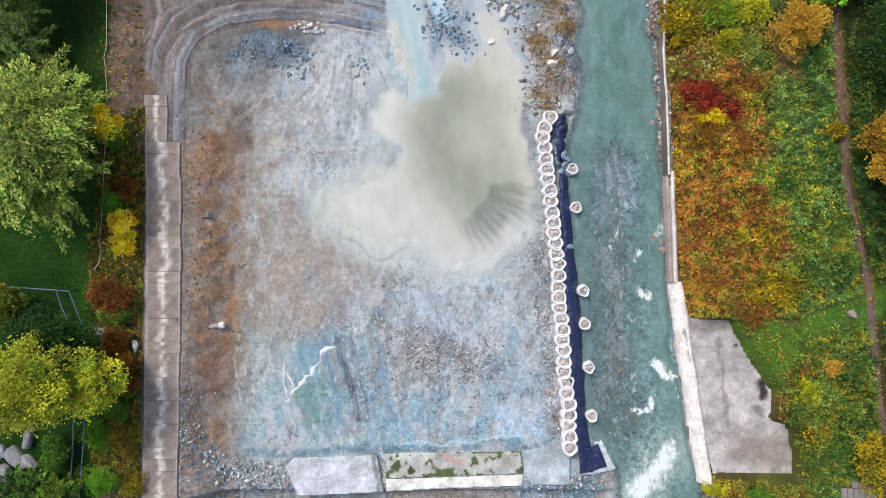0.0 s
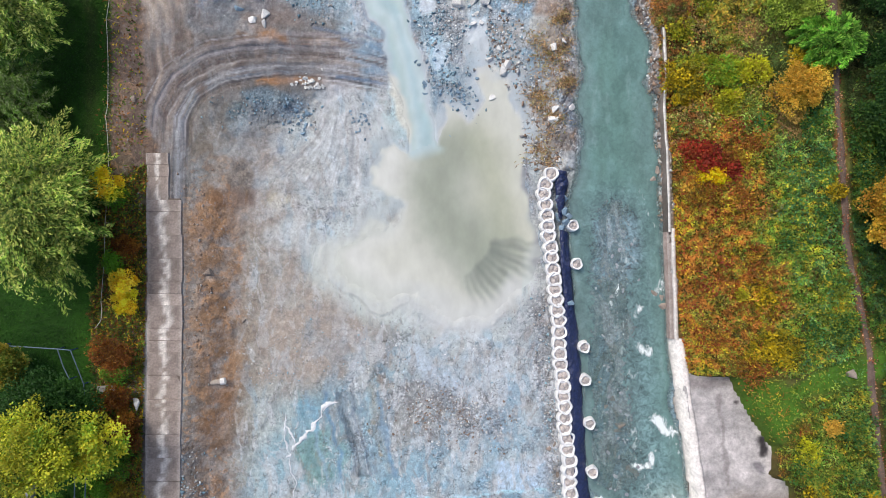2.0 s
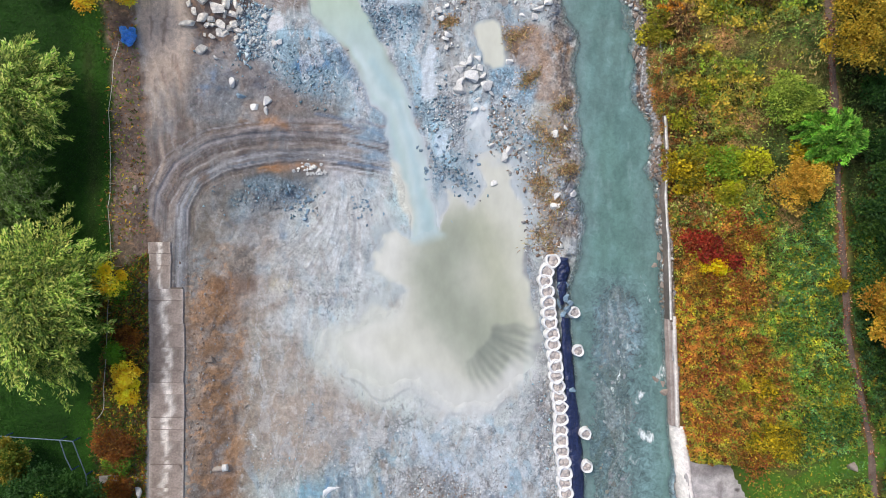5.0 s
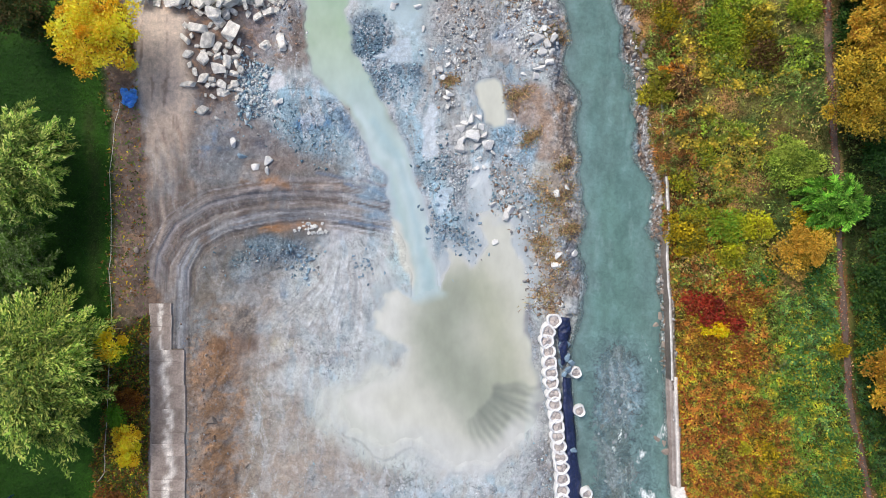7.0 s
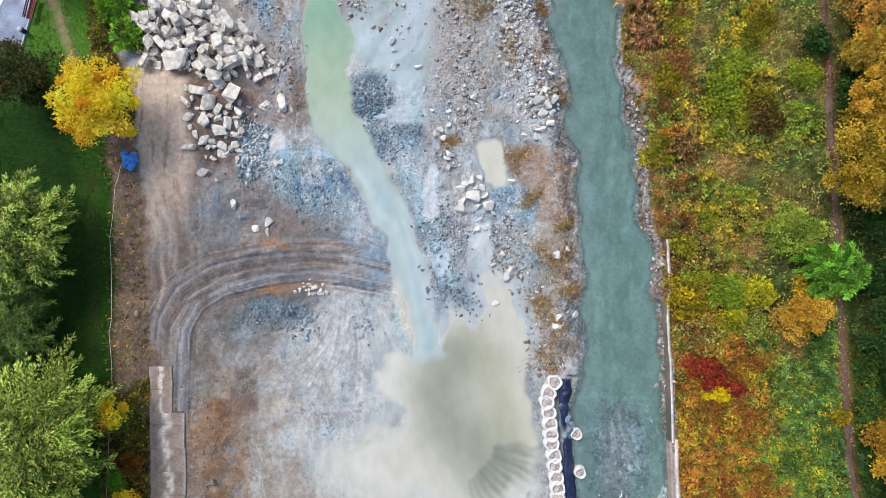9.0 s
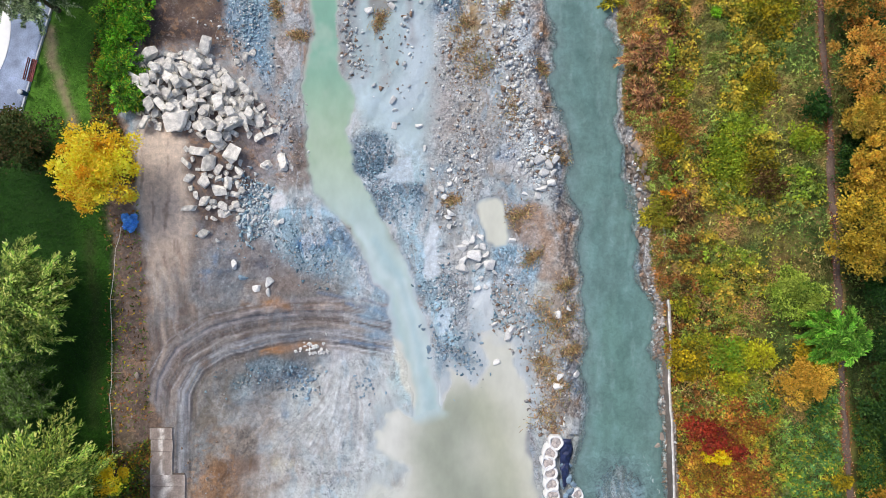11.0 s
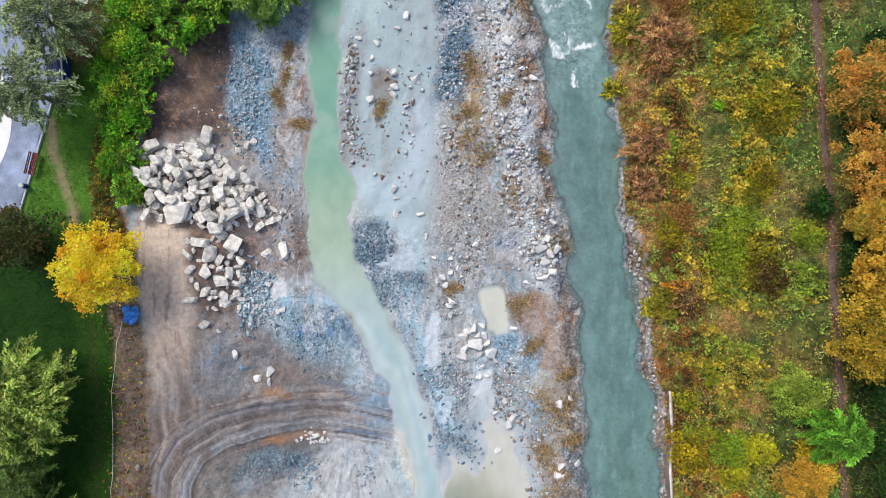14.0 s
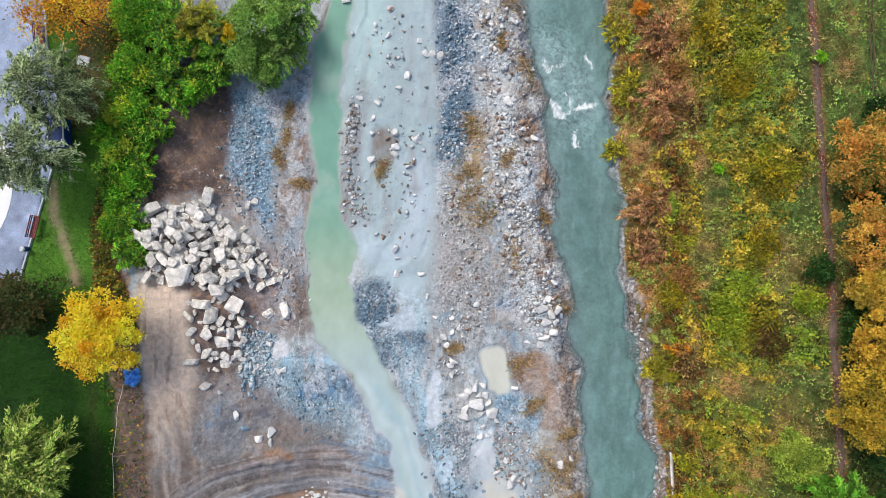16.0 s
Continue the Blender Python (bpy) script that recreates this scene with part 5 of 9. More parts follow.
EARTH = np.maximum(EARTH, 0.7 * sstep(0.6, -0.4, signed(WX, WY, [(-27.3, 48.2), (-25.1, 55.9), (-19.6, 58.8), (-19.8, 48.2), (-15.0, 40.0), (-13.0, 37.0), (-16.0, 33.0), (-21.5, 29.0), (-20.0, 24.0), (-22.0, 29.0), (-22.2, 37.0), (-27.5, 41.0)])))
EARTH = np.maximum(EARTH, 0.8 * left_m * (sd_lawn > 0.2)) * (1 - TRAIL)
# the bed's flour is cool rather than pink
COL[:] = COL * (1 - SILT[..., None] * (1 - np.array((0.94, 1.015, 1.01))))
tan_side = sstep(1.0, -8.0, GX) * sstep(22.0, 16.0, GY) * (1 - MEADOW) * (GX > road_r)
COL[:] = COL * (1 - tan_side[..., None] * (1 - np.array((0.985, 1.0, 0.955))))
COL_GROUND = COL.copy()
ground_me_verts = np.stack([GX, GY, H], -1).reshape(-1, 3)
ny, nx = GX.shape
idx = np.arange(ny * nx).reshape(ny, nx)
quads = np.stack([idx[:-1, :-1], idx[:-1, 1:], idx[1:, 1:], idx[1:, :-1]], -1).reshape(-1, 4)
ground_me = mesh_of("ground", ground_me_verts, quads)
smooth(ground_me)
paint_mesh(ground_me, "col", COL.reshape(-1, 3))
mark_mesh(ground_me, "gravel", GRAVEL)
mark_mesh(ground_me, "silt", SILT)
mark_mesh(ground_me, "trail", TRAIL)
mark_mesh(ground_me, "earth", EARTH)
mark_mesh(ground_me, "calm", CALM)
cs = ground_me.attributes.new("course", "FLOAT_VECTOR", "POINT")
cs.data.foreach_set("vector", COURSE.astype(np.float32).ravel())
tagged(part("ground", ground_me, M_GROUND), "river bed of grey and blue rock between grassy banks", "ground", kind="structure")


# ---- the quartz vein in the folded rock: a ragged white band, proud of the bed ----
M_QUARTZ = material("white_quartz", c(224, 228, 232), rough=0.6, grain=((3, 0.1), (16, 0.14)), bump=0.7, bump_size=12)


def quartz(line, width, seed):
    """A vein along a line, with jagged sides and swellings."""
    rng = np.random.RandomState(seed)
    pts = np.array(line)
    run = np.concatenate([[0], np.cumsum(np.linalg.norm(np.diff(pts, axis=0), axis=1))])
    t = np.arange(0, run[-1], 0.09)
    x, y = np.interp(t, run, pts[:, 0]), np.interp(t, run, pts[:, 1])
    dx, dy = np.gradient(x), np.gradient(y)
    n = np.hypot(dx, dy)
    nx_, ny_ = -dy / n, dx / n
    bend = 0.24 * fbm(t, t * 0 + seed, 0.8, 5, seed)
    taper = np.minimum(1, np.minimum(t + 0.05, run[-1] - t) / 0.7)
    left_w = width * taper * np.clip(0.6 + 1.3 * fbm(t, t * 0, 0.5, 5, seed + 1), 0.08, 2.2)
    right_w = width * taper * np.clip(0.6 + 1.3 * fbm(t, t * 0 + 5, 0.5, 5, seed + 2), 0.08, 2.2)
    rows = []
    for off, lift in ((-right_w, -0.04), (-right_w * 0.55, 0.05), (left_w * 0.45, 0.06), (left_w, -0.04)):
        px, py = x + nx_ * (bend + off), y + ny_ * (bend + off)
        rows.append(np.stack([px, py, ground_z(px, py) + lift + 0.015 * rng.uniform(-1, 1, len(t))], -1))
    v = np.stack(rows, 1).reshape(-1, 3)
    ids = np.arange(len(v)).reshape(-1, 4)
    return mesh_of("strand", v, np.stack([ids[:-1, :-1], ids[:-1, 1:], ids[1:, 1:], ids[1:, :-1]], -1).reshape(-1, 4))


vein = thing("quartz_vein", 0, 0, 0, "white branching quartz vein in the blue-grey bedrock", "rock", kind="structure")
for i, (line, w) in enumerate((([(-9.7, -8.4), (-10.5, -9.2), (-11.0, -10.0), (-11.8, -11.0), (-12.4, -12.0), (-13.3, -12.9), (-13.9, -13.7)], 0.26), ([(-13.8, -13.4), (-13.4, -14.7), (-13.0, -15.8), (-13.3, -17.4)], 0.07), ([(-14.1, -9.6), (-14.2, -11.0), (-13.9, -12.3), (-13.6, -13.4)], 0.1), ([(-14.2, -10.6), (-13.4, -11.8), (-12.9, -12.6)], 0.1), ([(-9.4, -8.7), (-10.3, -8.9), (-10.9, -9.6)], 0.16))):
    part("strand", quartz(line, w, 40 + i), M_QUARTZ, vein)


# ---- water ----
def water(name, sd, level, colour, foam, deep, mat, label, pad=0.25, chop=None):
    keep = (sd < pad)
    cells = (keep[:-1, :-1] & keep[:-1, 1:] & keep[1:, 1:] & keep[1:, :-1]).ravel()
    faces = quads[cells]
    used, faces = np.unique(faces, return_inverse=True)
    x, y = GX.ravel()[used], GY.ravel()[used]
    me = mesh_of(name, np.stack([x, y, np.full(len(x), level)], -1), faces.reshape(-1, 4))
    smooth(me)
    paint_mesh(me, "col", colour.reshape(-1, 3)[used])
    mark_mesh(me, "foam", foam.ravel()[used])
    mark_mesh(me, "deep", deep.ravel()[used])
    mark_mesh(me, "chop", np.zeros(len(x)) if chop is None else chop.ravel()[used])
    return tagged(part(name, me, mat), label, "water", kind="structure")


def thin_out(k):
    """Water colour over the bed's own, by how deep it is."""
    COL[:] = COL_GROUND * 0.97 * (1 - k[..., None]) + COL * k[..., None]


def band(pts, width, soft, warp=1.0):
    d, _ = poly_dist(GX + warp * (WX - GX), GY + warp * (WY - GY), pts, False)
    return sstep(width + soft, max(width - soft, 0), d)


COL[:] = c(106, 136, 132)
lay(sstep(-0.3, 0.6, fbm(GX, GY * 0.35, 3, 4, 201)), c(112, 144, 142), 0.7)
lay(band([(14.4, 21.9), (14.9, 15.4), (14.9, 10.5)], 2.0, 2.0), c(100, 136, 128), 0.6)
lay(sstep(0.1, 0.6, fbm(GX, GY * 0.5, 1.2, 4, 211)), c(118, 150, 148), 0.4)
lay(sstep(0.1, 0.6, fbm(GX, GY * 0.3, 2.2, 4, 221)), c(92, 124, 121), 0.45)
lay(sstep(0.35, 0.7, fbm(GX * 1.5, GY * 0.5, 0.9, 3, 231)), c(140, 168, 166), 0.3)
lay(sstep(2.0, 0.3, -sd_river) * (GX < bank_x - 3), c(122, 142, 144), 0.5)
rapid = band([(15.2, 7.7), (15.3, 2.0), (15.7, -3.9), (16.7, -12.9), (18.2, -20.8)], 2.6, 1.6)
lay(rapid, c(112, 138, 142), 0.6)
lay(band([(15.7, -22.8), (17.7, -20.8), (19.9, -17.8)], 1.0, 2.2), c(186, 206, 198), 0.6)
lay(band([(8.5, 58.4), (10.5, 55.9), (11.5, 53.4)], 1.4, 2.0), c(150, 176, 178), 0.45)
choppy = sstep(0.5, -0.6, signed(WX, WY, [(13.3, 7.4), (16.9, 8.0), (17.2, 4.2), (16.4, 2.2), (13.6, 2.6)]))
lay(choppy, c(138, 166, 178), 0.75)
foam = 0.42 * choppy
for pts, w, a in (
    ([(13.7, 7.0), (16.2, 7.5), (16.7, 5.0), (14.7, 2.0)], 1.6, 0.38),
    ([(17.4, -3.8), (18.1, -4.2)], 0.5, 0.75), ([(18.9, -9.9), (19.7, -11.1), (20.2, -11.4)], 0.6, 0.8),
    ([(16.9, -14.1), (17.9, -13.9), (18.4, -12.9)], 0.4, 0.75), ([(17.2, -21.3), (18.7, -19.8), (19.7, -17.8)], 1.0, 0.85),
    ([(14.7, -0.2), (15.7, 3.0), (16.7, 3.8)], 0.5, 0.6), ([(16.9, -0.7), (17.4, 0.0)], 0.4, 0.7),
    ([(17.4, 10.5), (18.2, 8.0), (18.7, 6.5)], 0.35, 0.55), ([(18.7, 1.0), (19.2, 2.0)], 0.4, 0.65),
    ([(20.4, -12.4), (20.9, -14.8), (21.3, -17.3)], 0.2, 0.6),
    ([(8.2, 57.8), (8.7, 56.9)], 0.35, 0.75), ([(8.9, 57.2), (9.8, 57.8)], 0.3, 0.65), ([(9.2, 54.4), (9.8, 53.3)], 0.35, 0.75), ([(10.2, 54.9), (10.5, 53.8)], 0.3, 0.7), ([(10.8, 53.8), (12.3, 54.0)], 0.35, 0.8), ([(10.0, 53.2), (11.0, 54.5)], 0.5, 0.55),
    ([(11.7, 58.4), (12.1, 57.1)], 0.3, 0.7), ([(12.3, 59.9), (12.4, 58.9)], 0.25, 0.6), ([(9.0, 51.4), (9.3, 50.9)], 0.3, 0.6), ([(10.6, 51.7), (10.9, 50.5)], 0.35, 0.7)):
    foam = np.maximum(foam, band(pts, w * 1.2, w * 1.3, 0.9) * a * 0.86)
foam = np.maximum(foam, band([(15.4, 8.0), (15.6, -0.4), (15.9, -7.9), (17.4, -15.8), (18.9, -21.8)], 2.0, 2.6) * 0.43)
shoal = band([(14.9, 7.5), (14.7, -0.4), (14.4, -5.9), (14.9, -10.4), (15.2, -14.8)], 1.6, 2.0)
deep = np.clip(sstep(0.05, 0.9, -sd_river) * (0.93 - 0.6 * shoal), 0, 1)
water("river", sd_river, LEVEL_RIVER, COL, foam, deep, M_RIVER, "turbid teal river with small white rapids", 0.1, np.clip(0.22 + 0.6 * rapid + 0.5 * choppy + 0.5 * band([(8.5, 60.4), (10.0, 56.9), (11.0, 52.4)], 1.6, 1.6), 0, 1))

COL[:] = c(199, 201, 191)
lay(band([(-4.2, 12.5), (-5.2, 10.0), (-5.7, 7.5), (-8.2, 5.0), (-6.7, 2.0), (-3.2, 0.5)], 1.2, 1.8), c(212, 214, 210), 0.7)
lay(band([(2.8, 14.5), (4.3, 11.0), (5.3, 6.0)], 1.8, 1.8), c(168, 172, 150), 0.8)
lay(band([(0.3, 13.5), (-0.7, 10.5), (0.3, 7.5), (2.3, 5.5), (3.8, 3.5)], 2.0, 2.8), c(140, 148, 132), 0.85)
for ex, ey, w, k in ((8.3, 5.2, 0.12, 0.4), (8.4, 4.5, 0.18, 0.6), (8.2, 3.7, 0.1, 0.5), (8.0, 3.0, 0.2, 0.65), (7.6, 2.3, 0.12, 0.5), (7.0, 1.5, 0.22, 0.6), (6.3, 0.8, 0.12, 0.5), (5.6, 0.2, 0.2, 0.6), (4.8, -0.4, 0.14, 0.5), (4.0, -0.9, 0.12, 0.4), (3.0, -1.0, 0.1, 0.3)):
    lay(band([(1.4 + (ex - 1.4) * u, 5.4 + (ey - 5.4) * u + 0.5 * math.sin(3.1 * u) * (ex - 5) / 4) for u in (0.42, 0.6, 0.8, 0.98)], w, 0.3, 0.5), c(108, 116, 112), k)
deep_pond = sstep(0.0, 1.0 - 0.5 * sstep(6, 9, GY) + 2.4 * sstep(4, 0, GY) * sstep(5, 0, GX) + 0.8 * sstep(5, 0, GY), -sd_pond) * 0.96
lay(sstep(0.4, -0.4, sd_stream) * sstep(-1.9, 0.1, sd_pond), c(176, 196, 200), 0.9)
deep_pond = np.maximum(deep_pond, sstep(0.2, -0.2, sd_stream))
thin_out(deep_pond)
water("pond", sd_pond, LEVEL_STILL, COL, np.zeros(GX.shape), np.ones(GX.shape), M_STILL, "shallow milky pool left in the drained bed")

COL[:] = c(172, 193, 193)
lay(sstep(30, 37, GY), c(158, 182, 158))
lay(sstep(37, 47, GY), c(110, 164, 146), 0.9)
lay(sstep(0.0, 0.7, MID), c(186, 200, 190), 0.3)
for line, w, tone, k in (([(-7.9, 30.0), (-6.8, 28.0), (-4.6, 24.5), (-3.4, 21.0), (-2.6, 17.0), (-1.9, 13.5)], 0.35, c(192, 208, 212), 0.5), ([(-6.4, 29.0), (-5.2, 27.0), (-3.5, 23.0), (-2.4, 18.5), (-1.5, 14.0)], 0.4, c(152, 184, 196), 0.45), ([(-5.6, 24.0), (-4.6, 20.5), (-3.4, 17.0)], 0.35, c(158, 188, 196), 0.5), ([(-4.2, 25.5), (-2.9, 22.0), (-1.9, 18.0)], 0.2, c(200, 212, 216), 0.4)):
    lay(band(line, w, 0.35, 0.8), tone, k)
thin_out(sstep(0.0, 0.7 - 0.35 * sstep(28, 33, GY), -sd_stream) * 0.96)
water("stream", np.maximum(sd_stream, -sd_pond - 0.05), LEVEL_STILL - 0.003, COL, np.zeros(GX.shape), np.ones(GX.shape), M_STILL, "narrow cloudy green side stream across the bed")
COL[:] = c(204, 206, 194)
thin_out(sstep(0.0, 0.35, -sd_pool) * 0.95)
water("puddle", sd_pool, LEVEL_STILL - 0.006, COL, np.zeros(GX.shape), np.ones(GX.shape), M_STILL, "milky puddle among gravel")

# ---- the panel road ----
def slab_mesh(name, w, d, h, seed):
    """A worn concrete road panel, paler where the middle has been swept by traffic."""
    rng = np.random.RandomState(seed)
    bm = bmesh.new()
    box(bm, (w, d, h), (0, 0, h / 2), bevel=0.03)
    for v in bm.verts:
        v.co.x += rng.uniform(-0.03, 0.03)
        v.co.y += rng.uniform(-0.02, 0.02)
    top = [e for e in bm.edges if e.calc_length() > 0.6 and all(v.co.z > h - 0.05 for v in e.verts)]
    bmesh.ops.subdivide_edges(bm, edges=top, cuts=9, use_grid_fill=True)
    me = bpy.data.meshes.new(name)
    bm.to_mesh(me)
    bm.free()
    co = np.array([v.co[:] for v in me.vertices])
    swept = sstep(0.5, 0.1, abs(co[:, 0] + 0.12 + 0.2 * lattice(co[:, 1] * 2, co[:, 0] * 0 + seed, 5))) * sstep(-0.6, 0.4, lattice(co[:, 0] * 3 + seed, co[:, 1] * 2.2, 7) + rng.uniform(-0.4, 0.5))
    rim = sstep(w * 0.45, w * 0.49, abs(co[:, 0])) * 0.25
    k = np.clip(swept * 1.25 + rim, 0, 1)[:, None]
    base = np.array(c(146, 134, 127)) * rng.uniform(0.9, 1.1)
    paint_mesh(me, "col", base * (1 - k) + np.array(c(218, 212, 206)) * k)
    return me


road = thing("panel_road", 0, 0, 0, "site road of worn grey concrete panels laid crosswise", "road", kind="structure")
ROAD_LINE = [(-24.0, 13.1), (-23.9, 9.2), (-23.8, 4.4), (-23.8, -0.4), (-23.8, -5.2), (-23.9, -10.1), (-24.0, -14.9), (-24.1, -19.7), (-24.2, -25.0)]
road_meshes = {d: [slab_mesh("panel", 2.95, d - 0.022, 0.18, 10 * i + int(d)) for i in range(5)] for d in (1, 2)}
bedding = bmesh.new()
for i in range(len(ROAD_LINE) - 1):
    (ax, ay), (bx, by) = ROAD_LINE[i], ROAD_LINE[i + 1]
    box(bedding, (1.75 if ay > 10 else 2.7, abs(ay - by) + 0.02, 0.3), ((ax + bx) / 2 - (0.45 if ay > 10 else 0), (ay + by) / 2, 1.845))
part("bedding", bedding, material("road_base", c(112, 100, 93)), road, "dark packed base under the panels")
y = ROAD_LINE[0][1]
rng = np.random.RandomState(3)
order = [1, 1, 2, 1, 2, 2, 2, 1, 1, 2, 1, 1, 2, 2, 1, 2, 1, 1, 2, 2]
i = 0
while y > ROAD_LINE[-1][1] + 2:
    d = order[i % len(order)]
    y -= d / 2
    ob = part("panel", road_meshes[d][i % 5], M_SLAB, road)
    ob.location = (float(along(ROAD_LINE, y)) + rng.uniform(-0.05, 0.05), y, 1.84 + rng.uniform(-0.015, 0.02))
    ob.rotation_euler = (rng.uniform(-0.008, 0.008), rng.uniform(-0.008, 0.008), rng.uniform(-0.012, 0.012) + (math.pi if i % 3 == 0 else 0))
    if y > 9.8:  # the mud lies over the eastern side of the first panels
        ob.scale[0], ob.location[0] = 0.64, ob.location[0] - 0.45
    y -= d / 2
    i += 1


# ---- retaining wall and concrete apron ----
def loft(name, line, profile, mat, parent=None, jitter=0.03, seed=1, step=0.8):
    """Sweeps a cross section (offset, height, paleness) along a line that runs south to north."""
    ys = np.arange(min(p[1] for p in line), max(p[1] for p in line), step)
    xs = along(line, ys)
    rng = np.random.RandomState(seed)
    verts, cols, faces = [], [], []
    n = len(profile)
    for a, (x, yy) in enumerate(zip(xs, ys)):
        for o, h, tone in profile:
            verts.append((x + o + rng.uniform(-jitter, jitter), yy, h + rng.uniform(-jitter, jitter) * 0.5))
            cols.append(np.array(tone) * rng.uniform(0.92, 1.08))
    for a in range(len(ys) - 1):
        for b in range(n - 1):
            faces.append((a * n + b, a * n + b + 1, (a + 1) * n + b + 1, (a + 1) * n + b))
    me = mesh_of(name, verts, faces)
    paint_mesh(me, "col", np.array(cols))
    return part(name, me, mat, parent)


WHITE, GREYC = c(216, 214, 210), c(168, 160, 154)
wall_n = [p for p in WALL if p[1] > 5.5]
wall_s = [(19.7, 6.9), (19.7, 5.4), (19.9, 0.5), (20.0, -2.9)]
wall_b = [(20.2, -2.4), (20.5, -4.8), (20.9, -7.7), (21.5, -11.6), (22.1, -15.5), (22.8, -20.4)]
tagged(loft("wall_east", sorted(wall_n, key=lambda p: p[1]), ((-0.12, -0.3, c(112, 104, 98)), (-0.01, 1.33, c(128, 120, 114)), (0.0, 1.37, WHITE), (0.05, 1.42, WHITE), (0.22, 1.42, GREYC), (0.25, 1.2, GREYC), (0.25, 0.2, GREYC)), M_CONC), "low weathered concrete river wall along the meadow", "wall", kind="structure")
tagged(loft("wall_mid", wall_s, ((-0.42, -0.3, GREYC), (-0.32, 0.95, c(170, 152, 146)), (-0.3, 1.0, GREYC), (-0.06, 1.02, c(150, 138, 134)), (-0.02, 1.4, WHITE), (0.22, 1.45, c(196, 184, 178)), (0.26, 0.2, GREYC)), M_CONC, seed=4), "stepped concrete river wall with a lower ledge", "wall", kind="structure")
tagged(loft("wall_south", wall_b, ((-0.85, -0.4, c(150, 146, 140)), (-0.45, 0.55, c(236, 232, 226)), (-0.08, 1.36, c(240, 236, 232)), (0.25, 1.46, c(228, 220, 216)), (0.42, 1.46, c(190, 182, 180)), (0.46, 0.2, GREYC)), M_CONC, seed=6, jitter=0.06), "battered river wall bleached nearly white", "wall", kind="structure")


def rng_tone(vx, vy):
    return (1 + 0.4 * fbm(vx, vy, 0.5, 3, 77))[:, None]


def plate(name, outline, z, thick, mat, tint, label, category, kind="structure", step=0.3, seed=1, parent=None, stain=(), moss=0.0, ragged=0.0):
    """A flat slab cut to an outline, with its own stains."""
    xs, ys = [p[0] for p in outline], [p[1] for p in outline]
    ax, ay = np.arange(min(xs) - step, max(xs) + step, step), np.arange(min(ys) - step, max(ys) + step, step)
    px, py = np.meshgrid(ax, ay)
    d = signed(px + ragged * fbm(px, py, 1.2, 4, seed + 2), py + ragged * fbm(px, py, 1.2, 4, seed + 3), outline)
    inside = d < step * 0.5
    cells = (inside[:-1, :-1] & inside[:-1, 1:] & inside[1:, 1:] & inside[1:, :-1]).ravel()
    ids = np.arange(px.size).reshape(px.shape)
    f = np.stack([ids[:-1, :-1], ids[:-1, 1:], ids[1:, 1:], ids[1:, :-1]], -1).reshape(-1, 4)[cells]
    used, f = np.unique(f, return_inverse=True)
    f = f.reshape(-1, 4)
    vx, vy = px.ravel()[used], py.ravel()[used]
    vz = z + 0.015 * fbm(vx, vy, 1.5, 3, seed)
    n = len(vx)
    top = np.stack([vx, vy, vz], -1)
    low = top - (0, 0, thick)
    # rim faces along edges that belong to one cell only
    e = np.concatenate([f[:, [0, 1]], f[:, [1, 2]], f[:, [2, 3]], f[:, [3, 0]]])
    key = np.sort(e, 1)
    _, first, count = np.unique(key, axis=0, return_index=True, return_counts=True)
    rim = e[first[count == 1]]
    sides = np.stack([rim[:, 1], rim[:, 0], rim[:, 0] + n, rim[:, 1] + n], -1)
    me = mesh_of(name, np.concatenate([top, low]), np.concatenate([f, f[:, ::-1] + n, sides]))
    col = np.array(tint) * (1 + 0.3 * fbm(vx, vy, 2.5, 4, seed + 5) + 0.22 * fbm(vx, vy, 0.7, 3, seed + 9))[:, None]
    for line, w, tone, amt in stain:
        dd, _ = poly_dist(vx + 0.3 * fbm(vx, vy, 1, 3, 8), vy + 0.3 * fbm(vx, vy, 1, 3, 9), line, False)
        k = (sstep(w * 1.4, w * 0.4, dd) * amt)[:, None]
        col = col * (1 - k) + np.array(tone) * k
    if moss:
        v = (vy - vy.min()) / (vy.max() - vy.min())
        k = (sstep(0.12, 0.34, fbm(vx, vy, 0.7, 4, seed + 21) + moss * (0.75 * sstep(0.62, 0.1, v) + 0.9 * sstep(0.9, 0.99, v)) - 0.22) * 0.92)[:, None]
        col = col * (1 - k) + np.array(c(72, 90, 36)) * rng_tone(vx, vy) * k
    paint_mesh(me, "col", np.concatenate([col, col * 0.8]))
    ob = part(name, me, mat, parent)
    return tagged(ob, label, category, kind=kind) if not parent else ob


plate("concrete_apron", PLATFORM, 1.40, 0.25, M_CONC, c(182, 177, 176), "cracked grey concrete apron on the bank with a scorched patch", "pavement", stain=(
    ([(27.3, -11.6), (27.5, -12.4)], 0.45, c(40, 36, 40), 0.95), ([(27.0, -13.8), (27.3, -14.3)], 0.4, c(116, 112, 118), 0.7), ([(21.7, -9.7), (22.2, -12.6)], 0.9, c(190, 184, 182), 0.6),
    ([(25.6, -17.4), (29.4, -17.4)], 1.4, c(146, 136, 126), 0.7), ([(23.6, -7.7), (24.6, -15.5)], 0.2, c(132, 124, 122), 0.6), ([(20.9, -6.5), (25.1, -6.4)], 0.6, c(126, 118, 116), 0.6),
    ([(25.1, -8.2), (25.2, -8.3)], 0.2, c(70, 64, 66), 0.9)), step=0.12, ragged=0.22)

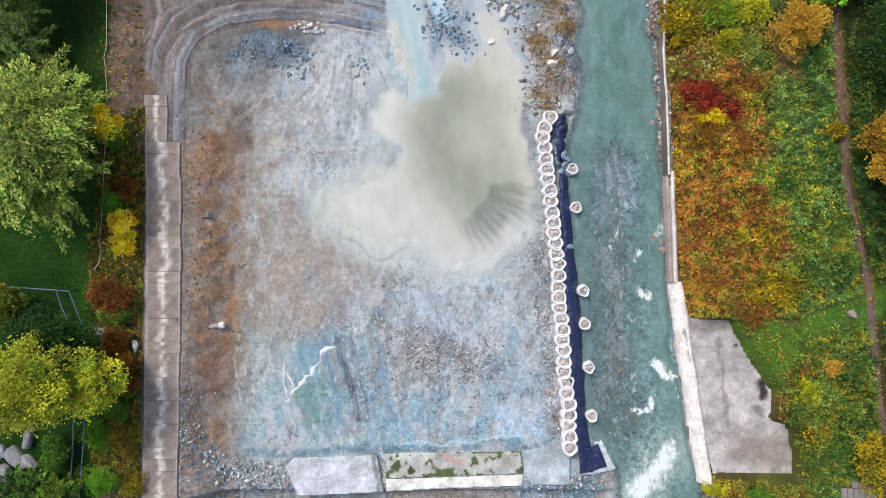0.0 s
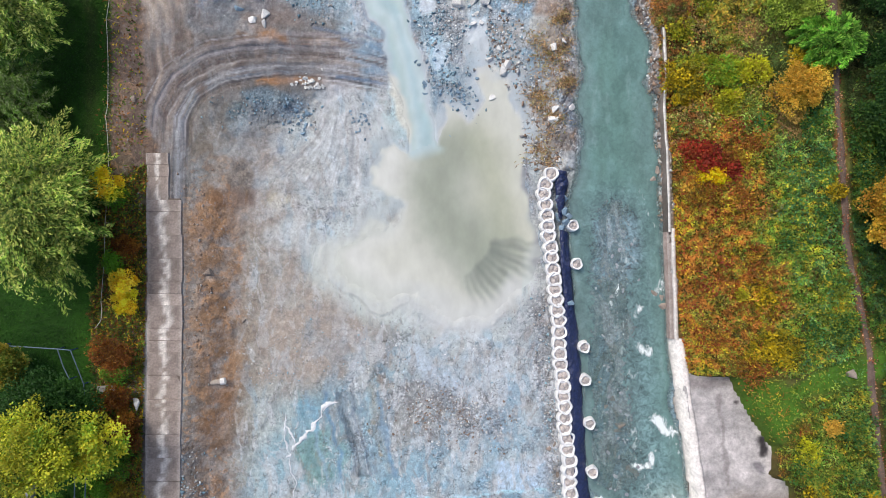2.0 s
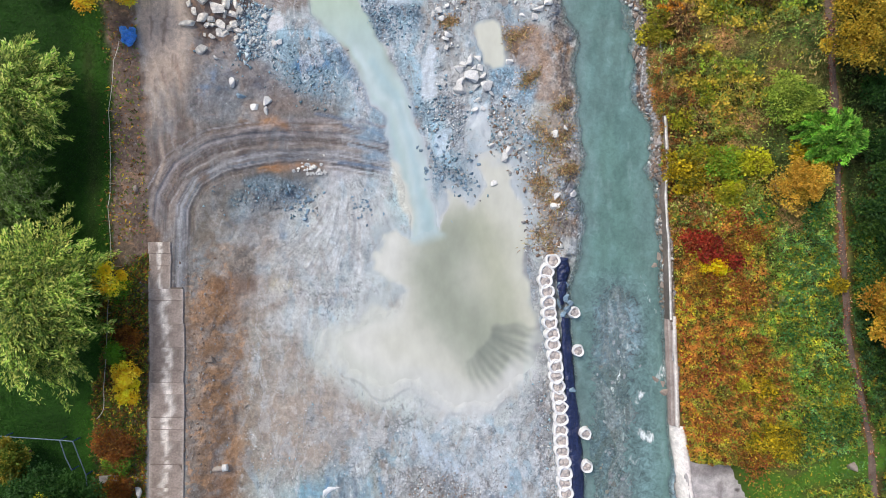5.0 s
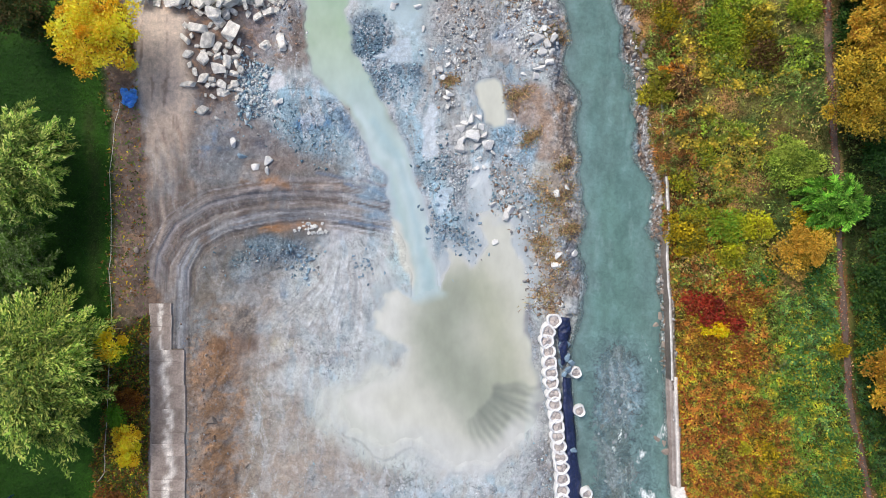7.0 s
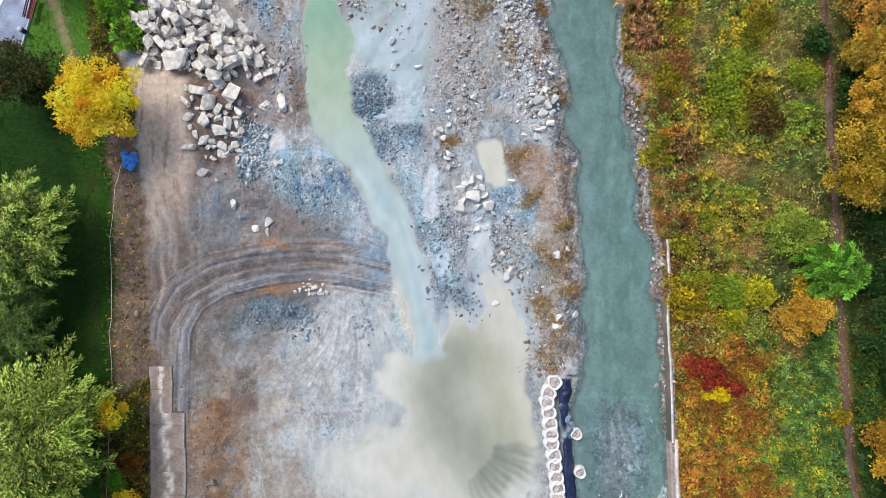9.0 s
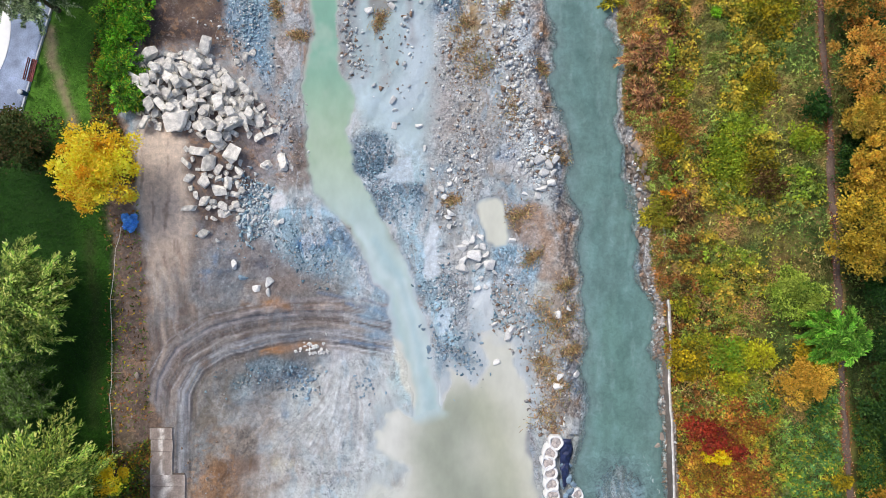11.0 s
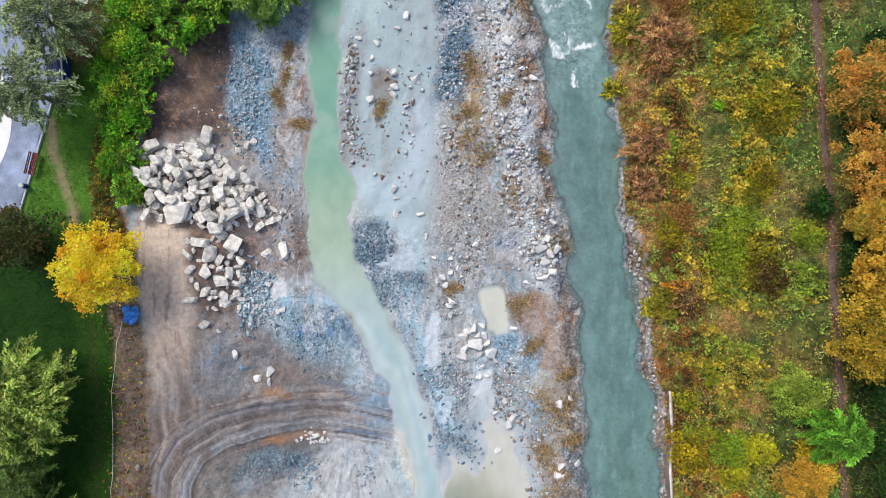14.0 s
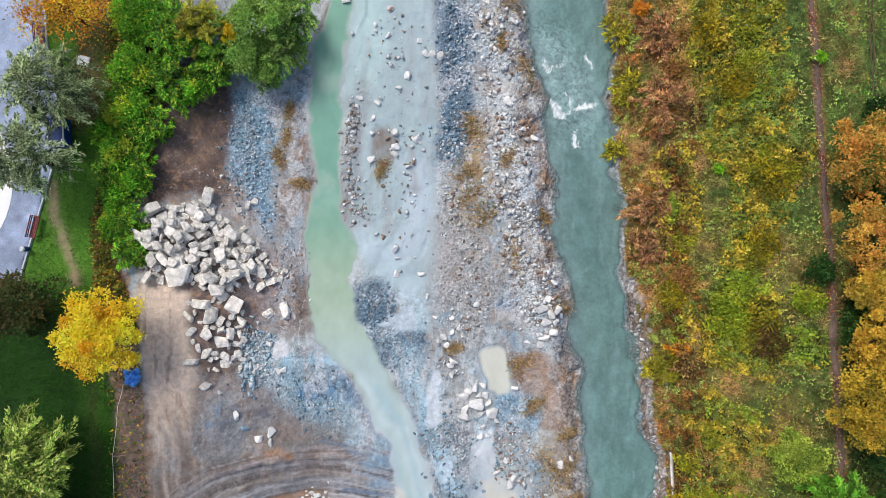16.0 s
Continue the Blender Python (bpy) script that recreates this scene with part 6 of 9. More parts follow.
# ---- the weir ----
weir = thing("weir", 0, 0, 0, "concrete weir sill across the drained bed, partly mossy", "weir", kind="structure")
GREEN_MOSS = c(74, 92, 40)
plate("sill_slab", [(-13.9, -19.2), (-13.2, -18.5), (-5.8, -18.2), (-5.3, -21.4), (-11.2, -21.7), (-12.8, -21.7)], 0.24, 0.5, M_CONC, c(196, 200, 208), "", "", step=0.1, seed=3, parent=weir, stain=(([(-6.1, -18.5), (-5.7, -21.3)], 0.25, GREEN_MOSS, 0.6), ([(-12.7, -20.2), (-6.7, -19.8)], 0.12, c(186, 188, 194), 0.6)))
plate("mossy_slab", [(-5.1, -18.1), (6.8, -17.9), (7.1, -19.8), (-5.0, -20.2)], 0.16, 0.5, M_CONC, c(184, 186, 180), "", "", step=0.08, seed=7, parent=weir, moss=0.5, stain=(([(0.5, -18.5), (1.5, -18.8)], 0.35, c(206, 160, 156), 0.7),))
plate("lip", [(-5.0, -20.4), (7.1, -20.0), (7.0, -20.9), (0.8, -21.1), (-5.0, -21.4)], 0.1, 0.5, M_CONC, c(226, 226, 218), "", "", step=0.08, seed=11, parent=weir)
plate("end_block", [(7.0, -17.8), (9.1, -17.6), (9.5, -16.9), (11.1, -17.8), (11.3, -20.8), (7.8, -20.8), (7.2, -19.8)], 0.22, 0.7, M_CONC, c(176, 188, 194), "", "", step=0.15, seed=13, parent=weir)
plate("pier_block", [(13.2, -17.0), (13.9, -16.8), (15.2, -19.3), (13.1, -19.8), (12.2, -19.8), (12.1, -19.3), (14.1, -18.8)], 0.5, 0.9, M_CONC, c(196, 206, 210), "", "", step=0.12, seed=15, parent=weir)


# ---- big bags and the tarpaulin that hold the river off ----
def sack_rings(profile, seed, square=0.35, wobble=0.06, sides=20):
    rng = np.random.RandomState(seed)
    ph = rng.uniform(0, 6.28, 4)
    verts, faces = [], []
    for j, (r, h) in enumerate(profile):
        for a in np.linspace(0, 2 * math.pi, sides, endpoint=False):
            q = (abs(math.cos(a)) ** 3 + abs(math.sin(a)) ** 3) ** (-1 / 3)
            rr = r * (1 + square * (q - 1)) * (1 + wobble * math.sin(3 * a + ph[0] + h) + wobble * 0.6 * math.sin(5 * a + ph[1] - 2 * h))
            verts.append((rr * math.cos(a), rr * math.sin(a), h + wobble * 0.8 * math.sin(2 * a + ph[2]) * (h > 0.5)))
    for j in range(len(profile) - 1):
        for i in range(sides):
            faces.append((j * sides + i, j * sides + (i + 1) % sides, (j + 1) * sides + (i + 1) % sides, (j + 1) * sides + i))
    return verts, faces


def big_bag(seed):
    ob = thing("big_bag", 0, 0, -50, "open white woven big bag filled with gravel", "bag", "big bags along the river")
    v, f = sack_rings([(0.5, 0.0), (0.57, 0.06), (0.61, 0.35), (0.6, 0.7), (0.58, 0.9), (0.56, 1.0), (0.51, 1.05), (0.45, 1.01), (0.4, 0.92), (0.38, 0.78)], seed)
    me = mesh_of("sack", v, f)
    smooth(me)
    part("sack", me, M_WOVEN, ob)
    v, f = sack_rings([(0.42, 0.8), (0.36, 0.86), (0.24, 0.91), (0.1, 0.93), (0.001, 0.93)], seed + 50, wobble=0.12)
    me = mesh_of("fill", v, f)
    smooth(me)
    part("fill", me, M_FILL, ob, "grey gravel filling")
    return ob


bag_kinds = [big_bag(100 + i) for i in range(5)]
BAG_LINE = [(9.4, 11.4), (8.8, 10.4), (8.7, 9.6), (8.9, 8.6), (9.0, 7.4), (9.3, 4.9), (9.7, 2.0), (10.0, -0.9), (10.1, -2.6), (10.2, -4.4), (10.4, -7.3), (10.6, -10.7), (10.9, -13.7), (11.0, -16.1), (11.1, -17.7)]
BAGS = []
walked, i = 0.0, 0
for (ax, ay), (bx, by) in zip(BAG_LINE, BAG_LINE[1:]):
    seg = math.hypot(bx - ax, by - ay)
    while walked < seg:
        BAGS.append((ax + (bx - ax) * walked / seg, ay + (by - ay) * walked / seg))
        walked += 0.935
    walked -= seg
rng = np.random.RandomState(8)
LOOSE = [(11.2, 6.9), (11.6, 3.6), (12.2, -3.6), (12.4, -6.5), (12.7, -10.3), (13.0, -14.6)]
for i, (x, y) in enumerate(BAGS + LOOSE):
    m = pose(x + rng.uniform(-0.05, 0.05), y, min(float(ground_z(x, y)), 0.15) - 0.03, rng.uniform(-5, 5), rng.uniform(-5, 5), rng.uniform(0, 360))
    wide = Matrix.Diagonal((1.1, 1.1, 1.0, 1.0))
    if i < len(bag_kinds):
        bag_kinds[i].matrix_basis = m @ wide
        bag = bag_kinds[i]
    else:
        bag = copy_thing(bag_kinds[i % 5], m)
    if i >= len(BAGS):
        bag.matrix_basis = pose(x, y, 0.0, rng.uniform(-9, 9), rng.uniform(-9, 9), rng.uniform(0, 360)) @ Matrix.Diagonal((0.86, 0.86, 0.95, 1.0))
        bag["label"] = "white gravel-filled big bag standing in the shallow river"
        bag["group"] = "big bags in the water"


def sheet(name, left_line, right_line, heights, mat, label, category, rows=160, cols=9, crumple=0.09, seed=1):
    """A crumpled sheet between two lines."""
    v, col = [], []
    ll, rl = np.array(left_line), np.array(right_line)
    for a in np.linspace(0, 1, rows):
        p = [np.interp(a, np.linspace(0, 1, len(q)), q[:, k]) for q in (ll, rl) for k in (0, 1)]
        for b in np.linspace(0, 1, cols):
            x, y = p[0] + (p[2] - p[0]) * b, p[1] + (p[3] - p[1]) * b
            z = np.interp(b, np.linspace(0, 1, len(heights)), heights)
            v.append((x, y, z))
    v = np.array(v)
    v[:, 2] += crumple * fbm(v[:, 0] * 1.6, v[:, 1], 1.1, 3, seed) + crumple * 0.5 * fbm(v[:, 0], v[:, 1], 0.35, 2, seed + 3)
    v[:, 0] += crumple * fbm(v[:, 0], v[:, 1], 1.3, 2, seed + 6)
    ids = np.arange(rows * cols).reshape(rows, cols)
    f = np.stack([ids[:-1, :-1], ids[:-1, 1:], ids[1:, 1:], ids[1:, :-1]], -1).reshape(-1, 4)
    me = mesh_of(name, v, f)
    smooth(me)
    ob = part(name, me, mat)
    sol = ob.modifiers.new("thickness", "SOLIDIFY")
    sol.thickness = 0.015
    return tagged(ob, label, category)


sheet("tarpaulin", [(10.1, 6.6), (10.3, 2.0), (10.6, -2.9), (10.9, -7.8), (11.2, -12.3), (11.6, -16.2), (11.9, -19.2)], [(11.0, 6.4), (11.3, 2.0), (11.9, -2.9), (12.2, -7.9), (12.5, -12.4), (12.8, -16.3), (13.3, -19.6)], (0.75, 0.85, 0.72, 0.6, 0.3), M_TARP, "long crumpled dark navy tarpaulin draped beside the big bags", "tarpaulin")
sheet("tarpaulin", [(11.9, -17.7), (11.9, -19.6)], [(13.5, -17.0), (14.3, -19.0)], (0.8, 0.75, 0.72, 0.7), M_TARP, "navy tarpaulin end folded over a concrete block", "tarpaulin", 30, 12, 0.06, 9)
sheet("tarpaulin", [(9.8, 11.8), (9.8, 9.4), (10.0, 7.7)], [(10.7, 11.7), (10.9, 10.8), (10.4, 7.5)], (0.8, 0.9, 0.75, 0.5), M_TARP, "torn upper end of a navy tarpaulin", "tarpaulin", 40, 9, 0.2, 19)


# ---- stones ----
def stone_mesh(name, seed, points=15, flat=0.7, bevel=0.04, cut=True):
    """An angular block: hull of random points, with worn edges."""
    rng = np.random.RandomState(seed)
    bm = bmesh.new()
    for p in rng.uniform(-1, 1, (points, 3)):
        p = p / max(np.linalg.norm(p), 0.35) * rng.uniform(0.75, 1.0)
        p = np.clip(p, -0.72, 0.72)
        bm.verts.new((p[0] * 0.72, p[1] * rng.uniform(0.5, 0.62), p[2] * flat * 0.6))
    hull = bmesh.ops.convex_hull(bm, input=bm.verts)
    bmesh.ops.delete(bm, geom=list({g for g in hull["geom_interior"] + hull["geom_unused"] if isinstance(g, bmesh.types.BMVert)}), context="VERTS")
    if bevel:
        bmesh.ops.dissolve_limit(bm, angle_limit=radians(14), verts=bm.verts, edges=bm.edges)
        bmesh.ops.bevel(bm, geom=list(bm.edges), offset=bevel, segments=2, affect="EDGES", profile=0.5)
    lo = min(v.co.z for v in bm.verts)
    for v in bm.verts:
        v.co.z -= lo
    me = bpy.data.meshes.new(name)
    bm.to_mesh(me)
    bm.free()
    return me


def block_mesh(name, seed, bevel=0.035):
    """A quarried block: a leaning, tapered box with chipped corners and one split face."""
    rng = np.random.RandomState(seed)
    bm = bmesh.new()
    b, h = rng.uniform(0.42, 0.85), rng.uniform(0.38, 0.62)
    lean = rng.uniform(-0.16, 0.16, 2)
    for sx in (-1, 1):
        for sy in (-1, 1):
            for sz in (-1, 1):
                if rng.uniform() < 0.34:
                    # a corner broken off: three points in place of one
                    for ax in range(3):
                        k = np.array([sx, sy, sz], float)
                        k[ax] *= rng.uniform(0.15, 0.6)
                        bm.verts.new((k[0] * 0.5 + lean[0] * sz, k[1] * 0.5 * b + lean[1] * sz, k[2] * 0.5 * h))
                else:
                    q = rng.uniform(0.45, 1.0, 3)
                    bm.verts.new((sx * 0.5 * q[0] + lean[0] * sz, sy * 0.5 * b * q[1] + lean[1] * sz, sz * 0.5 * h * q[2]))
    hull = bmesh.ops.convex_hull(bm, input=bm.verts)
    bmesh.ops.delete(bm, geom=list({g for g in hull["geom_interior"] + hull["geom_unused"] if isinstance(g, bmesh.types.BMVert)}), context="VERTS")
    bmesh.ops.dissolve_limit(bm, angle_limit=radians(16), verts=bm.verts, edges=bm.edges)
    bmesh.ops.bevel(bm, geom=list(bm.edges), offset=bevel, segments=2, affect="EDGES", profile=0.5)
    lo = min(v.co.z for v in bm.verts)
    for v in bm.verts:
        v.co.z -= lo
    me = bpy.data.meshes.new(name)
    bm.to_mesh(me)
    bm.free()
    return me


boulder_meshes = [block_mesh("boulder", 300 + i) for i in range(22)]
for me in boulder_meshes:
    me.materials.append(M_BOULDER)
rock_sets = {"grey": [stone_mesh("stone", 640 + i, points=26, bevel=0.05) for i in range(8)]}
for me in rock_sets["grey"]:
    me.materials.append(M_GREYROCK)
for tag, mat in (("blue", M_BLUEROCK), ("pale", M_PALEROCK), ("brown", M_BROWNROCK)):
    rock_sets[tag] = [stone_mesh("stone", 500 + i + len(tag) * 31, points=13, bevel=0.03) for i in range(8)]
    for me in rock_sets[tag]:
        me.materials.append(mat)


def put_stone(name, me, x, y, z, size, rng, label, group, tip=12, stretch=None):
    ob = new(name, me)
    s = stretch or rng.uniform(0.8, 1.2)
    ob.scale = (size * s, size / s, size * rng.uniform(0.75, 1.05))
    ob.rotation_euler = (radians(rng.uniform(-tip, tip)), radians(rng.uniform(-tip, tip)), rng.uniform(0, 6.28))
    ob.location = (x, y, z)
    return tagged(ob, label, "stone", group)


def inside(x, y, pts):
    return float(signed(np.array([x]), np.array([y]), pts)[0]) < 0


# the boulder heap
rng = np.random.RandomState(21)
HEAP = [(-27.5, 41.9), (-26.4, 43.8), (-25.5, 45.0), (-22.6, 45.8), (-21.0, 46.4), (-20.6, 45.3), (-19.0, 43.6), (-17.0, 42.4), (-14.9, 39.6), (-15.2, 38.2), (-17.8, 37.6), (-19.7, 37.1), (-22.6, 38.2), (-25.8, 38.7), (-26.9, 40.0)]
TAIL = [(-22.6, 37.5), (-18.4, 37.5), (-17.7, 35.6), (-17.9, 31.7), (-19.4, 30.6), (-22.1, 30.7), (-22.9, 33.6)]
placed = []
BOULDER = "large angular pale grey-beige quarry boulder in a heap"


def boulder(x, y, size, lift=0.0, stretch=None, label=BOULDER, tip=16):
    z = float(ground_z(x, y)) + lift - 0.12 * size
    placed.append((x, y, size, lift))
    put_stone("boulder", boulder_meshes[rng.randint(22)], x, y, z, size, rng, label, "boulder heap", tip, stretch)


for x, y, size in [(-21.1, 46.0, 1.6), (-25.1, 44.8, 1.9), (-23.2, 39.2, 2.5), (-24.4, 40.6, 1.9), (-25.7, 39.0, 1.6), (-22.8, 42.6, 1.7), (-18.7, 39.0, 2.2), (-19.9, 37.8, 2), (-19.0, 42.8, 1.8), (-17.8, 42.2, 1.5), (-26.4, 42.4, 1.8), (-20.9, 40.0, 1.7), (-25.5, 41.9, 2), (-16.6, 39.5, 1.7), (-21.9, 41.4, 1.6), (-18.0, 40.7, 1.6)]:
    boulder(x, y, size * 0.76, 0.5)
for x, y, size in [(-18.8, 36.5, 2.4), (-21.3, 36.7, 2.2), (-20.6, 35.8, 1.9), (-21.1, 29.7, 1.6), (-19.8, 33.4, 1.7), (-22.1, 34.4, 1.5), (-22.3, 35.6, 1.5), (-19.7, 32.1, 1.5), (-22.1, 31.7, 1.5), (-21.0, 32.4, 1.3), (-18.7, 33.1, 1.3), (-18.4, 31.0, 0.8), (-20.4, 31.0, 1)]:
    boulder(x, y, size * (0.82 if size > 2.3 else 0.66), 0.0, label="angular pale quarry boulder lying on bare soil")
# the rest of the heap: a bed of middling blocks, then single ones thrown on top
for count, lo, hi, area, lift, gap in ((130, 0.55, 1.15, HEAP, 0.0, 0.36), (70, 0.45, 1.15, TAIL, 0.0, 0.4), (95, 0.65, 1.4, HEAP, 0.5, 0.36), (26, 0.7, 1.35, HEAP, 0.95, 0.5), (60, 0.25, 0.5, HEAP, 0.0, 0.4)):
    made, tries = 0, 0
    while made < count and tries < 2500:
        tries += 1
        x, y = rng.uniform(-28, -14), rng.uniform(29.5, 47)
        edge = float(signed(np.array([x]), np.array([y]), area)[0])
        if edge > -0.25 or (lift and edge > -0.5 - lift):
            continue
        size = lo + (hi - lo) * rng.uniform() ** 1.3
        if all(math.hypot(x - p[0], y - p[1]) > gap * (size + p[2]) or abs(lift - p[3]) > 0.3 for p in placed):
            boulder(x, y, size, lift, None, BOULDER if area is HEAP else "angular pale quarry boulder lying on bare soil")
            made += 1
for x, y, size in [(-16.0, 35.7, 0.9), (-14.6, 35.9, 1.2), (-14.7, 39.4, 0.6), (-15.0, 38.7, 0.7), (-17.9, 45.2, 0.8), (-17.3, 45.6, 0.6), (-18.6, 44.8, 0.6), (-19.4, 31.4, 0.6)]:
    boulder(x, y, size, 0.0, label="small pale block rolled off the heap")

# stones that break the surface of the shallow river
rng = np.random.RandomState(57)
for i in range(60):
    y = rng.uniform(-20, 7)
    x = float(along([(14.4, 7.5), (14.6, -0.4), (14.3, -5.9), (14.9, -10.4), (15.4, -14.8), (16.2, -21.8)], y)) + rng.normal(0, 1.1)
    j0, i0 = np.searchsorted(gy, y), np.searchsorted(gx, x)
    if sd_river[j0, i0] > -0.9 or (i % 3 == 0 and y > 0):
        continue
    size = rng.uniform(0.16, 0.4)
    put_stone("stone", rock_sets["brown" if i % 9 == 0 else "grey"][rng.randint(8)], x, y, LEVEL_RIVER - 0.3 * size, size, rng, "small wet stone in the shallow river", "river stones")

# single stones that stand out on the bed and the banks
rng = np.random.RandomState(31)


def crumbled(pts, pieces=4, spread=0.45, share=0.5):
    """Each block broken into angular pieces round its place."""
    return [(x + rng.normal(0, spread), y + rng.normal(0, spread), size * share * rng.uniform(0.6, 1.4)) for x, y, size in pts for _ in range(pieces)]


def strew(pts, tag, label, group, sink=0.15):
    for x, y, size in pts:
        me = rock_sets[tag][rng.randint(8)]
        put_stone("stone", me, x, y, max(float(ground_z(x, y)), -0.1) + (0.45 if "tarpaulin" in group else 0.0) - sink * size * 0.6, size, rng, label, group)


PALE_LABEL, BLUE_LABEL, BROWN_LABEL = "pale angular stone lying on the river gravel", "blue-grey angular stone on the bed", "brownish block of stone half sunk in earth"
strew([(1.2, 28.4, 1.0), (1.6, 27.3, 1.2), (2.3, 27.7, 1.4), (3.6, 27.0, 1.2), (2.8, 26.8, 0.9), (3.2, 27.9, 0.8), (2.1, 29.2, 0.9), (2.8, 29.3, 0.8), (1.5, 28.9, 0.7), (3.0, 28.5, 0.7), (2.4, 28.6, 0.6), (4.0, 26.3, 0.6), (1.3, 26.6, 1.2), (2.9, 25.7, 0.6), (2.6, 24.8, 0.7), (3.3, 25.0, 0.5)], "pale", PALE_LABEL, "cluster of stones")
strew([(8.0, 33.8, 1.2), (8.4, 35.0, 0.9), (8.8, 35.6, 0.8), (9.3, 35.0, 0.7), (7.9, 33.1, 0.8), (8.9, 34.1, 0.9), (9.3, 36.2, 0.8), (8.0, 36.3, 1.3), (9.0, 38.7, 0.8), (8.5, 37.0, 0.7), (6.8, 33.1, 0.6)], "pale", PALE_LABEL, "stones on the gravel bar")
strew([(-5.0, 51.7, 0.8), (-2.9, 51.2, 1), (-4.9, 50.4, 0.8), (-5.0, 49.8, 0.7), (-7.0, 49.4, 0.8), (-2.7, 50.9, 0.5), (-4.9, 41.5, 0.7), (-4.6, 40.5, 0.6), (-4.8, 39.2, 0.7), (-2.2, 37.2, 0.6), (-2.6, 39.2, 0.7), (-8.1, 54.7, 0.7), (-6.5, 54.3, 0.6), (-4.7, 55.7, 0.6), (-2.2, 58.7, 0.8), (-1.6, 58.6, 0.8), (-0.9, 58.4, 0.9), (-2.8, 59.8, 0.6), (-3.9, 56.7, 0.8), (-5.4, 62.7, 0.7), (-5.7, 60.3, 0.7), (-9.3, 63.4, 0.9), (-6.9, 52.9, 0.6), (-8.4, 53.9, 0.6), (-8.9, 52.9, 0.5)], "pale", "pale stone lying in wet silt", "stones in the silt")
strew([(0.1, 34.0, 0.6), (-0.6, 33.6, 0.7), (-0.4, 33.0, 0.6), (0.3, 31.6, 0.9), (-0.1, 31.1, 0.7), (0.1, 30.3, 0.6), (-1.1, 33.3, 0.6), (1.1, 33.6, 0.5), (2.6, 35.8, 0.6), (2.3, 36.5, 0.7), (-1.4, 35.5, 0.5), (0.1, 35.3, 0.5), (5.3, 61.3, 0.8), (3.1, 63.0, 0.7), (5.0, 54.4, 1), (6.3, 51.9, 0.6), (7.3, 51.2, 0.7), (4.0, 51.9, 0.6), (3.1, 48.4, 0.6), (0.8, 34.5, 0.6)], "pale", PALE_LABEL, "stones on the gravel bar")
strew([(-16.2, 35.9, 0.8), (-14.6, 36.0, 1.1), (-18.2, 35.8, 0.6), (-18.5, 27.0, 1), (-16.8, 24.9, 0.9), (-15.6, 25.4, 1), (-15.7, 24.6, 0.7), (-19.9, 29.1, 0.5), (-15.1, 30.6, 0.8), (-14.7, 30.8, 0.6), (-16.0, 33.0, 0.6)], "pale", "pale stone block lying on muddy ground", "stones near the track")
strew(crumbled([(-12.3, 19.9, 0.6), (-11.8, 19.8, 0.7), (-11.4, 19.4, 0.6), (-12.0, 19.4, 0.6), (-12.5, 19.6, 0.6), (-11.2, 19.8, 0.5), (-11.6, 19.2, 0.5), (-11.0, 19.3, 0.5), (-12.7, 19.9, 0.5)], 3, 0.35, 0.6), "pale", "pale stones in a small pile beside the track", "small pile of stones")
strew(crumbled([(-13.0, 16.7, 0.7), (-12.5, 17.2, 0.8), (-12.3, 16.4, 0.7), (-12.8, 16.2, 0.6), (-7.5, 16.4, 0.5), (-7.0, 15.7, 0.5), (-7.3, 16.9, 0.5), (-13.2, 17.3, 0.6), (-6.5, 16.2, 0.5), (-7.8, 15.7, 0.5), (-12.1, 15.7, 0.6)], 5, 0.6, 0.5), "blue", BLUE_LABEL, "dark stones on the bed")
strew([(4.1, 21.7, 0.7), (5.6, 29.1, 0.7), (4.9, 22.7, 0.6), (5.6, 21.2, 1), (5.3, 20.8, 0.9), (9.6, 16.3, 1), (9.9, 17.1, 0.9), (4.2, 18.3, 0.7), (7.6, 18.6, 0.6), (9.6, 22.6, 0.8), (11.3, 17.4, 0.7), (10.6, 23.2, 0.6)], "pale", PALE_LABEL, "stones by the pool")
strew([(0.4, 15.0, 0.8)], "blue", "grey stone awash in the milky pool", "stones in the pool", 0.6)
strew(crumbled([(-1.6, 19.7, 0.7), (-0.8, 20.2, 0.6), (-0.1, 20.4, 0.6), (-1.1, 18.7, 0.6), (0.7, 18.2, 0.6), (1.2, 17.7, 0.6), (0.4, 19.2, 0.6), (1.9, 17.9, 0.6), (-0.6, 17.9, 0.5), (1.2, 19.7, 0.6), (-1.3, 20.7, 0.5), (1.7, 18.9, 0.6), (2.4, 18.4, 0.5), (-1.8, 21.2, 0.6), (-1.1, 21.7, 0.6)], 4, 0.5, 0.5), "blue", BLUE_LABEL, "dark stones by the stream")
strew([(-14.6, 9.2, 1.25)], "pale", "flat pale slab of rock on the earth slope", "stones on the slope", 0.6)
strew([(-20.3, 2.8, 1.0)], "brown", BROWN_LABEL, "stones on the slope", 0.5)
strew([(10.1, 8.8, 0.7), (10.5, 8.2, 0.9), (9.9, 7.7, 0.8), (10.7, 7.3, 0.8), (10.3, 6.8, 0.8), (10.5, 9.4, 0.7), (10.9, 7.8, 0.6), (10.0, 9.4, 0.6), (11.1, 0.2, 0.6)], "blue", "grey stone weighing down the tarpaulin", "stones on the tarpaulin", 0.0)
strew([(-26.4, 17.6, 0.6), (-17.8, -1.4, 0.5), (-15.5, -18.8, 0.6), (-16.0, -20.0, 0.5), (-13.8, -20.7, 0.6), (9.7, -12.3, 0.5), (9.3, -12.8, 0.5), (10.0, -15.0, 0.5)], "brown", BROWN_LABEL, "stones on the slope")
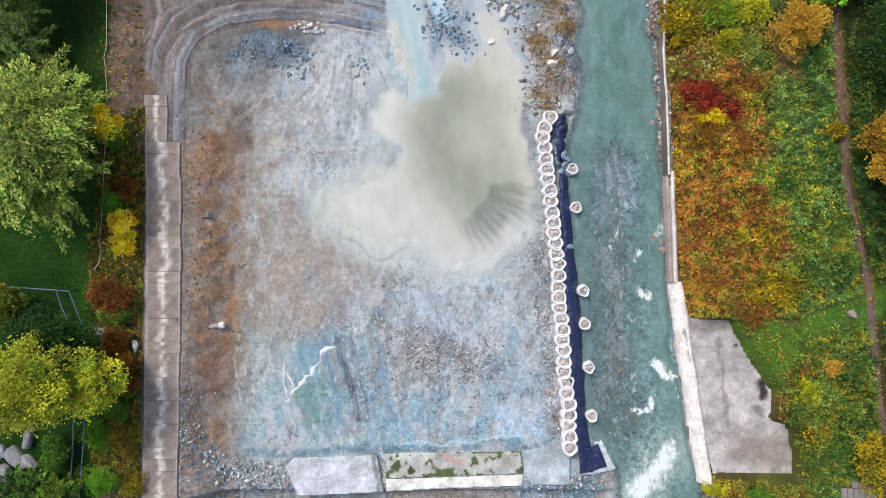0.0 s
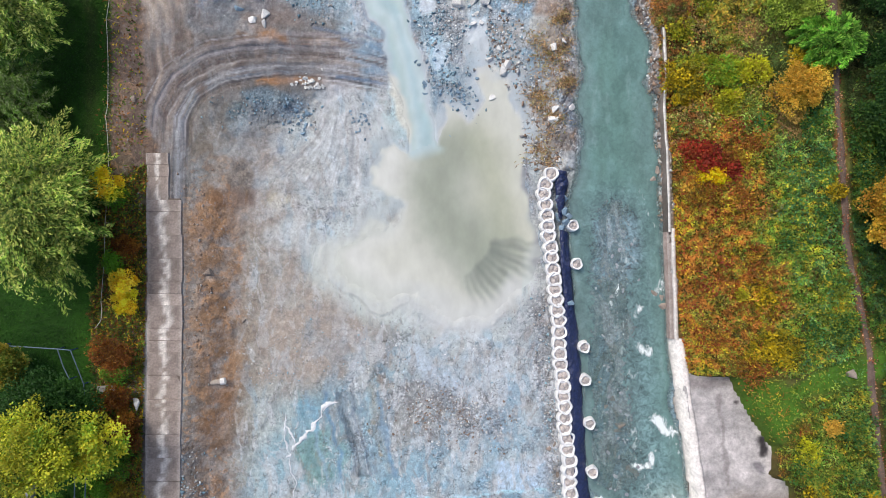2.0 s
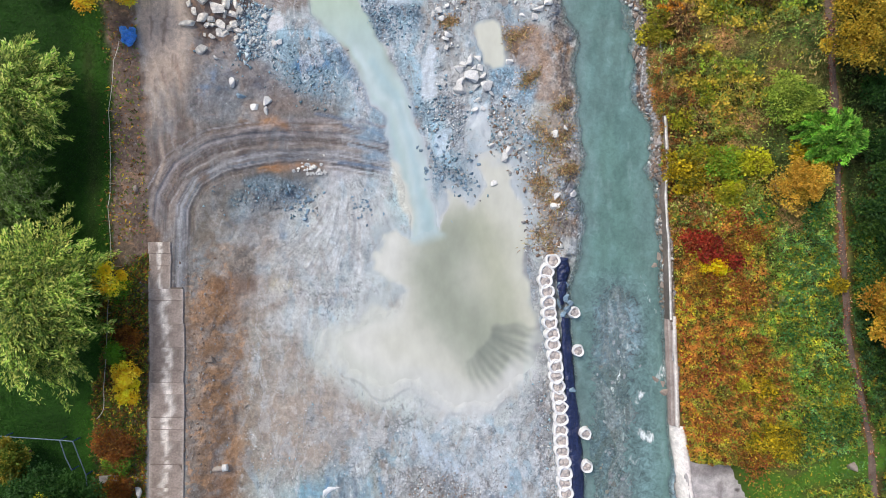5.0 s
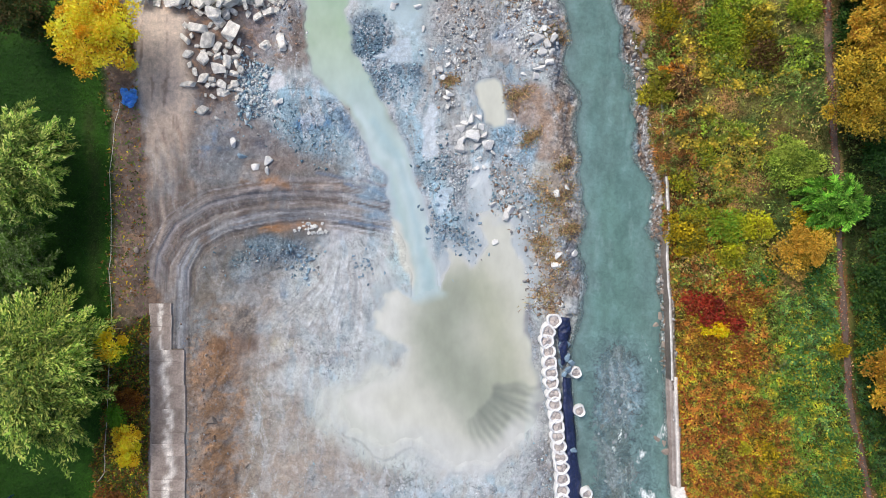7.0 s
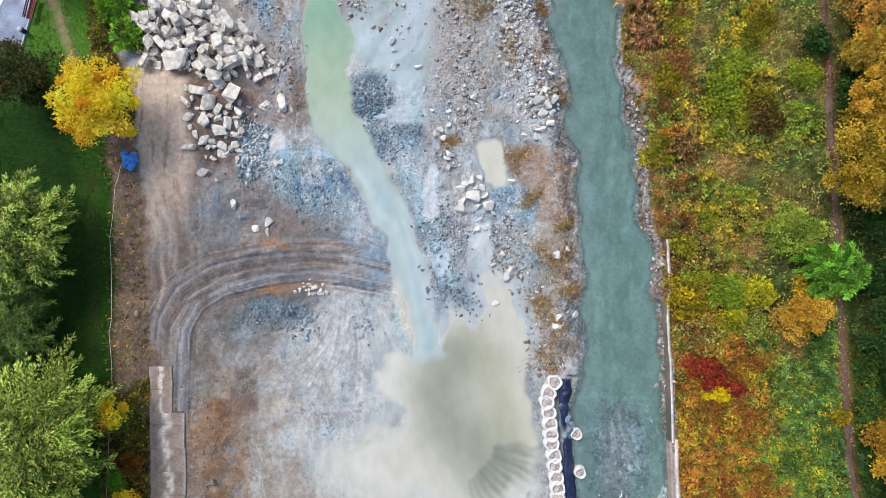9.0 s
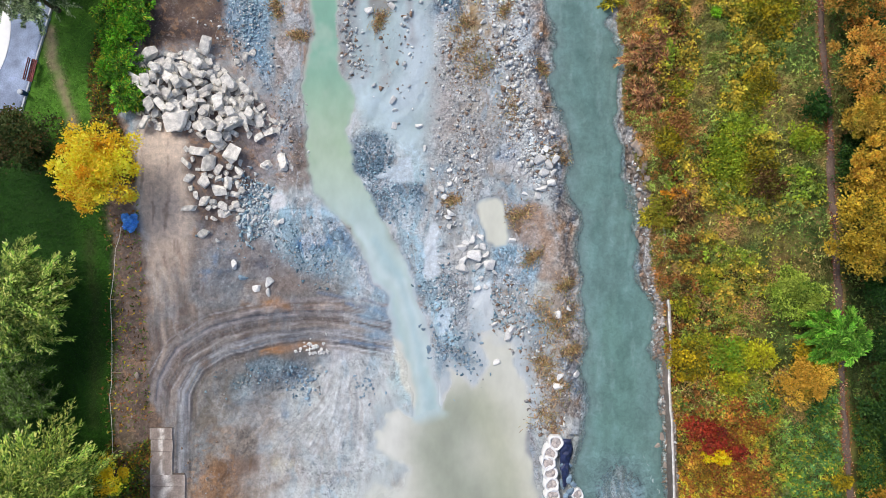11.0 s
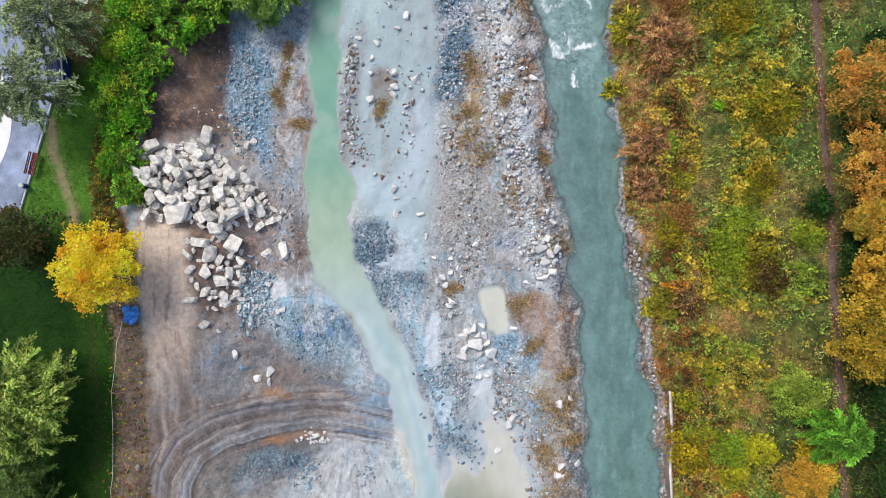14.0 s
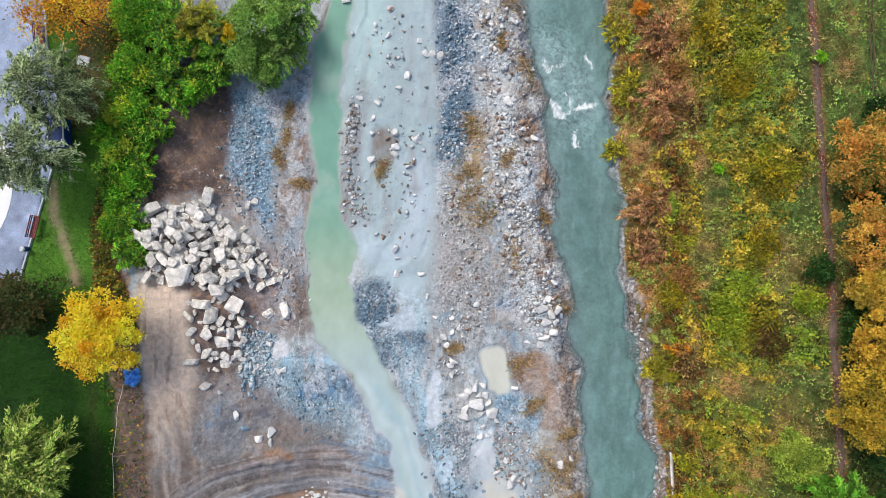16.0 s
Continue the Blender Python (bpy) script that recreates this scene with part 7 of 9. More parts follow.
strew([(15.6, -10.7, 0.9), (16.5, -14.6, 1), (15.4, -11.1, 0.6), (17.1, -14.9, 0.7), (14.9, -8.4, 0.6), (18.7, 1.1, 1.1), (19.1, 0.5, 0.8), (19.2, 0.0, 0.9), (18.1, -14.8, 0.6), (14.4, -9.1, 0.5), (13.7, 2.0, 0.6)], "brown", "brown stone breaking the surface of the river", "stones in the river", 0.0)
strew([(18.6, 20.8, 0.7), (18.8, 18.8, 0.8), (18.4, 17.3, 0.6), (18.9, 15.8, 0.7), (18.5, 11.1, 0.9), (18.8, 11.9, 0.8), (19.0, 13.9, 0.6), (18.9, 12.6, 0.6), (18.4, 14.8, 0.6), (18.7, 9.9, 0.7), (19.1, 9.4, 0.6)], "brown", "brown riprap stone at the foot of the river wall", "riprap")
strew([(16.4, 37.2, 1.1), (16.9, 35.5, 1), (16.6, 36.8, 0.8), (16.2, 37.5, 0.8), (17.2, 34.5, 0.7), (16.8, 32.1, 0.7), (16.7, 29.6, 0.7), (16.9, 29.1, 0.6), (17.4, 26.6, 0.6), (17.2, 30.6, 0.6), (16.7, 33.1, 0.7), (16.3, 38.5, 0.7)], "brown", "brown riprap stone at the water's edge", "riprap")
strew([(-34.9, -15.9, 1.5), (-36.3, -17.4, 1.6), (-35.6, -18.0, 1.4), (-34.6, -18.0, 1.5), (-36.8, -18.9, 1.6), (-33.9, -19.2, 1.2), (-37.2, -17.0, 1.3), (-35.8, -19.2, 1.2)], "grey", "rounded grey boulder in a garden rockery", "rockery boulders")
strew([(-26.2, -8.3, 1.0)], "pale", "white painted stone on the bank", "", -0.35)
strew([(33.4, -5.4, 0.9)], "brown", "flat grey stone in the grass", "")
strew([(-17.8, 26.0, 0.9)], "blue", BLUE_LABEL, "dark stones on the bed")


def gravel_stuff(name, areas, mat_sets, label, seed):
    """Countless small stones as one object of joined hulls."""
    rng = np.random.RandomState(seed)
    temps = []
    for i in range(10):
        me = stone_mesh("pebble", 700 + i, points=7, bevel=0)
        v = np.array([q.co[:] for q in me.vertices])
        f = np.array([[q for q in p.vertices] for p in me.polygons if len(p.vertices) == 3])
        bpy.data.meshes.remove(me)
        temps.append((v, f))
    vs, fs, cs, base = [], [], [], 0
    qx, qy = np.meshgrid(np.arange(400) / 5.3, np.arange(400) / 5.3)
    patchy = fbm(qx, qy, 1.8, 4, 911)
    for line, width, count, lo, hi, tones in areas:
        line = np.array(line)
        seg = np.linalg.norm(np.diff(line, axis=0), axis=1)
        for _ in range(count):
            k = rng.choice(len(seg), p=seg / seg.sum())
            u = rng.uniform()
            p = line[k] * (1 - u) + line[k + 1] * u + rng.normal(0, width * 0.55, 2)
            z = float(ground_z(p[0], p[1]))
            if FILMS[np.searchsorted(gy, p[1]), np.searchsorted(gx, p[0])] < -0.05:
                continue
            if z < -0.2 or patchy[min(int(abs(p[0] * 5.3)), 399) % 400, min(int(abs(p[1] * 5.3)), 399) % 400] < rng.uniform(-0.75, 0.35):
                continue
            size = lo + (hi - lo) * rng.uniform() ** 3 * 1.25
            v, f = temps[rng.randint(10)]
            a = rng.uniform(0, 6.28)
            rot = np.array([[math.cos(a), -math.sin(a), 0], [math.sin(a), math.cos(a), 0], [0, 0, 1]])
            vs.append((v * (size, size * rng.uniform(0.7, 1.2), size)) @ rot.T + (p[0], p[1], z - 0.1 * size))
            fs.append(f + base)
            base += len(v)
            tone = np.array(tones[rng.randint(len(tones))]) * rng.uniform(0.75, 1.2)
            cs.append(np.tile(tone, (len(v), 1)))
    me = mesh_of(name, np.concatenate(vs), np.concatenate(fs), 3)
    paint_mesh(me, "col", np.clip(np.concatenate(cs), 0, 0.9))
    return tagged(part(name, me, mat_sets), label, "gravel", kind="stuff")


M_PEB = material("pebbles", attr="col", rough=0.9, grain=((8, 0.15),), bump=0.3, bump_size=15)
WHT, BLU, GRY, BRN, DKB = c(210, 213, 214), c(146, 176, 190), c(160, 158, 156), c(150, 128, 112), c(98, 128, 144)
gravel_stuff("loose_gravel", (
    ([(3.5, 66.2), (4.0, 58.3), (4.8, 52.4), (5.5, 45.5), (7.0, 40.0), (8.5, 34.1)], 2.0, 2800, 0.09, 0.55, (WHT, WHT, WHT, WHT, GRY, BRN)),
    ([(-0.4, 46.9), (1.1, 42.0), (1.6, 35.5), (-0.4, 31.1)], 2.0, 1100, 0.08, 0.42, (WHT, WHT, GRY, BRN)),
    ([(0.0, 66.3), (0.3, 57.4), (0.1, 49.9)], 1.4, 1500, 0.1, 0.4, (DKB, DKB, BLU, WHT)),
    ([(-7.1, 37.5), (-6.6, 35.5)], 1.6, 420, 0.08, 0.3, (DKB, DKB, BLU)),
    ([(-5.9, 33.5), (-3.9, 32.5)], 2.0, 450, 0.08, 0.32, (DKB, BLU, BLU)),
    ([(-18.3, 54.3), (-17.8, 49.4), (-17.3, 45.9)], 2.2, 1800, 0.08, 0.32, (BLU, BLU, DKB, WHT)),
    ([(-17.5, 34.0), (-17.0, 31.5), (-17.3, 29.5)], 1.4, 900, 0.15, 0.5, (WHT, c(184, 198, 206), BLU)),
    ([(-8.4, 53.9), (-9.1, 48.9), (-7.9, 44.0)], 0.9, 400, 0.12, 0.4, (GRY, WHT, BRN)),
    ([(-1.9, 27.5), (-0.4, 24.1), (0.1, 21.1)], 2.0, 800, 0.07, 0.34, (DKB, BLU, GRY, BLU, WHT)),
    ([(4.1, 25.6), (5.1, 22.6), (5.4, 20.1)], 2.0, 900, 0.07, 0.36, (GRY, BLU, WHT, BLU, BRN)),
    ([(-0.2, 20.0), (2.3, 18.0)], 1.8, 520, 0.08, 0.34, (DKB, BLU, GRY)),
    ([(6.7, 20.8), (8.7, 16.8), (9.2, 12.4)], 1.7, 900, 0.1, 0.45, (BRN, GRY, WHT)),
    ([(8.4, 1.0), (9.2, -5.9), (9.7, -12.4), (10.0, -16.9)], 0.7, 1300, 0.06, 0.28, (WHT, GRY, GRY, BLU)),
    ([(-22.1, -12.4), (-21.9, -16.9), (-19.1, -19.4), (-15.1, -20.4)], 1.3, 1300, 0.08, 0.4, (GRY, WHT, BLU)),
    ([(-14.1, -20.2), (-9.2, -21.6), (-4.2, -21.9)], 0.6, 700, 0.1, 0.4, (WHT, WHT, WHT, BLU)),
    ([(-19.5, -19.6), (-15.0, -20.4), (-13.6, -21.2)], 0.9, 420, 0.08, 0.42, (WHT, WHT, GRY)),
    ([(7.3, -20.4), (10.3, -20.9), (13.3, -20.4), (13.8, -21.4)], 0.9, 700, 0.1, 0.45, (WHT, BLU, GRY)),
    ([(-4.2, -8.9), (-0.2, -9.9), (3.8, -10.4)], 2.8, 1500, 0.06, 0.26, (GRY, WHT, BRN)),
    ([(-16.7, -5.9), (-9.2, -3.9), (0.8, -5.9), (5.8, -7.9)], 3.5, 1500, 0.05, 0.22, (GRY, WHT, BLU)),
    ([(-19.2, 17.5), (-14.2, 16.5), (-12.2, 17.0)], 1.5, 450, 0.06, 0.3, (DKB, GRY, GRY, BLU)),
    ([(-21.7, 11.9), (-20.9, 2.0), (-21.4, -7.9)], 1.6, 500, 0.06, 0.28, (BRN, GRY, BRN)),
    ([(-26.9, 18.3), (-26.1, 14.0), (-26.4, 6.8)], 1.0, 150, 0.06, 0.3, (BRN, GRY)),
    ([(-17.4, 30.1), (-13.5, 28.6), (-9.5, 26.1)], 2.4, 800, 0.06, 0.28, (BLU, GRY, DKB)),
    ([(-20.6, 48.3), (-15.6, 42.4), (-13.7, 37.5)], 1.6, 800, 0.08, 0.35, (GRY, BRN, WHT)),
    ([(-5.4, 63.0), (-4.6, 52.0), (-4.2, 42.0)], 2.6, 420, 0.1, 0.55, (WHT, WHT, GRY, BRN)),
    ([(-8.3, 57.0), (-8.9, 50.0), (-8.6, 44.0)], 0.7, 260, 0.1, 0.5, (WHT, WHT, GRY)),
    ([(18.5, 21.7), (18.6, 15.8), (18.9, 10.4), (19.1, 7.4)], 0.45, 700, 0.12, 0.5, (BRN, GRY, BRN, WHT)),
    ([(15.9, 38.5), (16.7, 33.1), (17.4, 26.1), (18.2, 19.2), (18.6, 12.3)], 0.6, 1000, 0.12, 0.45, (GRY, BRN, WHT)),
    ([(14.7, -5.9), (15.0, -10.4), (15.5, -14.9)], 1.4, 700, 0.1, 0.35, (GRY, GRY, BRN)),
    ([(20.5, -19.9), (22.0, -20.4), (23.0, -21.0)], 0.6, 200, 0.15, 0.5, (DKB, GRY)),
), M_PEB, "loose angular gravel and pebbles over the river bed", 77)


# ---- plants ----
def leaf_mesh(name, p, d, nrm, length, width, colour):
    """Kite-shaped leaves: base, direction, normal, size and colour of each."""
    d = d / np.linalg.norm(d, axis=1, keepdims=True)
    side = np.cross(nrm, d)
    side /= np.maximum(np.linalg.norm(side, axis=1, keepdims=True), 1e-6)
    up = np.cross(d, side)
    l, w = length[:, None], width[:, None]
    v = np.stack([p, p + d * l * 0.45 + side * w - up * l * 0.06, p + d * l, p + d * l * 0.45 - side * w - up * l * 0.06], 1).reshape(-1, 3)
    me = mesh_of(name, v, np.arange(len(v)).reshape(-1, 4))
    paint_mesh(me, "col", np.repeat(np.clip(colour, 0, 0.9), 4, 0))
    return me


def blade_mesh(name, p, d, nrm, length, width, colour):
    """Narrow blades and small leaves: a base edge and a tip each."""
    d = d / np.linalg.norm(d, axis=1, keepdims=True)
    side = np.cross(nrm, d)
    side /= np.maximum(np.linalg.norm(side, axis=1, keepdims=True), 1e-6)
    l, w = length[:, None], width[:, None]
    v = np.stack([p - side * w, p + side * w, p + d * l], 1).reshape(-1, 3)
    me = mesh_of(name, v, np.arange(len(v)).reshape(-1, 3), 3)
    paint_mesh(me, "col", np.repeat(np.clip(colour, 0, 0.9), 3, 0))
    return me


def unit(rng, n):
    v = rng.normal(0, 1, (n, 3))
    return v / np.linalg.norm(v, axis=1, keepdims=True)


def tones(rng, palette, weights, n, spread=0.22):
    pal = np.array(palette)
    w = np.array(weights, float) / sum(weights)
    return pal[rng.choice(len(pal), n, p=w)] * 1.25 * rng.uniform(1 - spread, 1 + spread, (n, 1))


def woody(name, ob, base, tips, r0, seed):
    """A tapered trunk that forks into limbs."""
    rng = np.random.RandomState(seed)
    bm = bmesh.new()
    top = Vector((0, 0, max(t[2] for t in tips) * 0.55))
    knee = Vector((rng.uniform(-0.2, 0.2), rng.uniform(-0.2, 0.2), top.z * 0.5))
    tube(bm, (0, 0, -0.25), knee, r0 * 1.2, r0 * 0.85, 9)
    tube(bm, knee, top, r0 * 0.85, r0 * 0.55, 8)
    for t in tips:
        a = knee.lerp(top, rng.uniform(0.2, 1.0))
        t = Vector(t)
        m = a.lerp(t, 0.5) + Vector((rng.uniform(-0.2, 0.2), rng.uniform(-0.2, 0.2), 0.12 * (t - a).length))
        tube(bm, a, m, r0 * 0.38, r0 * 0.22, 6 if r0 > 0.12 else 4)
        tube(bm, m, t, r0 * 0.22, r0 * 0.05, 5 if r0 > 0.12 else 3)
    return part(name, bm, M_BARK, ob)


def tree(x, y, height, rx, ry, palette, weights, label, leaves=9000, style="round", leaf=0.22, seed=1, name="tree", category="tree", group="", clumps=26, base=None, lumps=0.3, gap=0.0):
    """Trunk, limbs and a crown of many leaves gathered in clumps with gaps between."""
    rng = np.random.RandomState(seed)
    z0 = float(ground_z(x, y)) if base is None else base
    ob = thing(name, x, y, z0, label, category, group)
    h = height - z0
    low = 0.3 * h if name == "tree" else 0.12 * h
    cen = []
    for i in range(clumps):
        a, r = 2.399963 * i + rng.uniform(-0.3, 0.3), math.sqrt((i + 0.5) / clumps) * rng.uniform(0.62, 1.02)
        dome = math.sqrt(max(0.05, 1 - r * r * 0.85))
        cen.append((rx * r * math.cos(a) * 0.86, ry * r * math.sin(a) * 0.86, low + (h - low) * (dome * rng.uniform(0.6, 1.0)) * 0.96))
    for i in range(clumps // 3):
        a, r = rng.uniform(0, 6.28), rng.uniform(0.3, 0.9)
        cen.append((rx * r * math.cos(a) * 0.85, ry * r * math.sin(a) * 0.85, low + (h - low) * rng.uniform(0.1, 0.45)))
    cen = np.array(cen)
    if name != "weed_clump":
        woody("trunk" if name == "tree" else "stems", ob, z0, cen[:: max(1, len(cen) // 11)] * (0.85, 0.85, 0.9), max(0.06, 0.03 * h), seed)
    n = leaves
    which = rng.randint(0, len(cen), n)
    csize = (lumps * (rx + ry) / 2 * rng.uniform(0.45, 1.2, len(cen)))[which]
    clump_tone = rng.uniform(0.68, 1.3, (len(cen), 1))
    clump_hue = tones(rng, palette, weights, len(cen), 0.1)
    if style == "plume":
        # long arching sprays, each a feather of narrow leaves
        sprays = max(60, n // 100)
        sc = rng.randint(0, len(cen), sprays)
        outward = cen[sc] * (1, 1, 0) / np.maximum(np.linalg.norm(cen[sc, :2], axis=1, keepdims=True), 0.3)
        ang = rng.normal(0, 0.75, sprays)
        sd = np.stack([outward[:, 0] * np.cos(ang) - outward[:, 1] * np.sin(ang), outward[:, 0] * np.sin(ang) + outward[:, 1] * np.cos(ang), rng.uniform(-0.1, 0.35, sprays)], -1)
        slen = rng.uniform(0.34, 0.66, sprays) * (rx + ry) / 2
        start = cen[sc] + rng.normal(0, 0.16, (sprays, 3)) * (rx, ry, h * 0.22) - sd * slen[:, None] * 0.4
        k = rng.randint(0, sprays, n)
        u = rng.uniform(0.0, 1.0, n) ** 0.8
        p = start[k] + sd[k] * (u * slen[k])[:, None]
        p[:, 2] -= 0.45 * slen[k] * u**2
        wid = 0.23 * (1 - u * 0.75) * slen[k] * 0.55
        p += rng.normal(0, 1, (n, 3)) * wid[:, None] * (1, 1, 0.45)
        d = sd[k] + rng.normal(0, 0.45, (n, 3))
        d[:, 2] -= 0.5 * u
        nrm = unit(rng, n) * 0.6 + (0, 0, 1)
        length, width = leaf * rng.uniform(1.2, 2.2, n), leaf * rng.uniform(0.2, 0.34, n)
        # the crown's inner shade is painted in: leaves darken towards the spray's base
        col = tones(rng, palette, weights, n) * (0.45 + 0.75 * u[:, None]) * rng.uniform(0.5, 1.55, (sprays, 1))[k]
    else:
        dirs = unit(rng, n)
        dirs[:, 2] = np.where(dirs[:, 2] < -0.3, -dirs[:, 2], dirs[:, 2])
        p = cen[which] + dirs * (csize * rng.uniform(0.35, 1.0, n) ** 0.5 * np.where(rng.uniform(0, 1, n) < 0.2, 1.5, 1.0))[:, None] * (1, 1, 0.62)
        d = dirs + rng.normal(0, 0.6, (n, 3))
        nrm = dirs * 0.5 + unit(rng, n) * 0.55 + (0, 0, 0.6)
        length, width = leaf * rng.uniform(0.7, 1.35, n), leaf * rng.uniform(0.26, 0.45, n)
        col = (tones(rng, palette, weights, n) * 0.55 + clump_hue[which] * 0.45) * clump_tone[which]
    p[:, 2] = np.maximum(p[:, 2], 0.05)
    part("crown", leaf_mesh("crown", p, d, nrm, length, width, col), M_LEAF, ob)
    return ob


LIME, WILLOW, MOSS, DEEPG = c(158, 182, 80), c(112, 146, 58), c(72, 102, 36), c(36, 66, 26)
GOLD, AMBER, RUST, CRIM = c(242, 202, 42), c(206, 156, 56), c(168, 108, 54), c(128, 40, 30)
OLIVE, KHAKI, STRAW, UMBER = c(122, 124, 40), c(150, 132, 48), c(190, 162, 92), c(104, 76, 44)
FRESH, SAGE = c(106, 156, 48), c(104, 120, 84)

WILLOW_LABEL = "tall willow with feathery light green drooping foliage on the lawn"
tree(-31.15, 8.00, 10.6, 4.1, 6.2, (LIME, WILLOW, MOSS, c(206, 212, 108)), (4, 3, 2, 3), WILLOW_LABEL, 40000, "plume", 0.19, 1, clumps=40, group="willows")
tree(-33.28, 23.84, 9.6, 3.5, 4.4, (WILLOW, LIME, MOSS, c(202, 212, 116)), (4, 3, 2, 3), WILLOW_LABEL, 30000, "plume", 0.19, 2, clumps=34, group="willows")
tree(-35.19, 16.41, 6.5, 2.6, 1.9, (c(120, 154, 66), c(136, 152, 96), MOSS), (3, 2, 3), "small dark green willow on the shaded lawn", 10000, "plume", 0.18, 3, clumps=16, group="willows")
tree(-34.23, 16.85, 7.6, 3.2, 3.6, (c(92, 124, 48), c(122, 140, 90), MOSS), (3, 2, 3), "dark green willow at the lawn's edge", 12000, "plume", 0.18, 4, clumps=18, group="willows")
# corner thicket
tree(-31.15, -7.92, 8.0, 4.2, 3.6, (DEEPG, c(46, 82, 34), c(60, 96, 40)), (4, 3, 2), "broad dark green tree in a thicket", 20000, "round", 0.2, 5, clumps=40)
tree(-30.56, -10.09, 11.5, 4.0, 4.0, (c(198, 192, 58), c(164, 172, 54), c(120, 164, 56), DEEPG), (4, 3, 2, 1), "tree turning yellow-green in autumn", 18750, "round", 0.2, 6, clumps=34)
tree(-27.13, -10.23, 8.8, 2.6, 3.0, (c(190, 192, 60), c(130, 172, 60), c(214, 196, 60)), (4, 3, 2), "small tree with bright yellow-green leaves", 7000, "round", 0.22, 7, clumps=22)
tree(-35.20, -4.70, 6.0, 2.2, 1.9, (c(96, 104, 34), MOSS, KHAKI), (4, 3, 2), "olive green tree beside a handrail", 8000, "round", 0.23, 8, clumps=22)
tree(-34.10, -19.43, 5.0, 2.6, 1.6, (MOSS, FRESH, DEEPG), (3, 2, 2), "low feathery green conifer by the rockery", 5000, "plume", 0.2, 9, "shrub", "shrub", clumps=14)
tree(-31.33, -19.80, 4.8, 1.8, 1.3, (MOSS, FRESH, OLIVE), (3, 2, 2), "low feathery green conifer by the rockery", 3000, "plume", 0.2, 10, "shrub", "shrub", clumps=10)
tree(-31.89, -16.74, 4.4, 1.3, 1.9, (FRESH, MOSS, DEEPG), (4, 2, 1), "fresh green bush beside two handrails", 3000, "round", 0.2, 11, "shrub", "shrub", clumps=10)
# the golden tree and its neighbours
tree(-27.63, 34.58, 8.2, 4.1, 3.9, (c(250, 206, 50), c(242, 180, 42), c(253, 222, 82), c(178, 164, 50)), (5, 3, 2, 1.2), "rounded tree in full golden yellow autumn leaf", 15000, "round", 0.19, 12, clumps=38, lumps=0.2)
tree(-34.21, 36.98, 7.0, 3.0, 2.9, (c(58, 76, 36), c(76, 84, 44), UMBER), (4, 3, 1), "dull dark green tree with browning leaves", 9000, "round", 0.22, 13, clumps=24)
tree(-31.81, 54.08, 8.4, 3.8, 3.2, (c(136, 154, 104), c(178, 192, 146), c(78, 100, 60)), (4, 3, 2.5), "bushy grey-green tree beside the paved square", 14000, "plume", 0.15, 14, clumps=30)
tree(-32.93, 48.46, 9.6, 3.6, 3.0, (c(138, 156, 108), c(180, 194, 150), c(82, 104, 64)), (4, 3, 2.5), "bushy grey-green tree beside the paved square", 13000, "plume", 0.15, 15, clumps=28)
tree(-30.81, 60.41, 8.0, 4.6, 2.4, (AMBER, c(200, 120, 30), UMBER, GOLD), (3, 3, 2, 2), "thin autumn tree with sparse orange leaves", 3600, "round", 0.18, 16, clumps=22)
# hedge and bushes on the bank
HEDGE_LABEL = "dense green hedge bush with yellowing tips"
for i, (x, y, r, h) in enumerate([(-25.9, 60.8, 2.3, 3.9), (-23.6, 59.4, 2.4, 4.1), (-26.2, 56.5, 2.2, 3.7), (-23.3, 55.6, 2.1, 3.4), (-27.1, 53.2, 1.8, 3.6), (-25.2, 52.3, 1.8, 3.4), (-27.7, 49.8, 1.6, 3.5), (-26.1, 48.9, 1.4, 3.2), (-27.9, 46.4, 1.4, 3.2), (-27.1, 43.8, 1.4, 3.1), (-28.3, 43.3, 1.2, 3), (-27.2, 41.1, 1.5, 2.9), (-26.4, 47.2, 1.4, 3), (-28.4, 48.0, 1.3, 3.1), (-28.0, 44.8, 1.3, 2.9), (-26.5, 50.9, 1.5, 3.2), (-28.8, 50.9, 1.3, 3), (-20.0, 57.5, 2.1, 3.3), (-21.7, 55.1, 1.5, 3)]):
    tree(x, y, h + 0.4, r, r * 1.1, (c(120, 186, 50), c(86, 148, 40), MOSS, c(206, 202, 60)), (4, 4, 2.5, 1.2), HEDGE_LABEL, int(1300 * r * r) + 600, "plume" if i % 2 else "round", 0.2, 40 + i, "hedge_bush", "bush", "hedge", clumps=14, lumps=0.36)
for i, (x, y, rx, ry, h) in enumerate([(-15.5, 60.8, 3.3, 3, 5.6), (-14.4, 57.8, 2.2, 2.4, 4.8), (-17.1, 57.8, 2.5, 2.1, 4.4), (-13.6, 60.5, 2, 2.4, 5), (-15.5, 56.3, 1.8, 1.5, 3.8), (-18.4, 59.8, 1.8, 2, 4.4)]):
    tree(x, y, h, rx, ry, (c(120, 160, 72), c(156, 184, 92), c(74, 112, 48)), (4, 3, 2.5), "green willow bush spreading over the stream bank", int(1200 * rx * ry), "plume" if i % 2 else "round", 0.17, 60 + i, "bush", "bush", "bank willows", clumps=18, lumps=0.3)
tree(-21.20, 60.02, 5.0, 2.2, 2.0, (c(164, 158, 44), c(140, 150, 50), OLIVE), (4, 3, 1), "yellow-green bush at the hedge", 4500, "plume", 0.2, 61, "bush", "bush", clumps=16)
tree(-18.36, 59.12, 4.6, 0.9, 0.9, (GOLD, c(200, 180, 40)), (3, 2), "small bright yellow bush at the hedge", 900, "round", 0.22, 62, "bush", "bush", clumps=7)

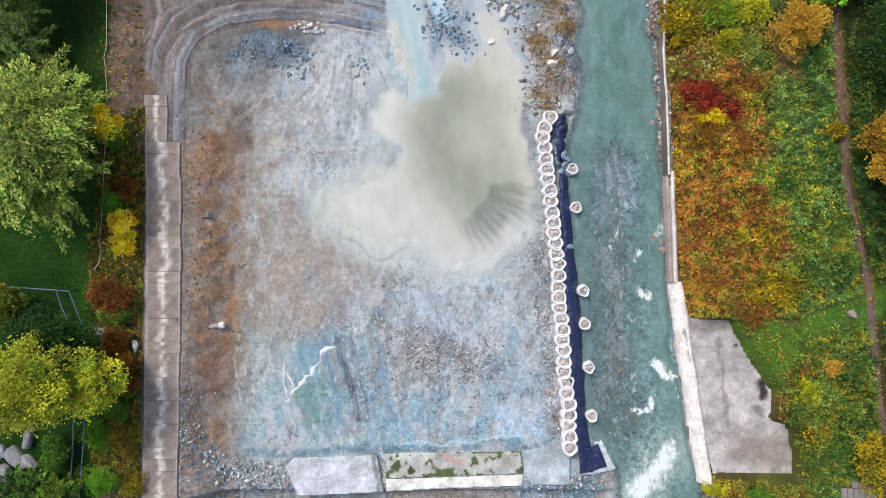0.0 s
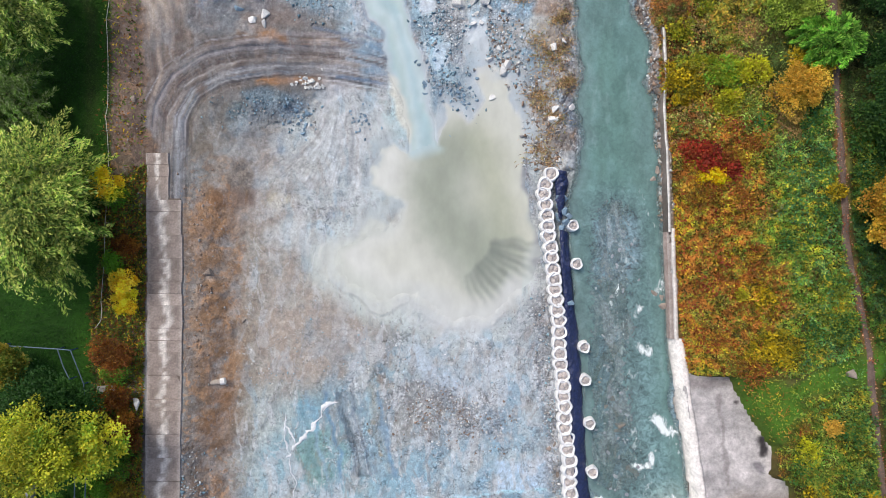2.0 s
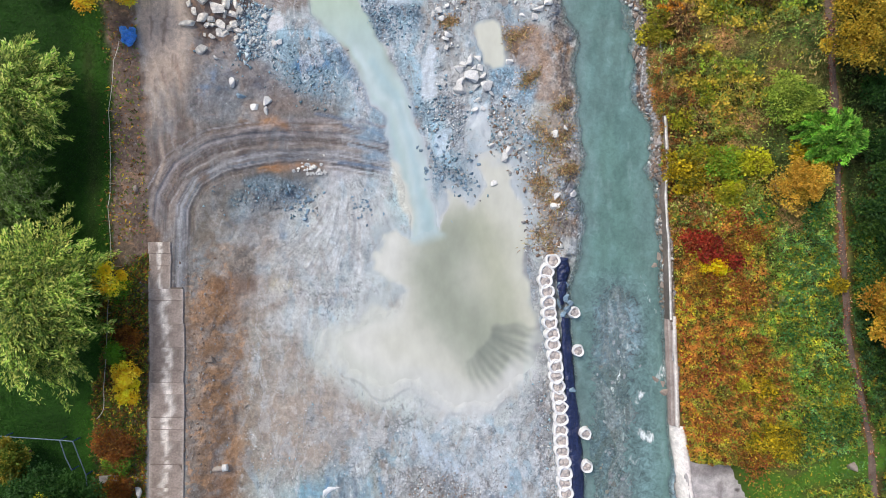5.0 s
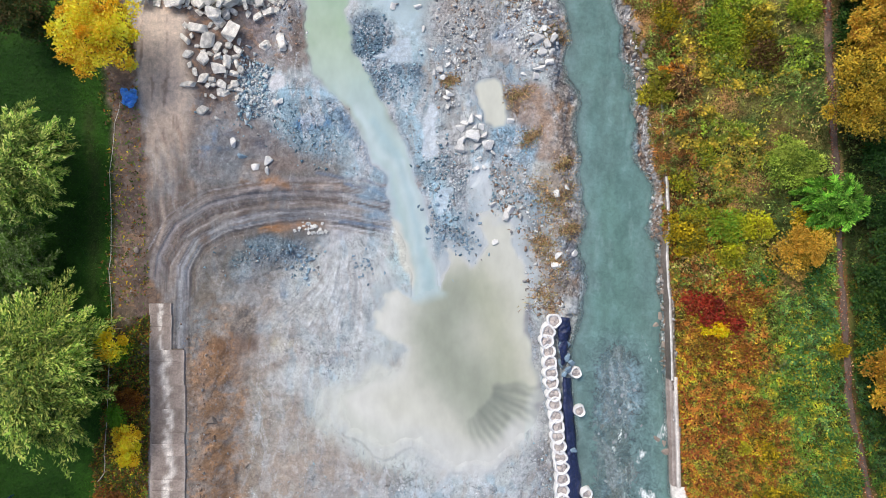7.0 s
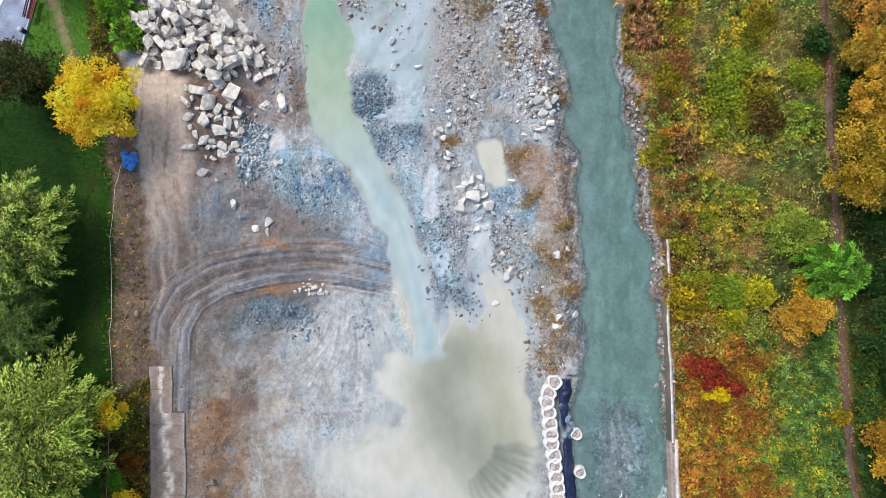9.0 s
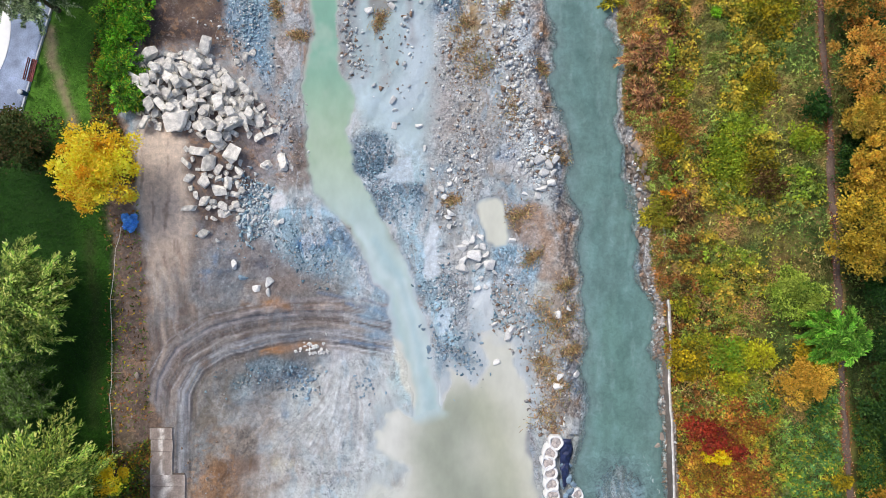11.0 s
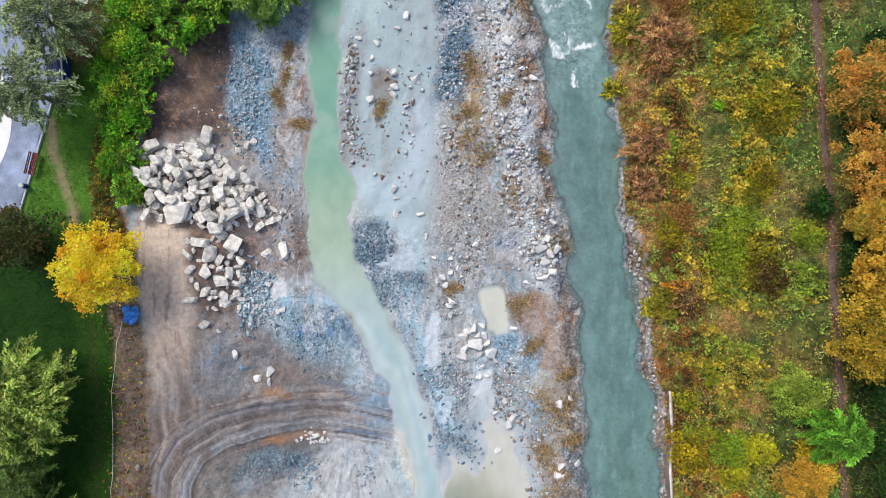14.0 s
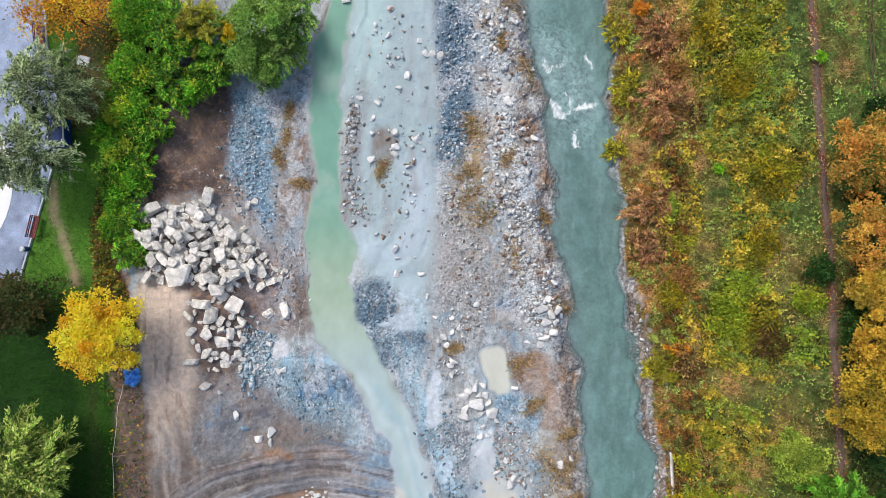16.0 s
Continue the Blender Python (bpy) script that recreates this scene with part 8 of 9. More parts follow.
# east bank: trees beyond the path
EAST = "orange-brown autumn tree beside the dirt path"
tree(31.56, 48.69, 9.0, 3.5, 4.0, (c(212, 154, 72), c(188, 122, 58), c(216, 170, 82), c(76, 110, 40)), (3, 2.4, 3, 3), EAST, 7600, "round", 0.2, 70, group="autumn trees", clumps=36, lumps=0.19)
tree(31.66, 42.41, 9.2, 3.0, 3.6, (c(214, 172, 82), c(206, 154, 68), c(170, 116, 58), c(90, 110, 44)), (4, 3, 1.5, 2), EAST, 7600, "round", 0.2, 71, group="autumn trees", clumps=34, lumps=0.19)
tree(32.37, 38.60, 8.6, 2.3, 2.4, (c(206, 176, 72), c(190, 156, 60), OLIVE), (4, 3, 2.5), EAST, 8000, "round", 0.2, 72, group="autumn trees", clumps=28, lumps=0.19)
tree(33.04, 34.77, 6.2, 2.8, 2.6, (DEEPG, MOSS), (3, 2), "dark green understorey bush beside the path", 5000, "round", 0.2, 73, "bush", "bush", clumps=16)
tree(32.26, 29.64, 9.2, 3.5, 4.6, (c(200, 172, 56), c(164, 146, 48), c(190, 142, 50), c(96, 100, 36)), (4, 3, 1.2, 2.5), "broad tree in dull yellow autumn leaf", 13500, "round", 0.2, 74, group="autumn trees", clumps=46, lumps=0.22)
tree(32.66, 34.30, 8.8, 3.0, 3.4, (c(192, 142, 50), c(198, 168, 60), c(150, 108, 48), OLIVE), (3, 3, 1, 1.5), EAST, 8000, "round", 0.2, 75, group="autumn trees", clumps=30, lumps=0.19)
tree(30.68, 21.40, 6.9, 2.7, 2.1, (c(108, 168, 50), c(84, 142, 42), c(140, 186, 70)), (4, 3, 2), "fresh green bushy tree leaning over the path", 8000, "plume", 0.22, 76, clumps=20)
tree(27.80, 24.67, 5.6, 2.8, 2.3, (c(150, 172, 64), c(170, 184, 80), MOSS), (4, 3, 2), "light green rounded bush in the meadow", 8000, "round", 0.18, 77, "bush", "bush", clumps=24)
tree(28.72, 18.04, 6.0, 2.5, 2.4, (c(226, 182, 70), c(206, 164, 64), OLIVE), (4, 3, 1.5), "ochre yellow bush in the meadow", 7500, "round", 0.18, 78, "bush", "bush", clumps=22)
tree(34.8, 8.2, 8.2, 2.4, 4.2, (c(190, 142, 48), c(192, 162, 56), OLIVE, c(146, 102, 46)), (3, 3, 3, 1.5), EAST, 9800, "round", 0.2, 79, group="autumn trees", clumps=34, lumps=0.19)
tree(34.69, 15.69, 6.6, 2.2, 3.6, (DEEPG, MOSS, c(50, 80, 40)), (3, 2, 2), "dark green tree beyond the path", 7000, "round", 0.22, 80, clumps=20)
tree(36.11, 2.84, 5.6, 1.5, 2.2, (DEEPG, MOSS), (3, 2), "dark green understorey bush beside the path", 4000, "round", 0.2, 81, "bush", "bush", clumps=12)

# understorey under and between the trees beyond the path, its greens darkened for their shade
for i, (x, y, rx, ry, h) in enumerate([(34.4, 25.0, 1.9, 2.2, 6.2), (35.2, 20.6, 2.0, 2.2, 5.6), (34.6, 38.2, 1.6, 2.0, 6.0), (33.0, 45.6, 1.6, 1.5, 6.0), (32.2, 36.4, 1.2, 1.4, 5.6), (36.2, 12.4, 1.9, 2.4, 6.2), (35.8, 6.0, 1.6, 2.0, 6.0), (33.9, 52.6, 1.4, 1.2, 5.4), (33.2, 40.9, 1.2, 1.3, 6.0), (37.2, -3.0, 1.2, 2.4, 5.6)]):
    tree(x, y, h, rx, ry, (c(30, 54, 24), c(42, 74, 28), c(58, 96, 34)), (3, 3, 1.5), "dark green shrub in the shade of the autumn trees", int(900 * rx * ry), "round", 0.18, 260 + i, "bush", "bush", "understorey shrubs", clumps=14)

# east bank: bushes
for i, (x, y, rx, ry, h, kind) in enumerate([(22.2, 12.5, 2.3, 1.6, 1.5, 0), (21.0, 13.2, 1.2, 1, 1.3, 0), (23.9, 11.7, 1.2, 0.9, 1.1, 0), (22.8, 11.1, 1.5, 0.8, 1.3, 1), (21.6, 10.9, 0.6, 0.6, 1.2, 1), (20.9, 10.2, 0.8, 0.5, 1, 2), (24.8, 1.1, 0.6, 0.6, 0.8, 3), (27.8, -3.1, 2.3, 1.8, 1.1, 4), (32.2, -9.7, 1.4, 0.6, 0.8, 2), (35.1, -16.9, 2.6, 2.4, 1.6, 4), (20.3, 19.1, 1.9, 2.2, 1.6, 4), (23.2, 19.6, 2.2, 1.6, 1.6, 5), (29.4, 19.6, 2.4, 2.2, 2, 4), (25.6, 19.6, 1.8, 1.4, 1.4, 3), (23.9, 17.7, 1.4, 0.7, 1.2, 3), (28.9, 15.8, 1.2, 0.6, 0.9, 6), (31.8, 9.6, 1, 0.7, 1, 4), (26.8, 0.5, 1, 1.6, 0.7, 4), (26.0, -3.8, 1.2, 1, 0.7, 4), (30.1, -11.9, 1, 1.6, 0.8, 3), (30.8, -15.2, 1.2, 1, 0.8, 4), (23.2, -20.5, 1.4, 0.6, 0.9, 3), (26.5, -20.5, 1.8, 0.7, 1, 7)]):
    pal, wts, txt = (
        ((c(150, 50, 40), c(172, 66, 44), c(104, 52, 38), c(150, 96, 50)), (3, 2, 2, 1.5), "dark red autumn bush in the meadow"),
        ((c(240, 200, 20), GOLD), (3, 2), "bright yellow autumn bush in the meadow"),
        ((c(208, 172, 72), c(190, 150, 60)), (2, 2), "ochre-orange autumn bush in the meadow"),
        ((c(190, 190, 40), c(160, 166, 44), KHAKI), (3, 2, 1), "yellow-green low bush in the meadow"),
        ((c(190, 166, 30), OLIVE, c(90, 84, 30)), (3, 2, 2), "mottled yellow and dark low bush in the meadow"),
        ((c(150, 160, 40), FRESH, OLIVE), (3, 2, 1), "green-yellow bush on the bank"),
        ((STRAW, KHAKI), (3, 2), "dry straw-coloured tuft in the meadow"),
        ((FRESH, MOSS), (3, 2), "green bush at the edge of the apron"))[int(kind)]
    tree(x, y, float(ground_z(x, y)) + h, rx, ry, pal, wts, txt, int(440 * rx * ry) + 220, "round", 0.23, 100 + i, "bush", "bush", "meadow bushes", clumps=16, lumps=0.28)
for i, (x, y, rx, ry, h, kind) in enumerate([(18.4, 31.5, 1.8, 1.6, 1.6, 0), (19.8, 32.0, 1.4, 1.6, 1.4, 1), (17.4, 31.1, 0.9, 0.8, 1.2, 2), (26.0, 33.7, 2, 1.7, 1.2, 3), (23.1, 35.8, 2.3, 2.2, 1.2, 4), (23.8, 37.7, 2, 1.5, 1.1, 4), (25.7, 35.8, 1.8, 1.6, 1, 5), (28.8, 37.3, 1.9, 1.4, 1.2, 4), (29.6, 39.9, 1.5, 1.5, 1.6, 6), (18.1, 53.9, 2.4, 2.6, 1.6, 7), (17.6, 59.6, 2, 2, 1.6, 7), (14.3, 60.3, 1.2, 1.4, 1.6, 2), (15.9, 61.8, 1, 0.6, 1.5, 8), (17.1, 45.3, 2.4, 1.8, 1.4, 7), (16.7, 41.5, 1.8, 1.4, 1.3, 7), (15.2, 55.3, 1.4, 1.6, 1.4, 2), (14.3, 50.1, 0.9, 1, 1.2, 2), (19.3, 33.0, 1.4, 0.5, 1, 8), (18.6, 37.7, 1.4, 1.6, 1, 5), (23.8, 55.3, 2.6, 2, 1, 5), (26.2, 47.2, 2.2, 2, 0.9, 5), (21.6, 59.6, 1.6, 2.4, 1, 5), (25.7, 42.0, 1.8, 1.6, 0.9, 5), (22.4, 48.2, 0.5, 0.5, 0.7, 9), (29.7, 57.0, 0.6, 0.5, 0.7, 9), (20.4, 52.9, 1.4, 1.2, 0.9, 1), (23.8, 62.4, 1, 0.5, 1, 9)]):
    pal, wts, txt = (
        ((OLIVE, c(150, 150, 40), KHAKI), (3, 2, 2), "olive bush at the water's edge"),
        ((UMBER, c(150, 116, 70), STRAW), (3, 2, 1), "brown leafless twiggy bush"),
        ((c(190, 178, 50), OLIVE), (3, 2), "yellowing willow bush at the water's edge"),
        ((c(84, 66, 38), UMBER, OLIVE), (4, 2, 2), "dark brown withered bush in the meadow"),
        ((c(146, 166, 44), c(104, 130, 38), c(184, 184, 56)), (4, 3, 2), "bright lime green low bush in the meadow"),
        ((c(180, 160, 34), OLIVE, c(96, 90, 34)), (3, 3, 2), "mottled yellow and olive low bush in the meadow"),
        ((DEEPG, c(52, 96, 34)), (2, 2), "dark green round bush in the meadow"),
        ((c(178, 124, 84), c(136, 96, 68), c(202, 156, 108), c(166, 146, 84)), (3, 2, 2, 1.5), "rust-brown autumn bush on the river bank"),
        ((c(212, 146, 40), RUST), (3, 1), "orange autumn bush on the river bank"),
        ((c(130, 180, 40), FRESH), (3, 1), "small fresh green bush in the meadow"))[int(kind)]
    tree(x, y, float(ground_z(x, y)) + h, rx, ry, pal, wts, txt, int((420 if kind == 7 else 330) * rx * ry) + 200, "plume" if kind in (1, 2, 7) else "round", 0.22, 140 + i, "bush", "bush", "meadow bushes", clumps=16, lumps=0.28)

# west bank: bushes between the lawn and the road
for i, (x, y, rx, ry, h, kind) in enumerate([(-27.1, 10.3, 1.8, 1.8, 4.2, 0), (-27.3, 9.2, 1.2, 1, 2, 1), (-26.5, 2.2, 1.4, 1.3, 2.2, 0), (-27.6, 3.8, 0.9, 1.2, 1.2, 1), (-26.8, 0.5, 1.2, 1.2, 0.9, 0), (-27.7, -4.0, 2.1, 1.9, 1.2, 2), (-26.8, -10.3, 1.8, 2.2, 0.9, 2), (-27.5, -5.6, 1.4, 0.7, 0.9, 3), (-26.8, 5.2, 1.2, 1.4, 0.8, 2), (-28.0, -12.7, 2.2, 2, 1.1, 3), (-26.8, -16.0, 1.6, 1.8, 0.8, 4), (-28.5, -19.3, 1.8, 1.4, 1, 1), (-27.3, -7.5, 1.4, 1.4, 0.8, 2), (-28.9, -15.5, 1.2, 1.6, 0.9, 1), (-26.3, -19.7, 1.2, 1.2, 0.7, 4)]):
    pal, wts, txt = (
        ((c(244, 200, 44), GOLD, c(232, 210, 70)), (3, 3, 2), "yellow autumn bush on the road bank"),
        ((c(104, 150, 40), FRESH), (3, 2), "fresh green bush on the road bank"),
        ((c(128, 76, 34), UMBER, c(160, 110, 40)), (3, 2, 2), "rust-brown bush on the road bank"),
        ((FRESH, MOSS, OLIVE), (3, 2, 1), "green bush on the road bank"),
        ((OLIVE, c(170, 150, 36), UMBER), (3, 2, 2), "olive and brown weeds on the road bank"))[int(kind)]
    tree(x, y, float(ground_z(x, y)) + h, rx, ry, pal, wts, txt, int(900 * rx * ry) + 300, "round", 0.17, 180 + i, "bush", "bush", "bank bushes", clumps=11, lumps=0.36)


def growth(name, count, place, colour, label, category, seed, leaf=0.16, narrow=0.35, height=0.35, up=0.9, shape=None):
    """Low leaves and blades over an area: place() keeps points, colour() tints them."""
    rng = np.random.RandomState(seed)
    x, y = place(rng, count)
    n = len(x)
    lift = np.clip(0.45 + 0.9 * fbm(x, y, 1.4, 3, seed + 3), 0.05, 1.4) * height
    up_by = rng.uniform(0.05, 1.0, n) ** 0.8
    z = ground_z(x, y) + lift * up_by
    nrm = unit(rng, n) * 0.7 + (0, 0, up)
    d = unit(rng, n) * (1, 1, 0.5)
    me = (shape or blade_mesh)(name, np.stack([x, y, z], -1), d, nrm, leaf * rng.uniform(0.6, 1.5, n), leaf * narrow * rng.uniform(0.7, 1.3, n), colour(rng, x, y))
    return tagged(part(name, me, M_LEAF), label, category, kind="stuff")


def in_meadow(rng, n):
    y = rng.uniform(-24, 66, n)
    x = rng.uniform(13, 42, n)
    i, j = np.searchsorted(gx, x), np.searchsorted(gy, y)
    ok = (MEADOW[j, i] > 0.5) & (sd_platform[j, i] > 0.15) & (abs(x - along(PATH, y)) > 0.45 + 0.2 * fbm(x, y, 2, 2, 5)) & (x > along(EDGE, y) + np.where(y > 39, -0.2, 0.5))
    mown = signed(x, y, [(24.5, -6.0), (29.3, -5.7), (35.9, -2.8), (36.1, -5.7), (30.2, -7.6), (28.3, -12.3), (26.4, -9.5)]) < 0
    ok &= ~(mown & (rng.uniform(0, 1, n) < 0.85))
    ok &= (sd_weeds[j, i] < 0.3) | (y < 16 + fbm(x, y, 2, 2, 15)) | (rng.uniform(0, 1, n) < 0.13 + 0.5 * sstep(0.4, 0.2, (x - along(EDGE, y)) / np.maximum(along(PATH, y) - along(EDGE, y), 1)))
    return x[ok], y[ok]


def ranked(v):
    """Values spread evenly over 0 to 1 in their order."""
    out = np.empty(len(v))
    out[np.argsort(v)] = (np.arange(len(v)) + 0.5) / len(v)
    return out


def tufted(rng, x, y, seed, lo=0.45, hi=1.6):
    """Light and dark by tuft rather than by leaf."""
    v = lattice(x / 0.27, y / 0.27, seed) + 0.55 * lattice(x / 0.8, y / 0.8, seed + 1) + 0.22 * rng.normal(0, 1, len(x))
    return (lo + (hi - lo) * ranked(v))[:, None]


def meadow_tint(rng, x, y):
    n = len(x)
    a, b, g = fbm(x, y, 5, 3, 301), fbm(x, y, 1.5, 3, 311), fbm(x, y, 3, 3, 321)
    east = (x - along(EDGE, y)) / np.maximum(along(PATH, y) - along(EDGE, y), 1)
    south = sstep(17, 14, y + 2 * a)
    low = sstep(-4, -7, y)
    rusty = south * sstep(0.6, 0.4, east + 0.12 * g)
    shore_w = (1 - south) * sstep(0.42, 0.25, east + 0.15 * g)
    middle = (1 - south) * sstep(0.3, 0.45, east + 0.1 * g) * sstep(0.85, 0.7, east + 0.1 * a)
    green = south * sstep(0.45, 0.62, east + 0.1 * g) + low
    beyond = sstep(1.0, 1.04, east)
    pal = np.array([c(168, 106, 50), c(138, 80, 44), c(214, 182, 44), c(140, 144, 52), c(76, 124, 44), c(200, 168, 112), c(96, 76, 44), c(70, 122, 76), c(172, 178, 72), c(146, 170, 84)])
    w = np.stack([
        1.4 * rusty + 1.0 * shore_w + 0.1,
        1.2 * rusty * (0.5 + np.maximum(a, 0)) + 1.3 * shore_w,
        0.5 * rusty * sstep(0.1, 0.5, b) + 0.4 * middle + (0.3 + 0.5 * sstep(0.2, 0.6, b)) * (0.2 + 0.8 * south),
        0.8 * rusty + 1.0 * middle + 0.8 * green + 0.35,
        1.0 * green + 0.5 * middle * sstep(0.1, -0.4, g) + 1.2 * beyond + 0.5 + 0.8 * (1 - south) * sstep(-0.1, 0.5, a),
        (1 - south) * (0.3 + 1.2 * sstep(0.0, 0.5, g)) * (1 - 0.6 * middle),
        0.5 + 0.5 * sstep(0.0, -0.6, b) + 0.9 * shore_w,
        south * sstep(0.55, 0.75, east) * 1.6 * sstep(-0.1, 0.5, a + 0.3) + 0.5 * beyond,
        1.2 * middle * sstep(-0.2, 0.4, g) + 0.6 * low + 0.2,
        (1 - south) * (0.6 + 1.6 * sstep(0.3, -0.4, g)) + 0.3 * green], -1)
    w = np.clip(w, 0.02, None) ** 1.4
    cum = np.cumsum(w / w.sum(1, keepdims=True), 1)
    k = (ranked(lattice(x / 0.42, y / 0.42, 901) + 0.3 * rng.normal(0, 1, n))[:, None] > cum).sum(1)
    mean = (w / w.sum(1, keepdims=True)) @ pal
    # the last factor darkens growth beyond the path for the trees' shade
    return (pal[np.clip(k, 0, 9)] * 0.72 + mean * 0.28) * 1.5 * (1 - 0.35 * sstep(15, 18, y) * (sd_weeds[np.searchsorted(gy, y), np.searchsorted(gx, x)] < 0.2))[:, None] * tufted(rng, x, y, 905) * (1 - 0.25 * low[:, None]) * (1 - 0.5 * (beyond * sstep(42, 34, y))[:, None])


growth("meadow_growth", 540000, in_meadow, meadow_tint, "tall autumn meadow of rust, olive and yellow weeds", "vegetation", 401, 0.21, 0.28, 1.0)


def in_grass(rng, n):
    y = rng.uniform(14, 66, n)
    x = rng.uniform(12, 42, n)
    i, j = np.searchsorted(gx, x), np.searchsorted(gy, y)
    ok = (MEADOW[j, i] > 0.5) & (sd_weeds[j, i] > -0.5 + 0.5 * fbm(x, y, 1, 2, 25)) & (abs(x - along(PATH, y)) > 0.5) & (x > along(EDGE, y) + np.where(y > 39, -0.2, 0.4))
    return x[ok], y[ok]


def grass_tint(rng, x, y):
    a, b = fbm(x, y, 4, 4, 331), fbm(x, y, 1.1, 3, 341)
    near = sstep(3.2, 0.8, along(PATH, y) - x)
    straw = sstep(-0.1, 0.5, a + 0.5 * b - 0.5 * near)
    deep = sstep(0.1, 0.6, 0.4 * b - a + 0.5 * near)
    col = np.array(c(134, 132, 76))[None] * np.ones((len(x), 1))
    col = col * (1 - straw[:, None]) + np.array(c(188, 150, 100)) * straw[:, None]
    col = col * (1 - 0.75 * deep[:, None]) + np.array(c(84, 120, 60)) * 0.75 * deep[:, None]
    # blades past the path are halved in tone, as shaded by the trees
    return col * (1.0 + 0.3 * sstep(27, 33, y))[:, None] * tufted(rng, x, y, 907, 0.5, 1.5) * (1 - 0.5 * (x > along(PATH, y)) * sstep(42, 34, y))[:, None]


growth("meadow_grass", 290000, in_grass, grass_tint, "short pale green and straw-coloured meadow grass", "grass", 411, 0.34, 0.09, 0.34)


def in_weeds(rng, n):
    y = rng.uniform(14, 66, n)
    x = rng.uniform(12, 36, n)
    i, j = np.searchsorted(gx, x), np.searchsorted(gy, y)
    ok = (MEADOW[j, i] > 0.5) & (sd_weeds[j, i] < 0.2) & (fbm(x, y, 0.9, 3, 351) + 0.25 * rng.normal(0, 1, n) > -0.05) & (x > along(EDGE, y) + 0.5)
    return x[ok], y[ok]


def weed_tint(rng, x, y):
    a = fbm(x, y, 3.5, 3, 361)
    lime = sstep(0.2, 0.6, a)[:, None]
    yellow = np.where(rng.uniform(0, 1, (len(x), 1)) < 0.5, np.array(c(198, 172, 62)), np.array(c(152, 142, 52)))
    fresh = np.where(rng.uniform(0, 1, (len(x), 1)) < 0.6, np.array(c(144, 164, 52)), np.array(c(112, 140, 46)))
    low = sstep(27, 23, y)[:, None]
    mixed = tones(rng, (c(178, 150, 58), c(146, 100, 52), c(120, 124, 50), c(96, 128, 52)), (3, 2, 3, 2), len(x), 0.3)
    return ((yellow * (1 - lime) + fresh * lime) * (1 - low) + mixed * low) * 1.2 * tufted(rng, x, y, 909, 0.5, 1.6)


growth("leafy_weeds", 210000, in_weeds, weed_tint, "yellow-green broad-leaved weeds in the meadow", "weeds", 412, 0.2, 0.5, 1.0, up=1.6, shape=leaf_mesh)


def in_rust(rng, n):
    y = rng.uniform(-24, 18, n)
    x = rng.uniform(13, 32, n)
    i, j = np.searchsorted(gx, x), np.searchsorted(gy, y)
    ok = (MEADOW[j, i] > 0.5) & (sd_platform[j, i] > 0.3) & (abs(x - along(PATH, y)) > 0.6) & (x > along(EDGE, y) + 0.5) & (fbm(x, y, 1.6, 4, 371) > 0.05)
    ok &= ~(signed(x, y, [(24.5, -6.0), (29.3, -5.7), (35.9, -2.8), (36.1, -5.7), (30.2, -7.6), (28.3, -12.3), (26.4, -9.5)]) < 0.3)
    return x[ok], y[ok]


def rust_tint(rng, x, y):
    east = (x - along(EDGE, y)) / np.maximum(along(PATH, y) - along(EDGE, y), 1)
    g = sstep(0.4, 0.65, east + 0.15 * fbm(x, y, 3, 3, 321))[:, None]
    warm = tones(rng, (c(196, 160, 52), c(170, 104, 50), c(146, 70, 46), c(142, 134, 54)), (1.6, 2.4, 2, 2), len(x), 0.3)
    cool = tones(rng, (c(110, 146, 60), c(88, 132, 80), c(176, 170, 60)), (3, 2, 1), len(x), 0.3)
    return (warm * (1 - g) + cool * g) * tufted(rng, x, y, 911, 0.55, 1.3) * (1 - 0.3 * sstep(-4, -7, y))[:, None]


growth("autumn_leaf_weeds", 90000, in_rust, rust_tint, "gold, rust and green broad-leaved autumn weeds", "weeds", 413, 0.2, 0.5, 1.0, up=1.6, shape=leaf_mesh)


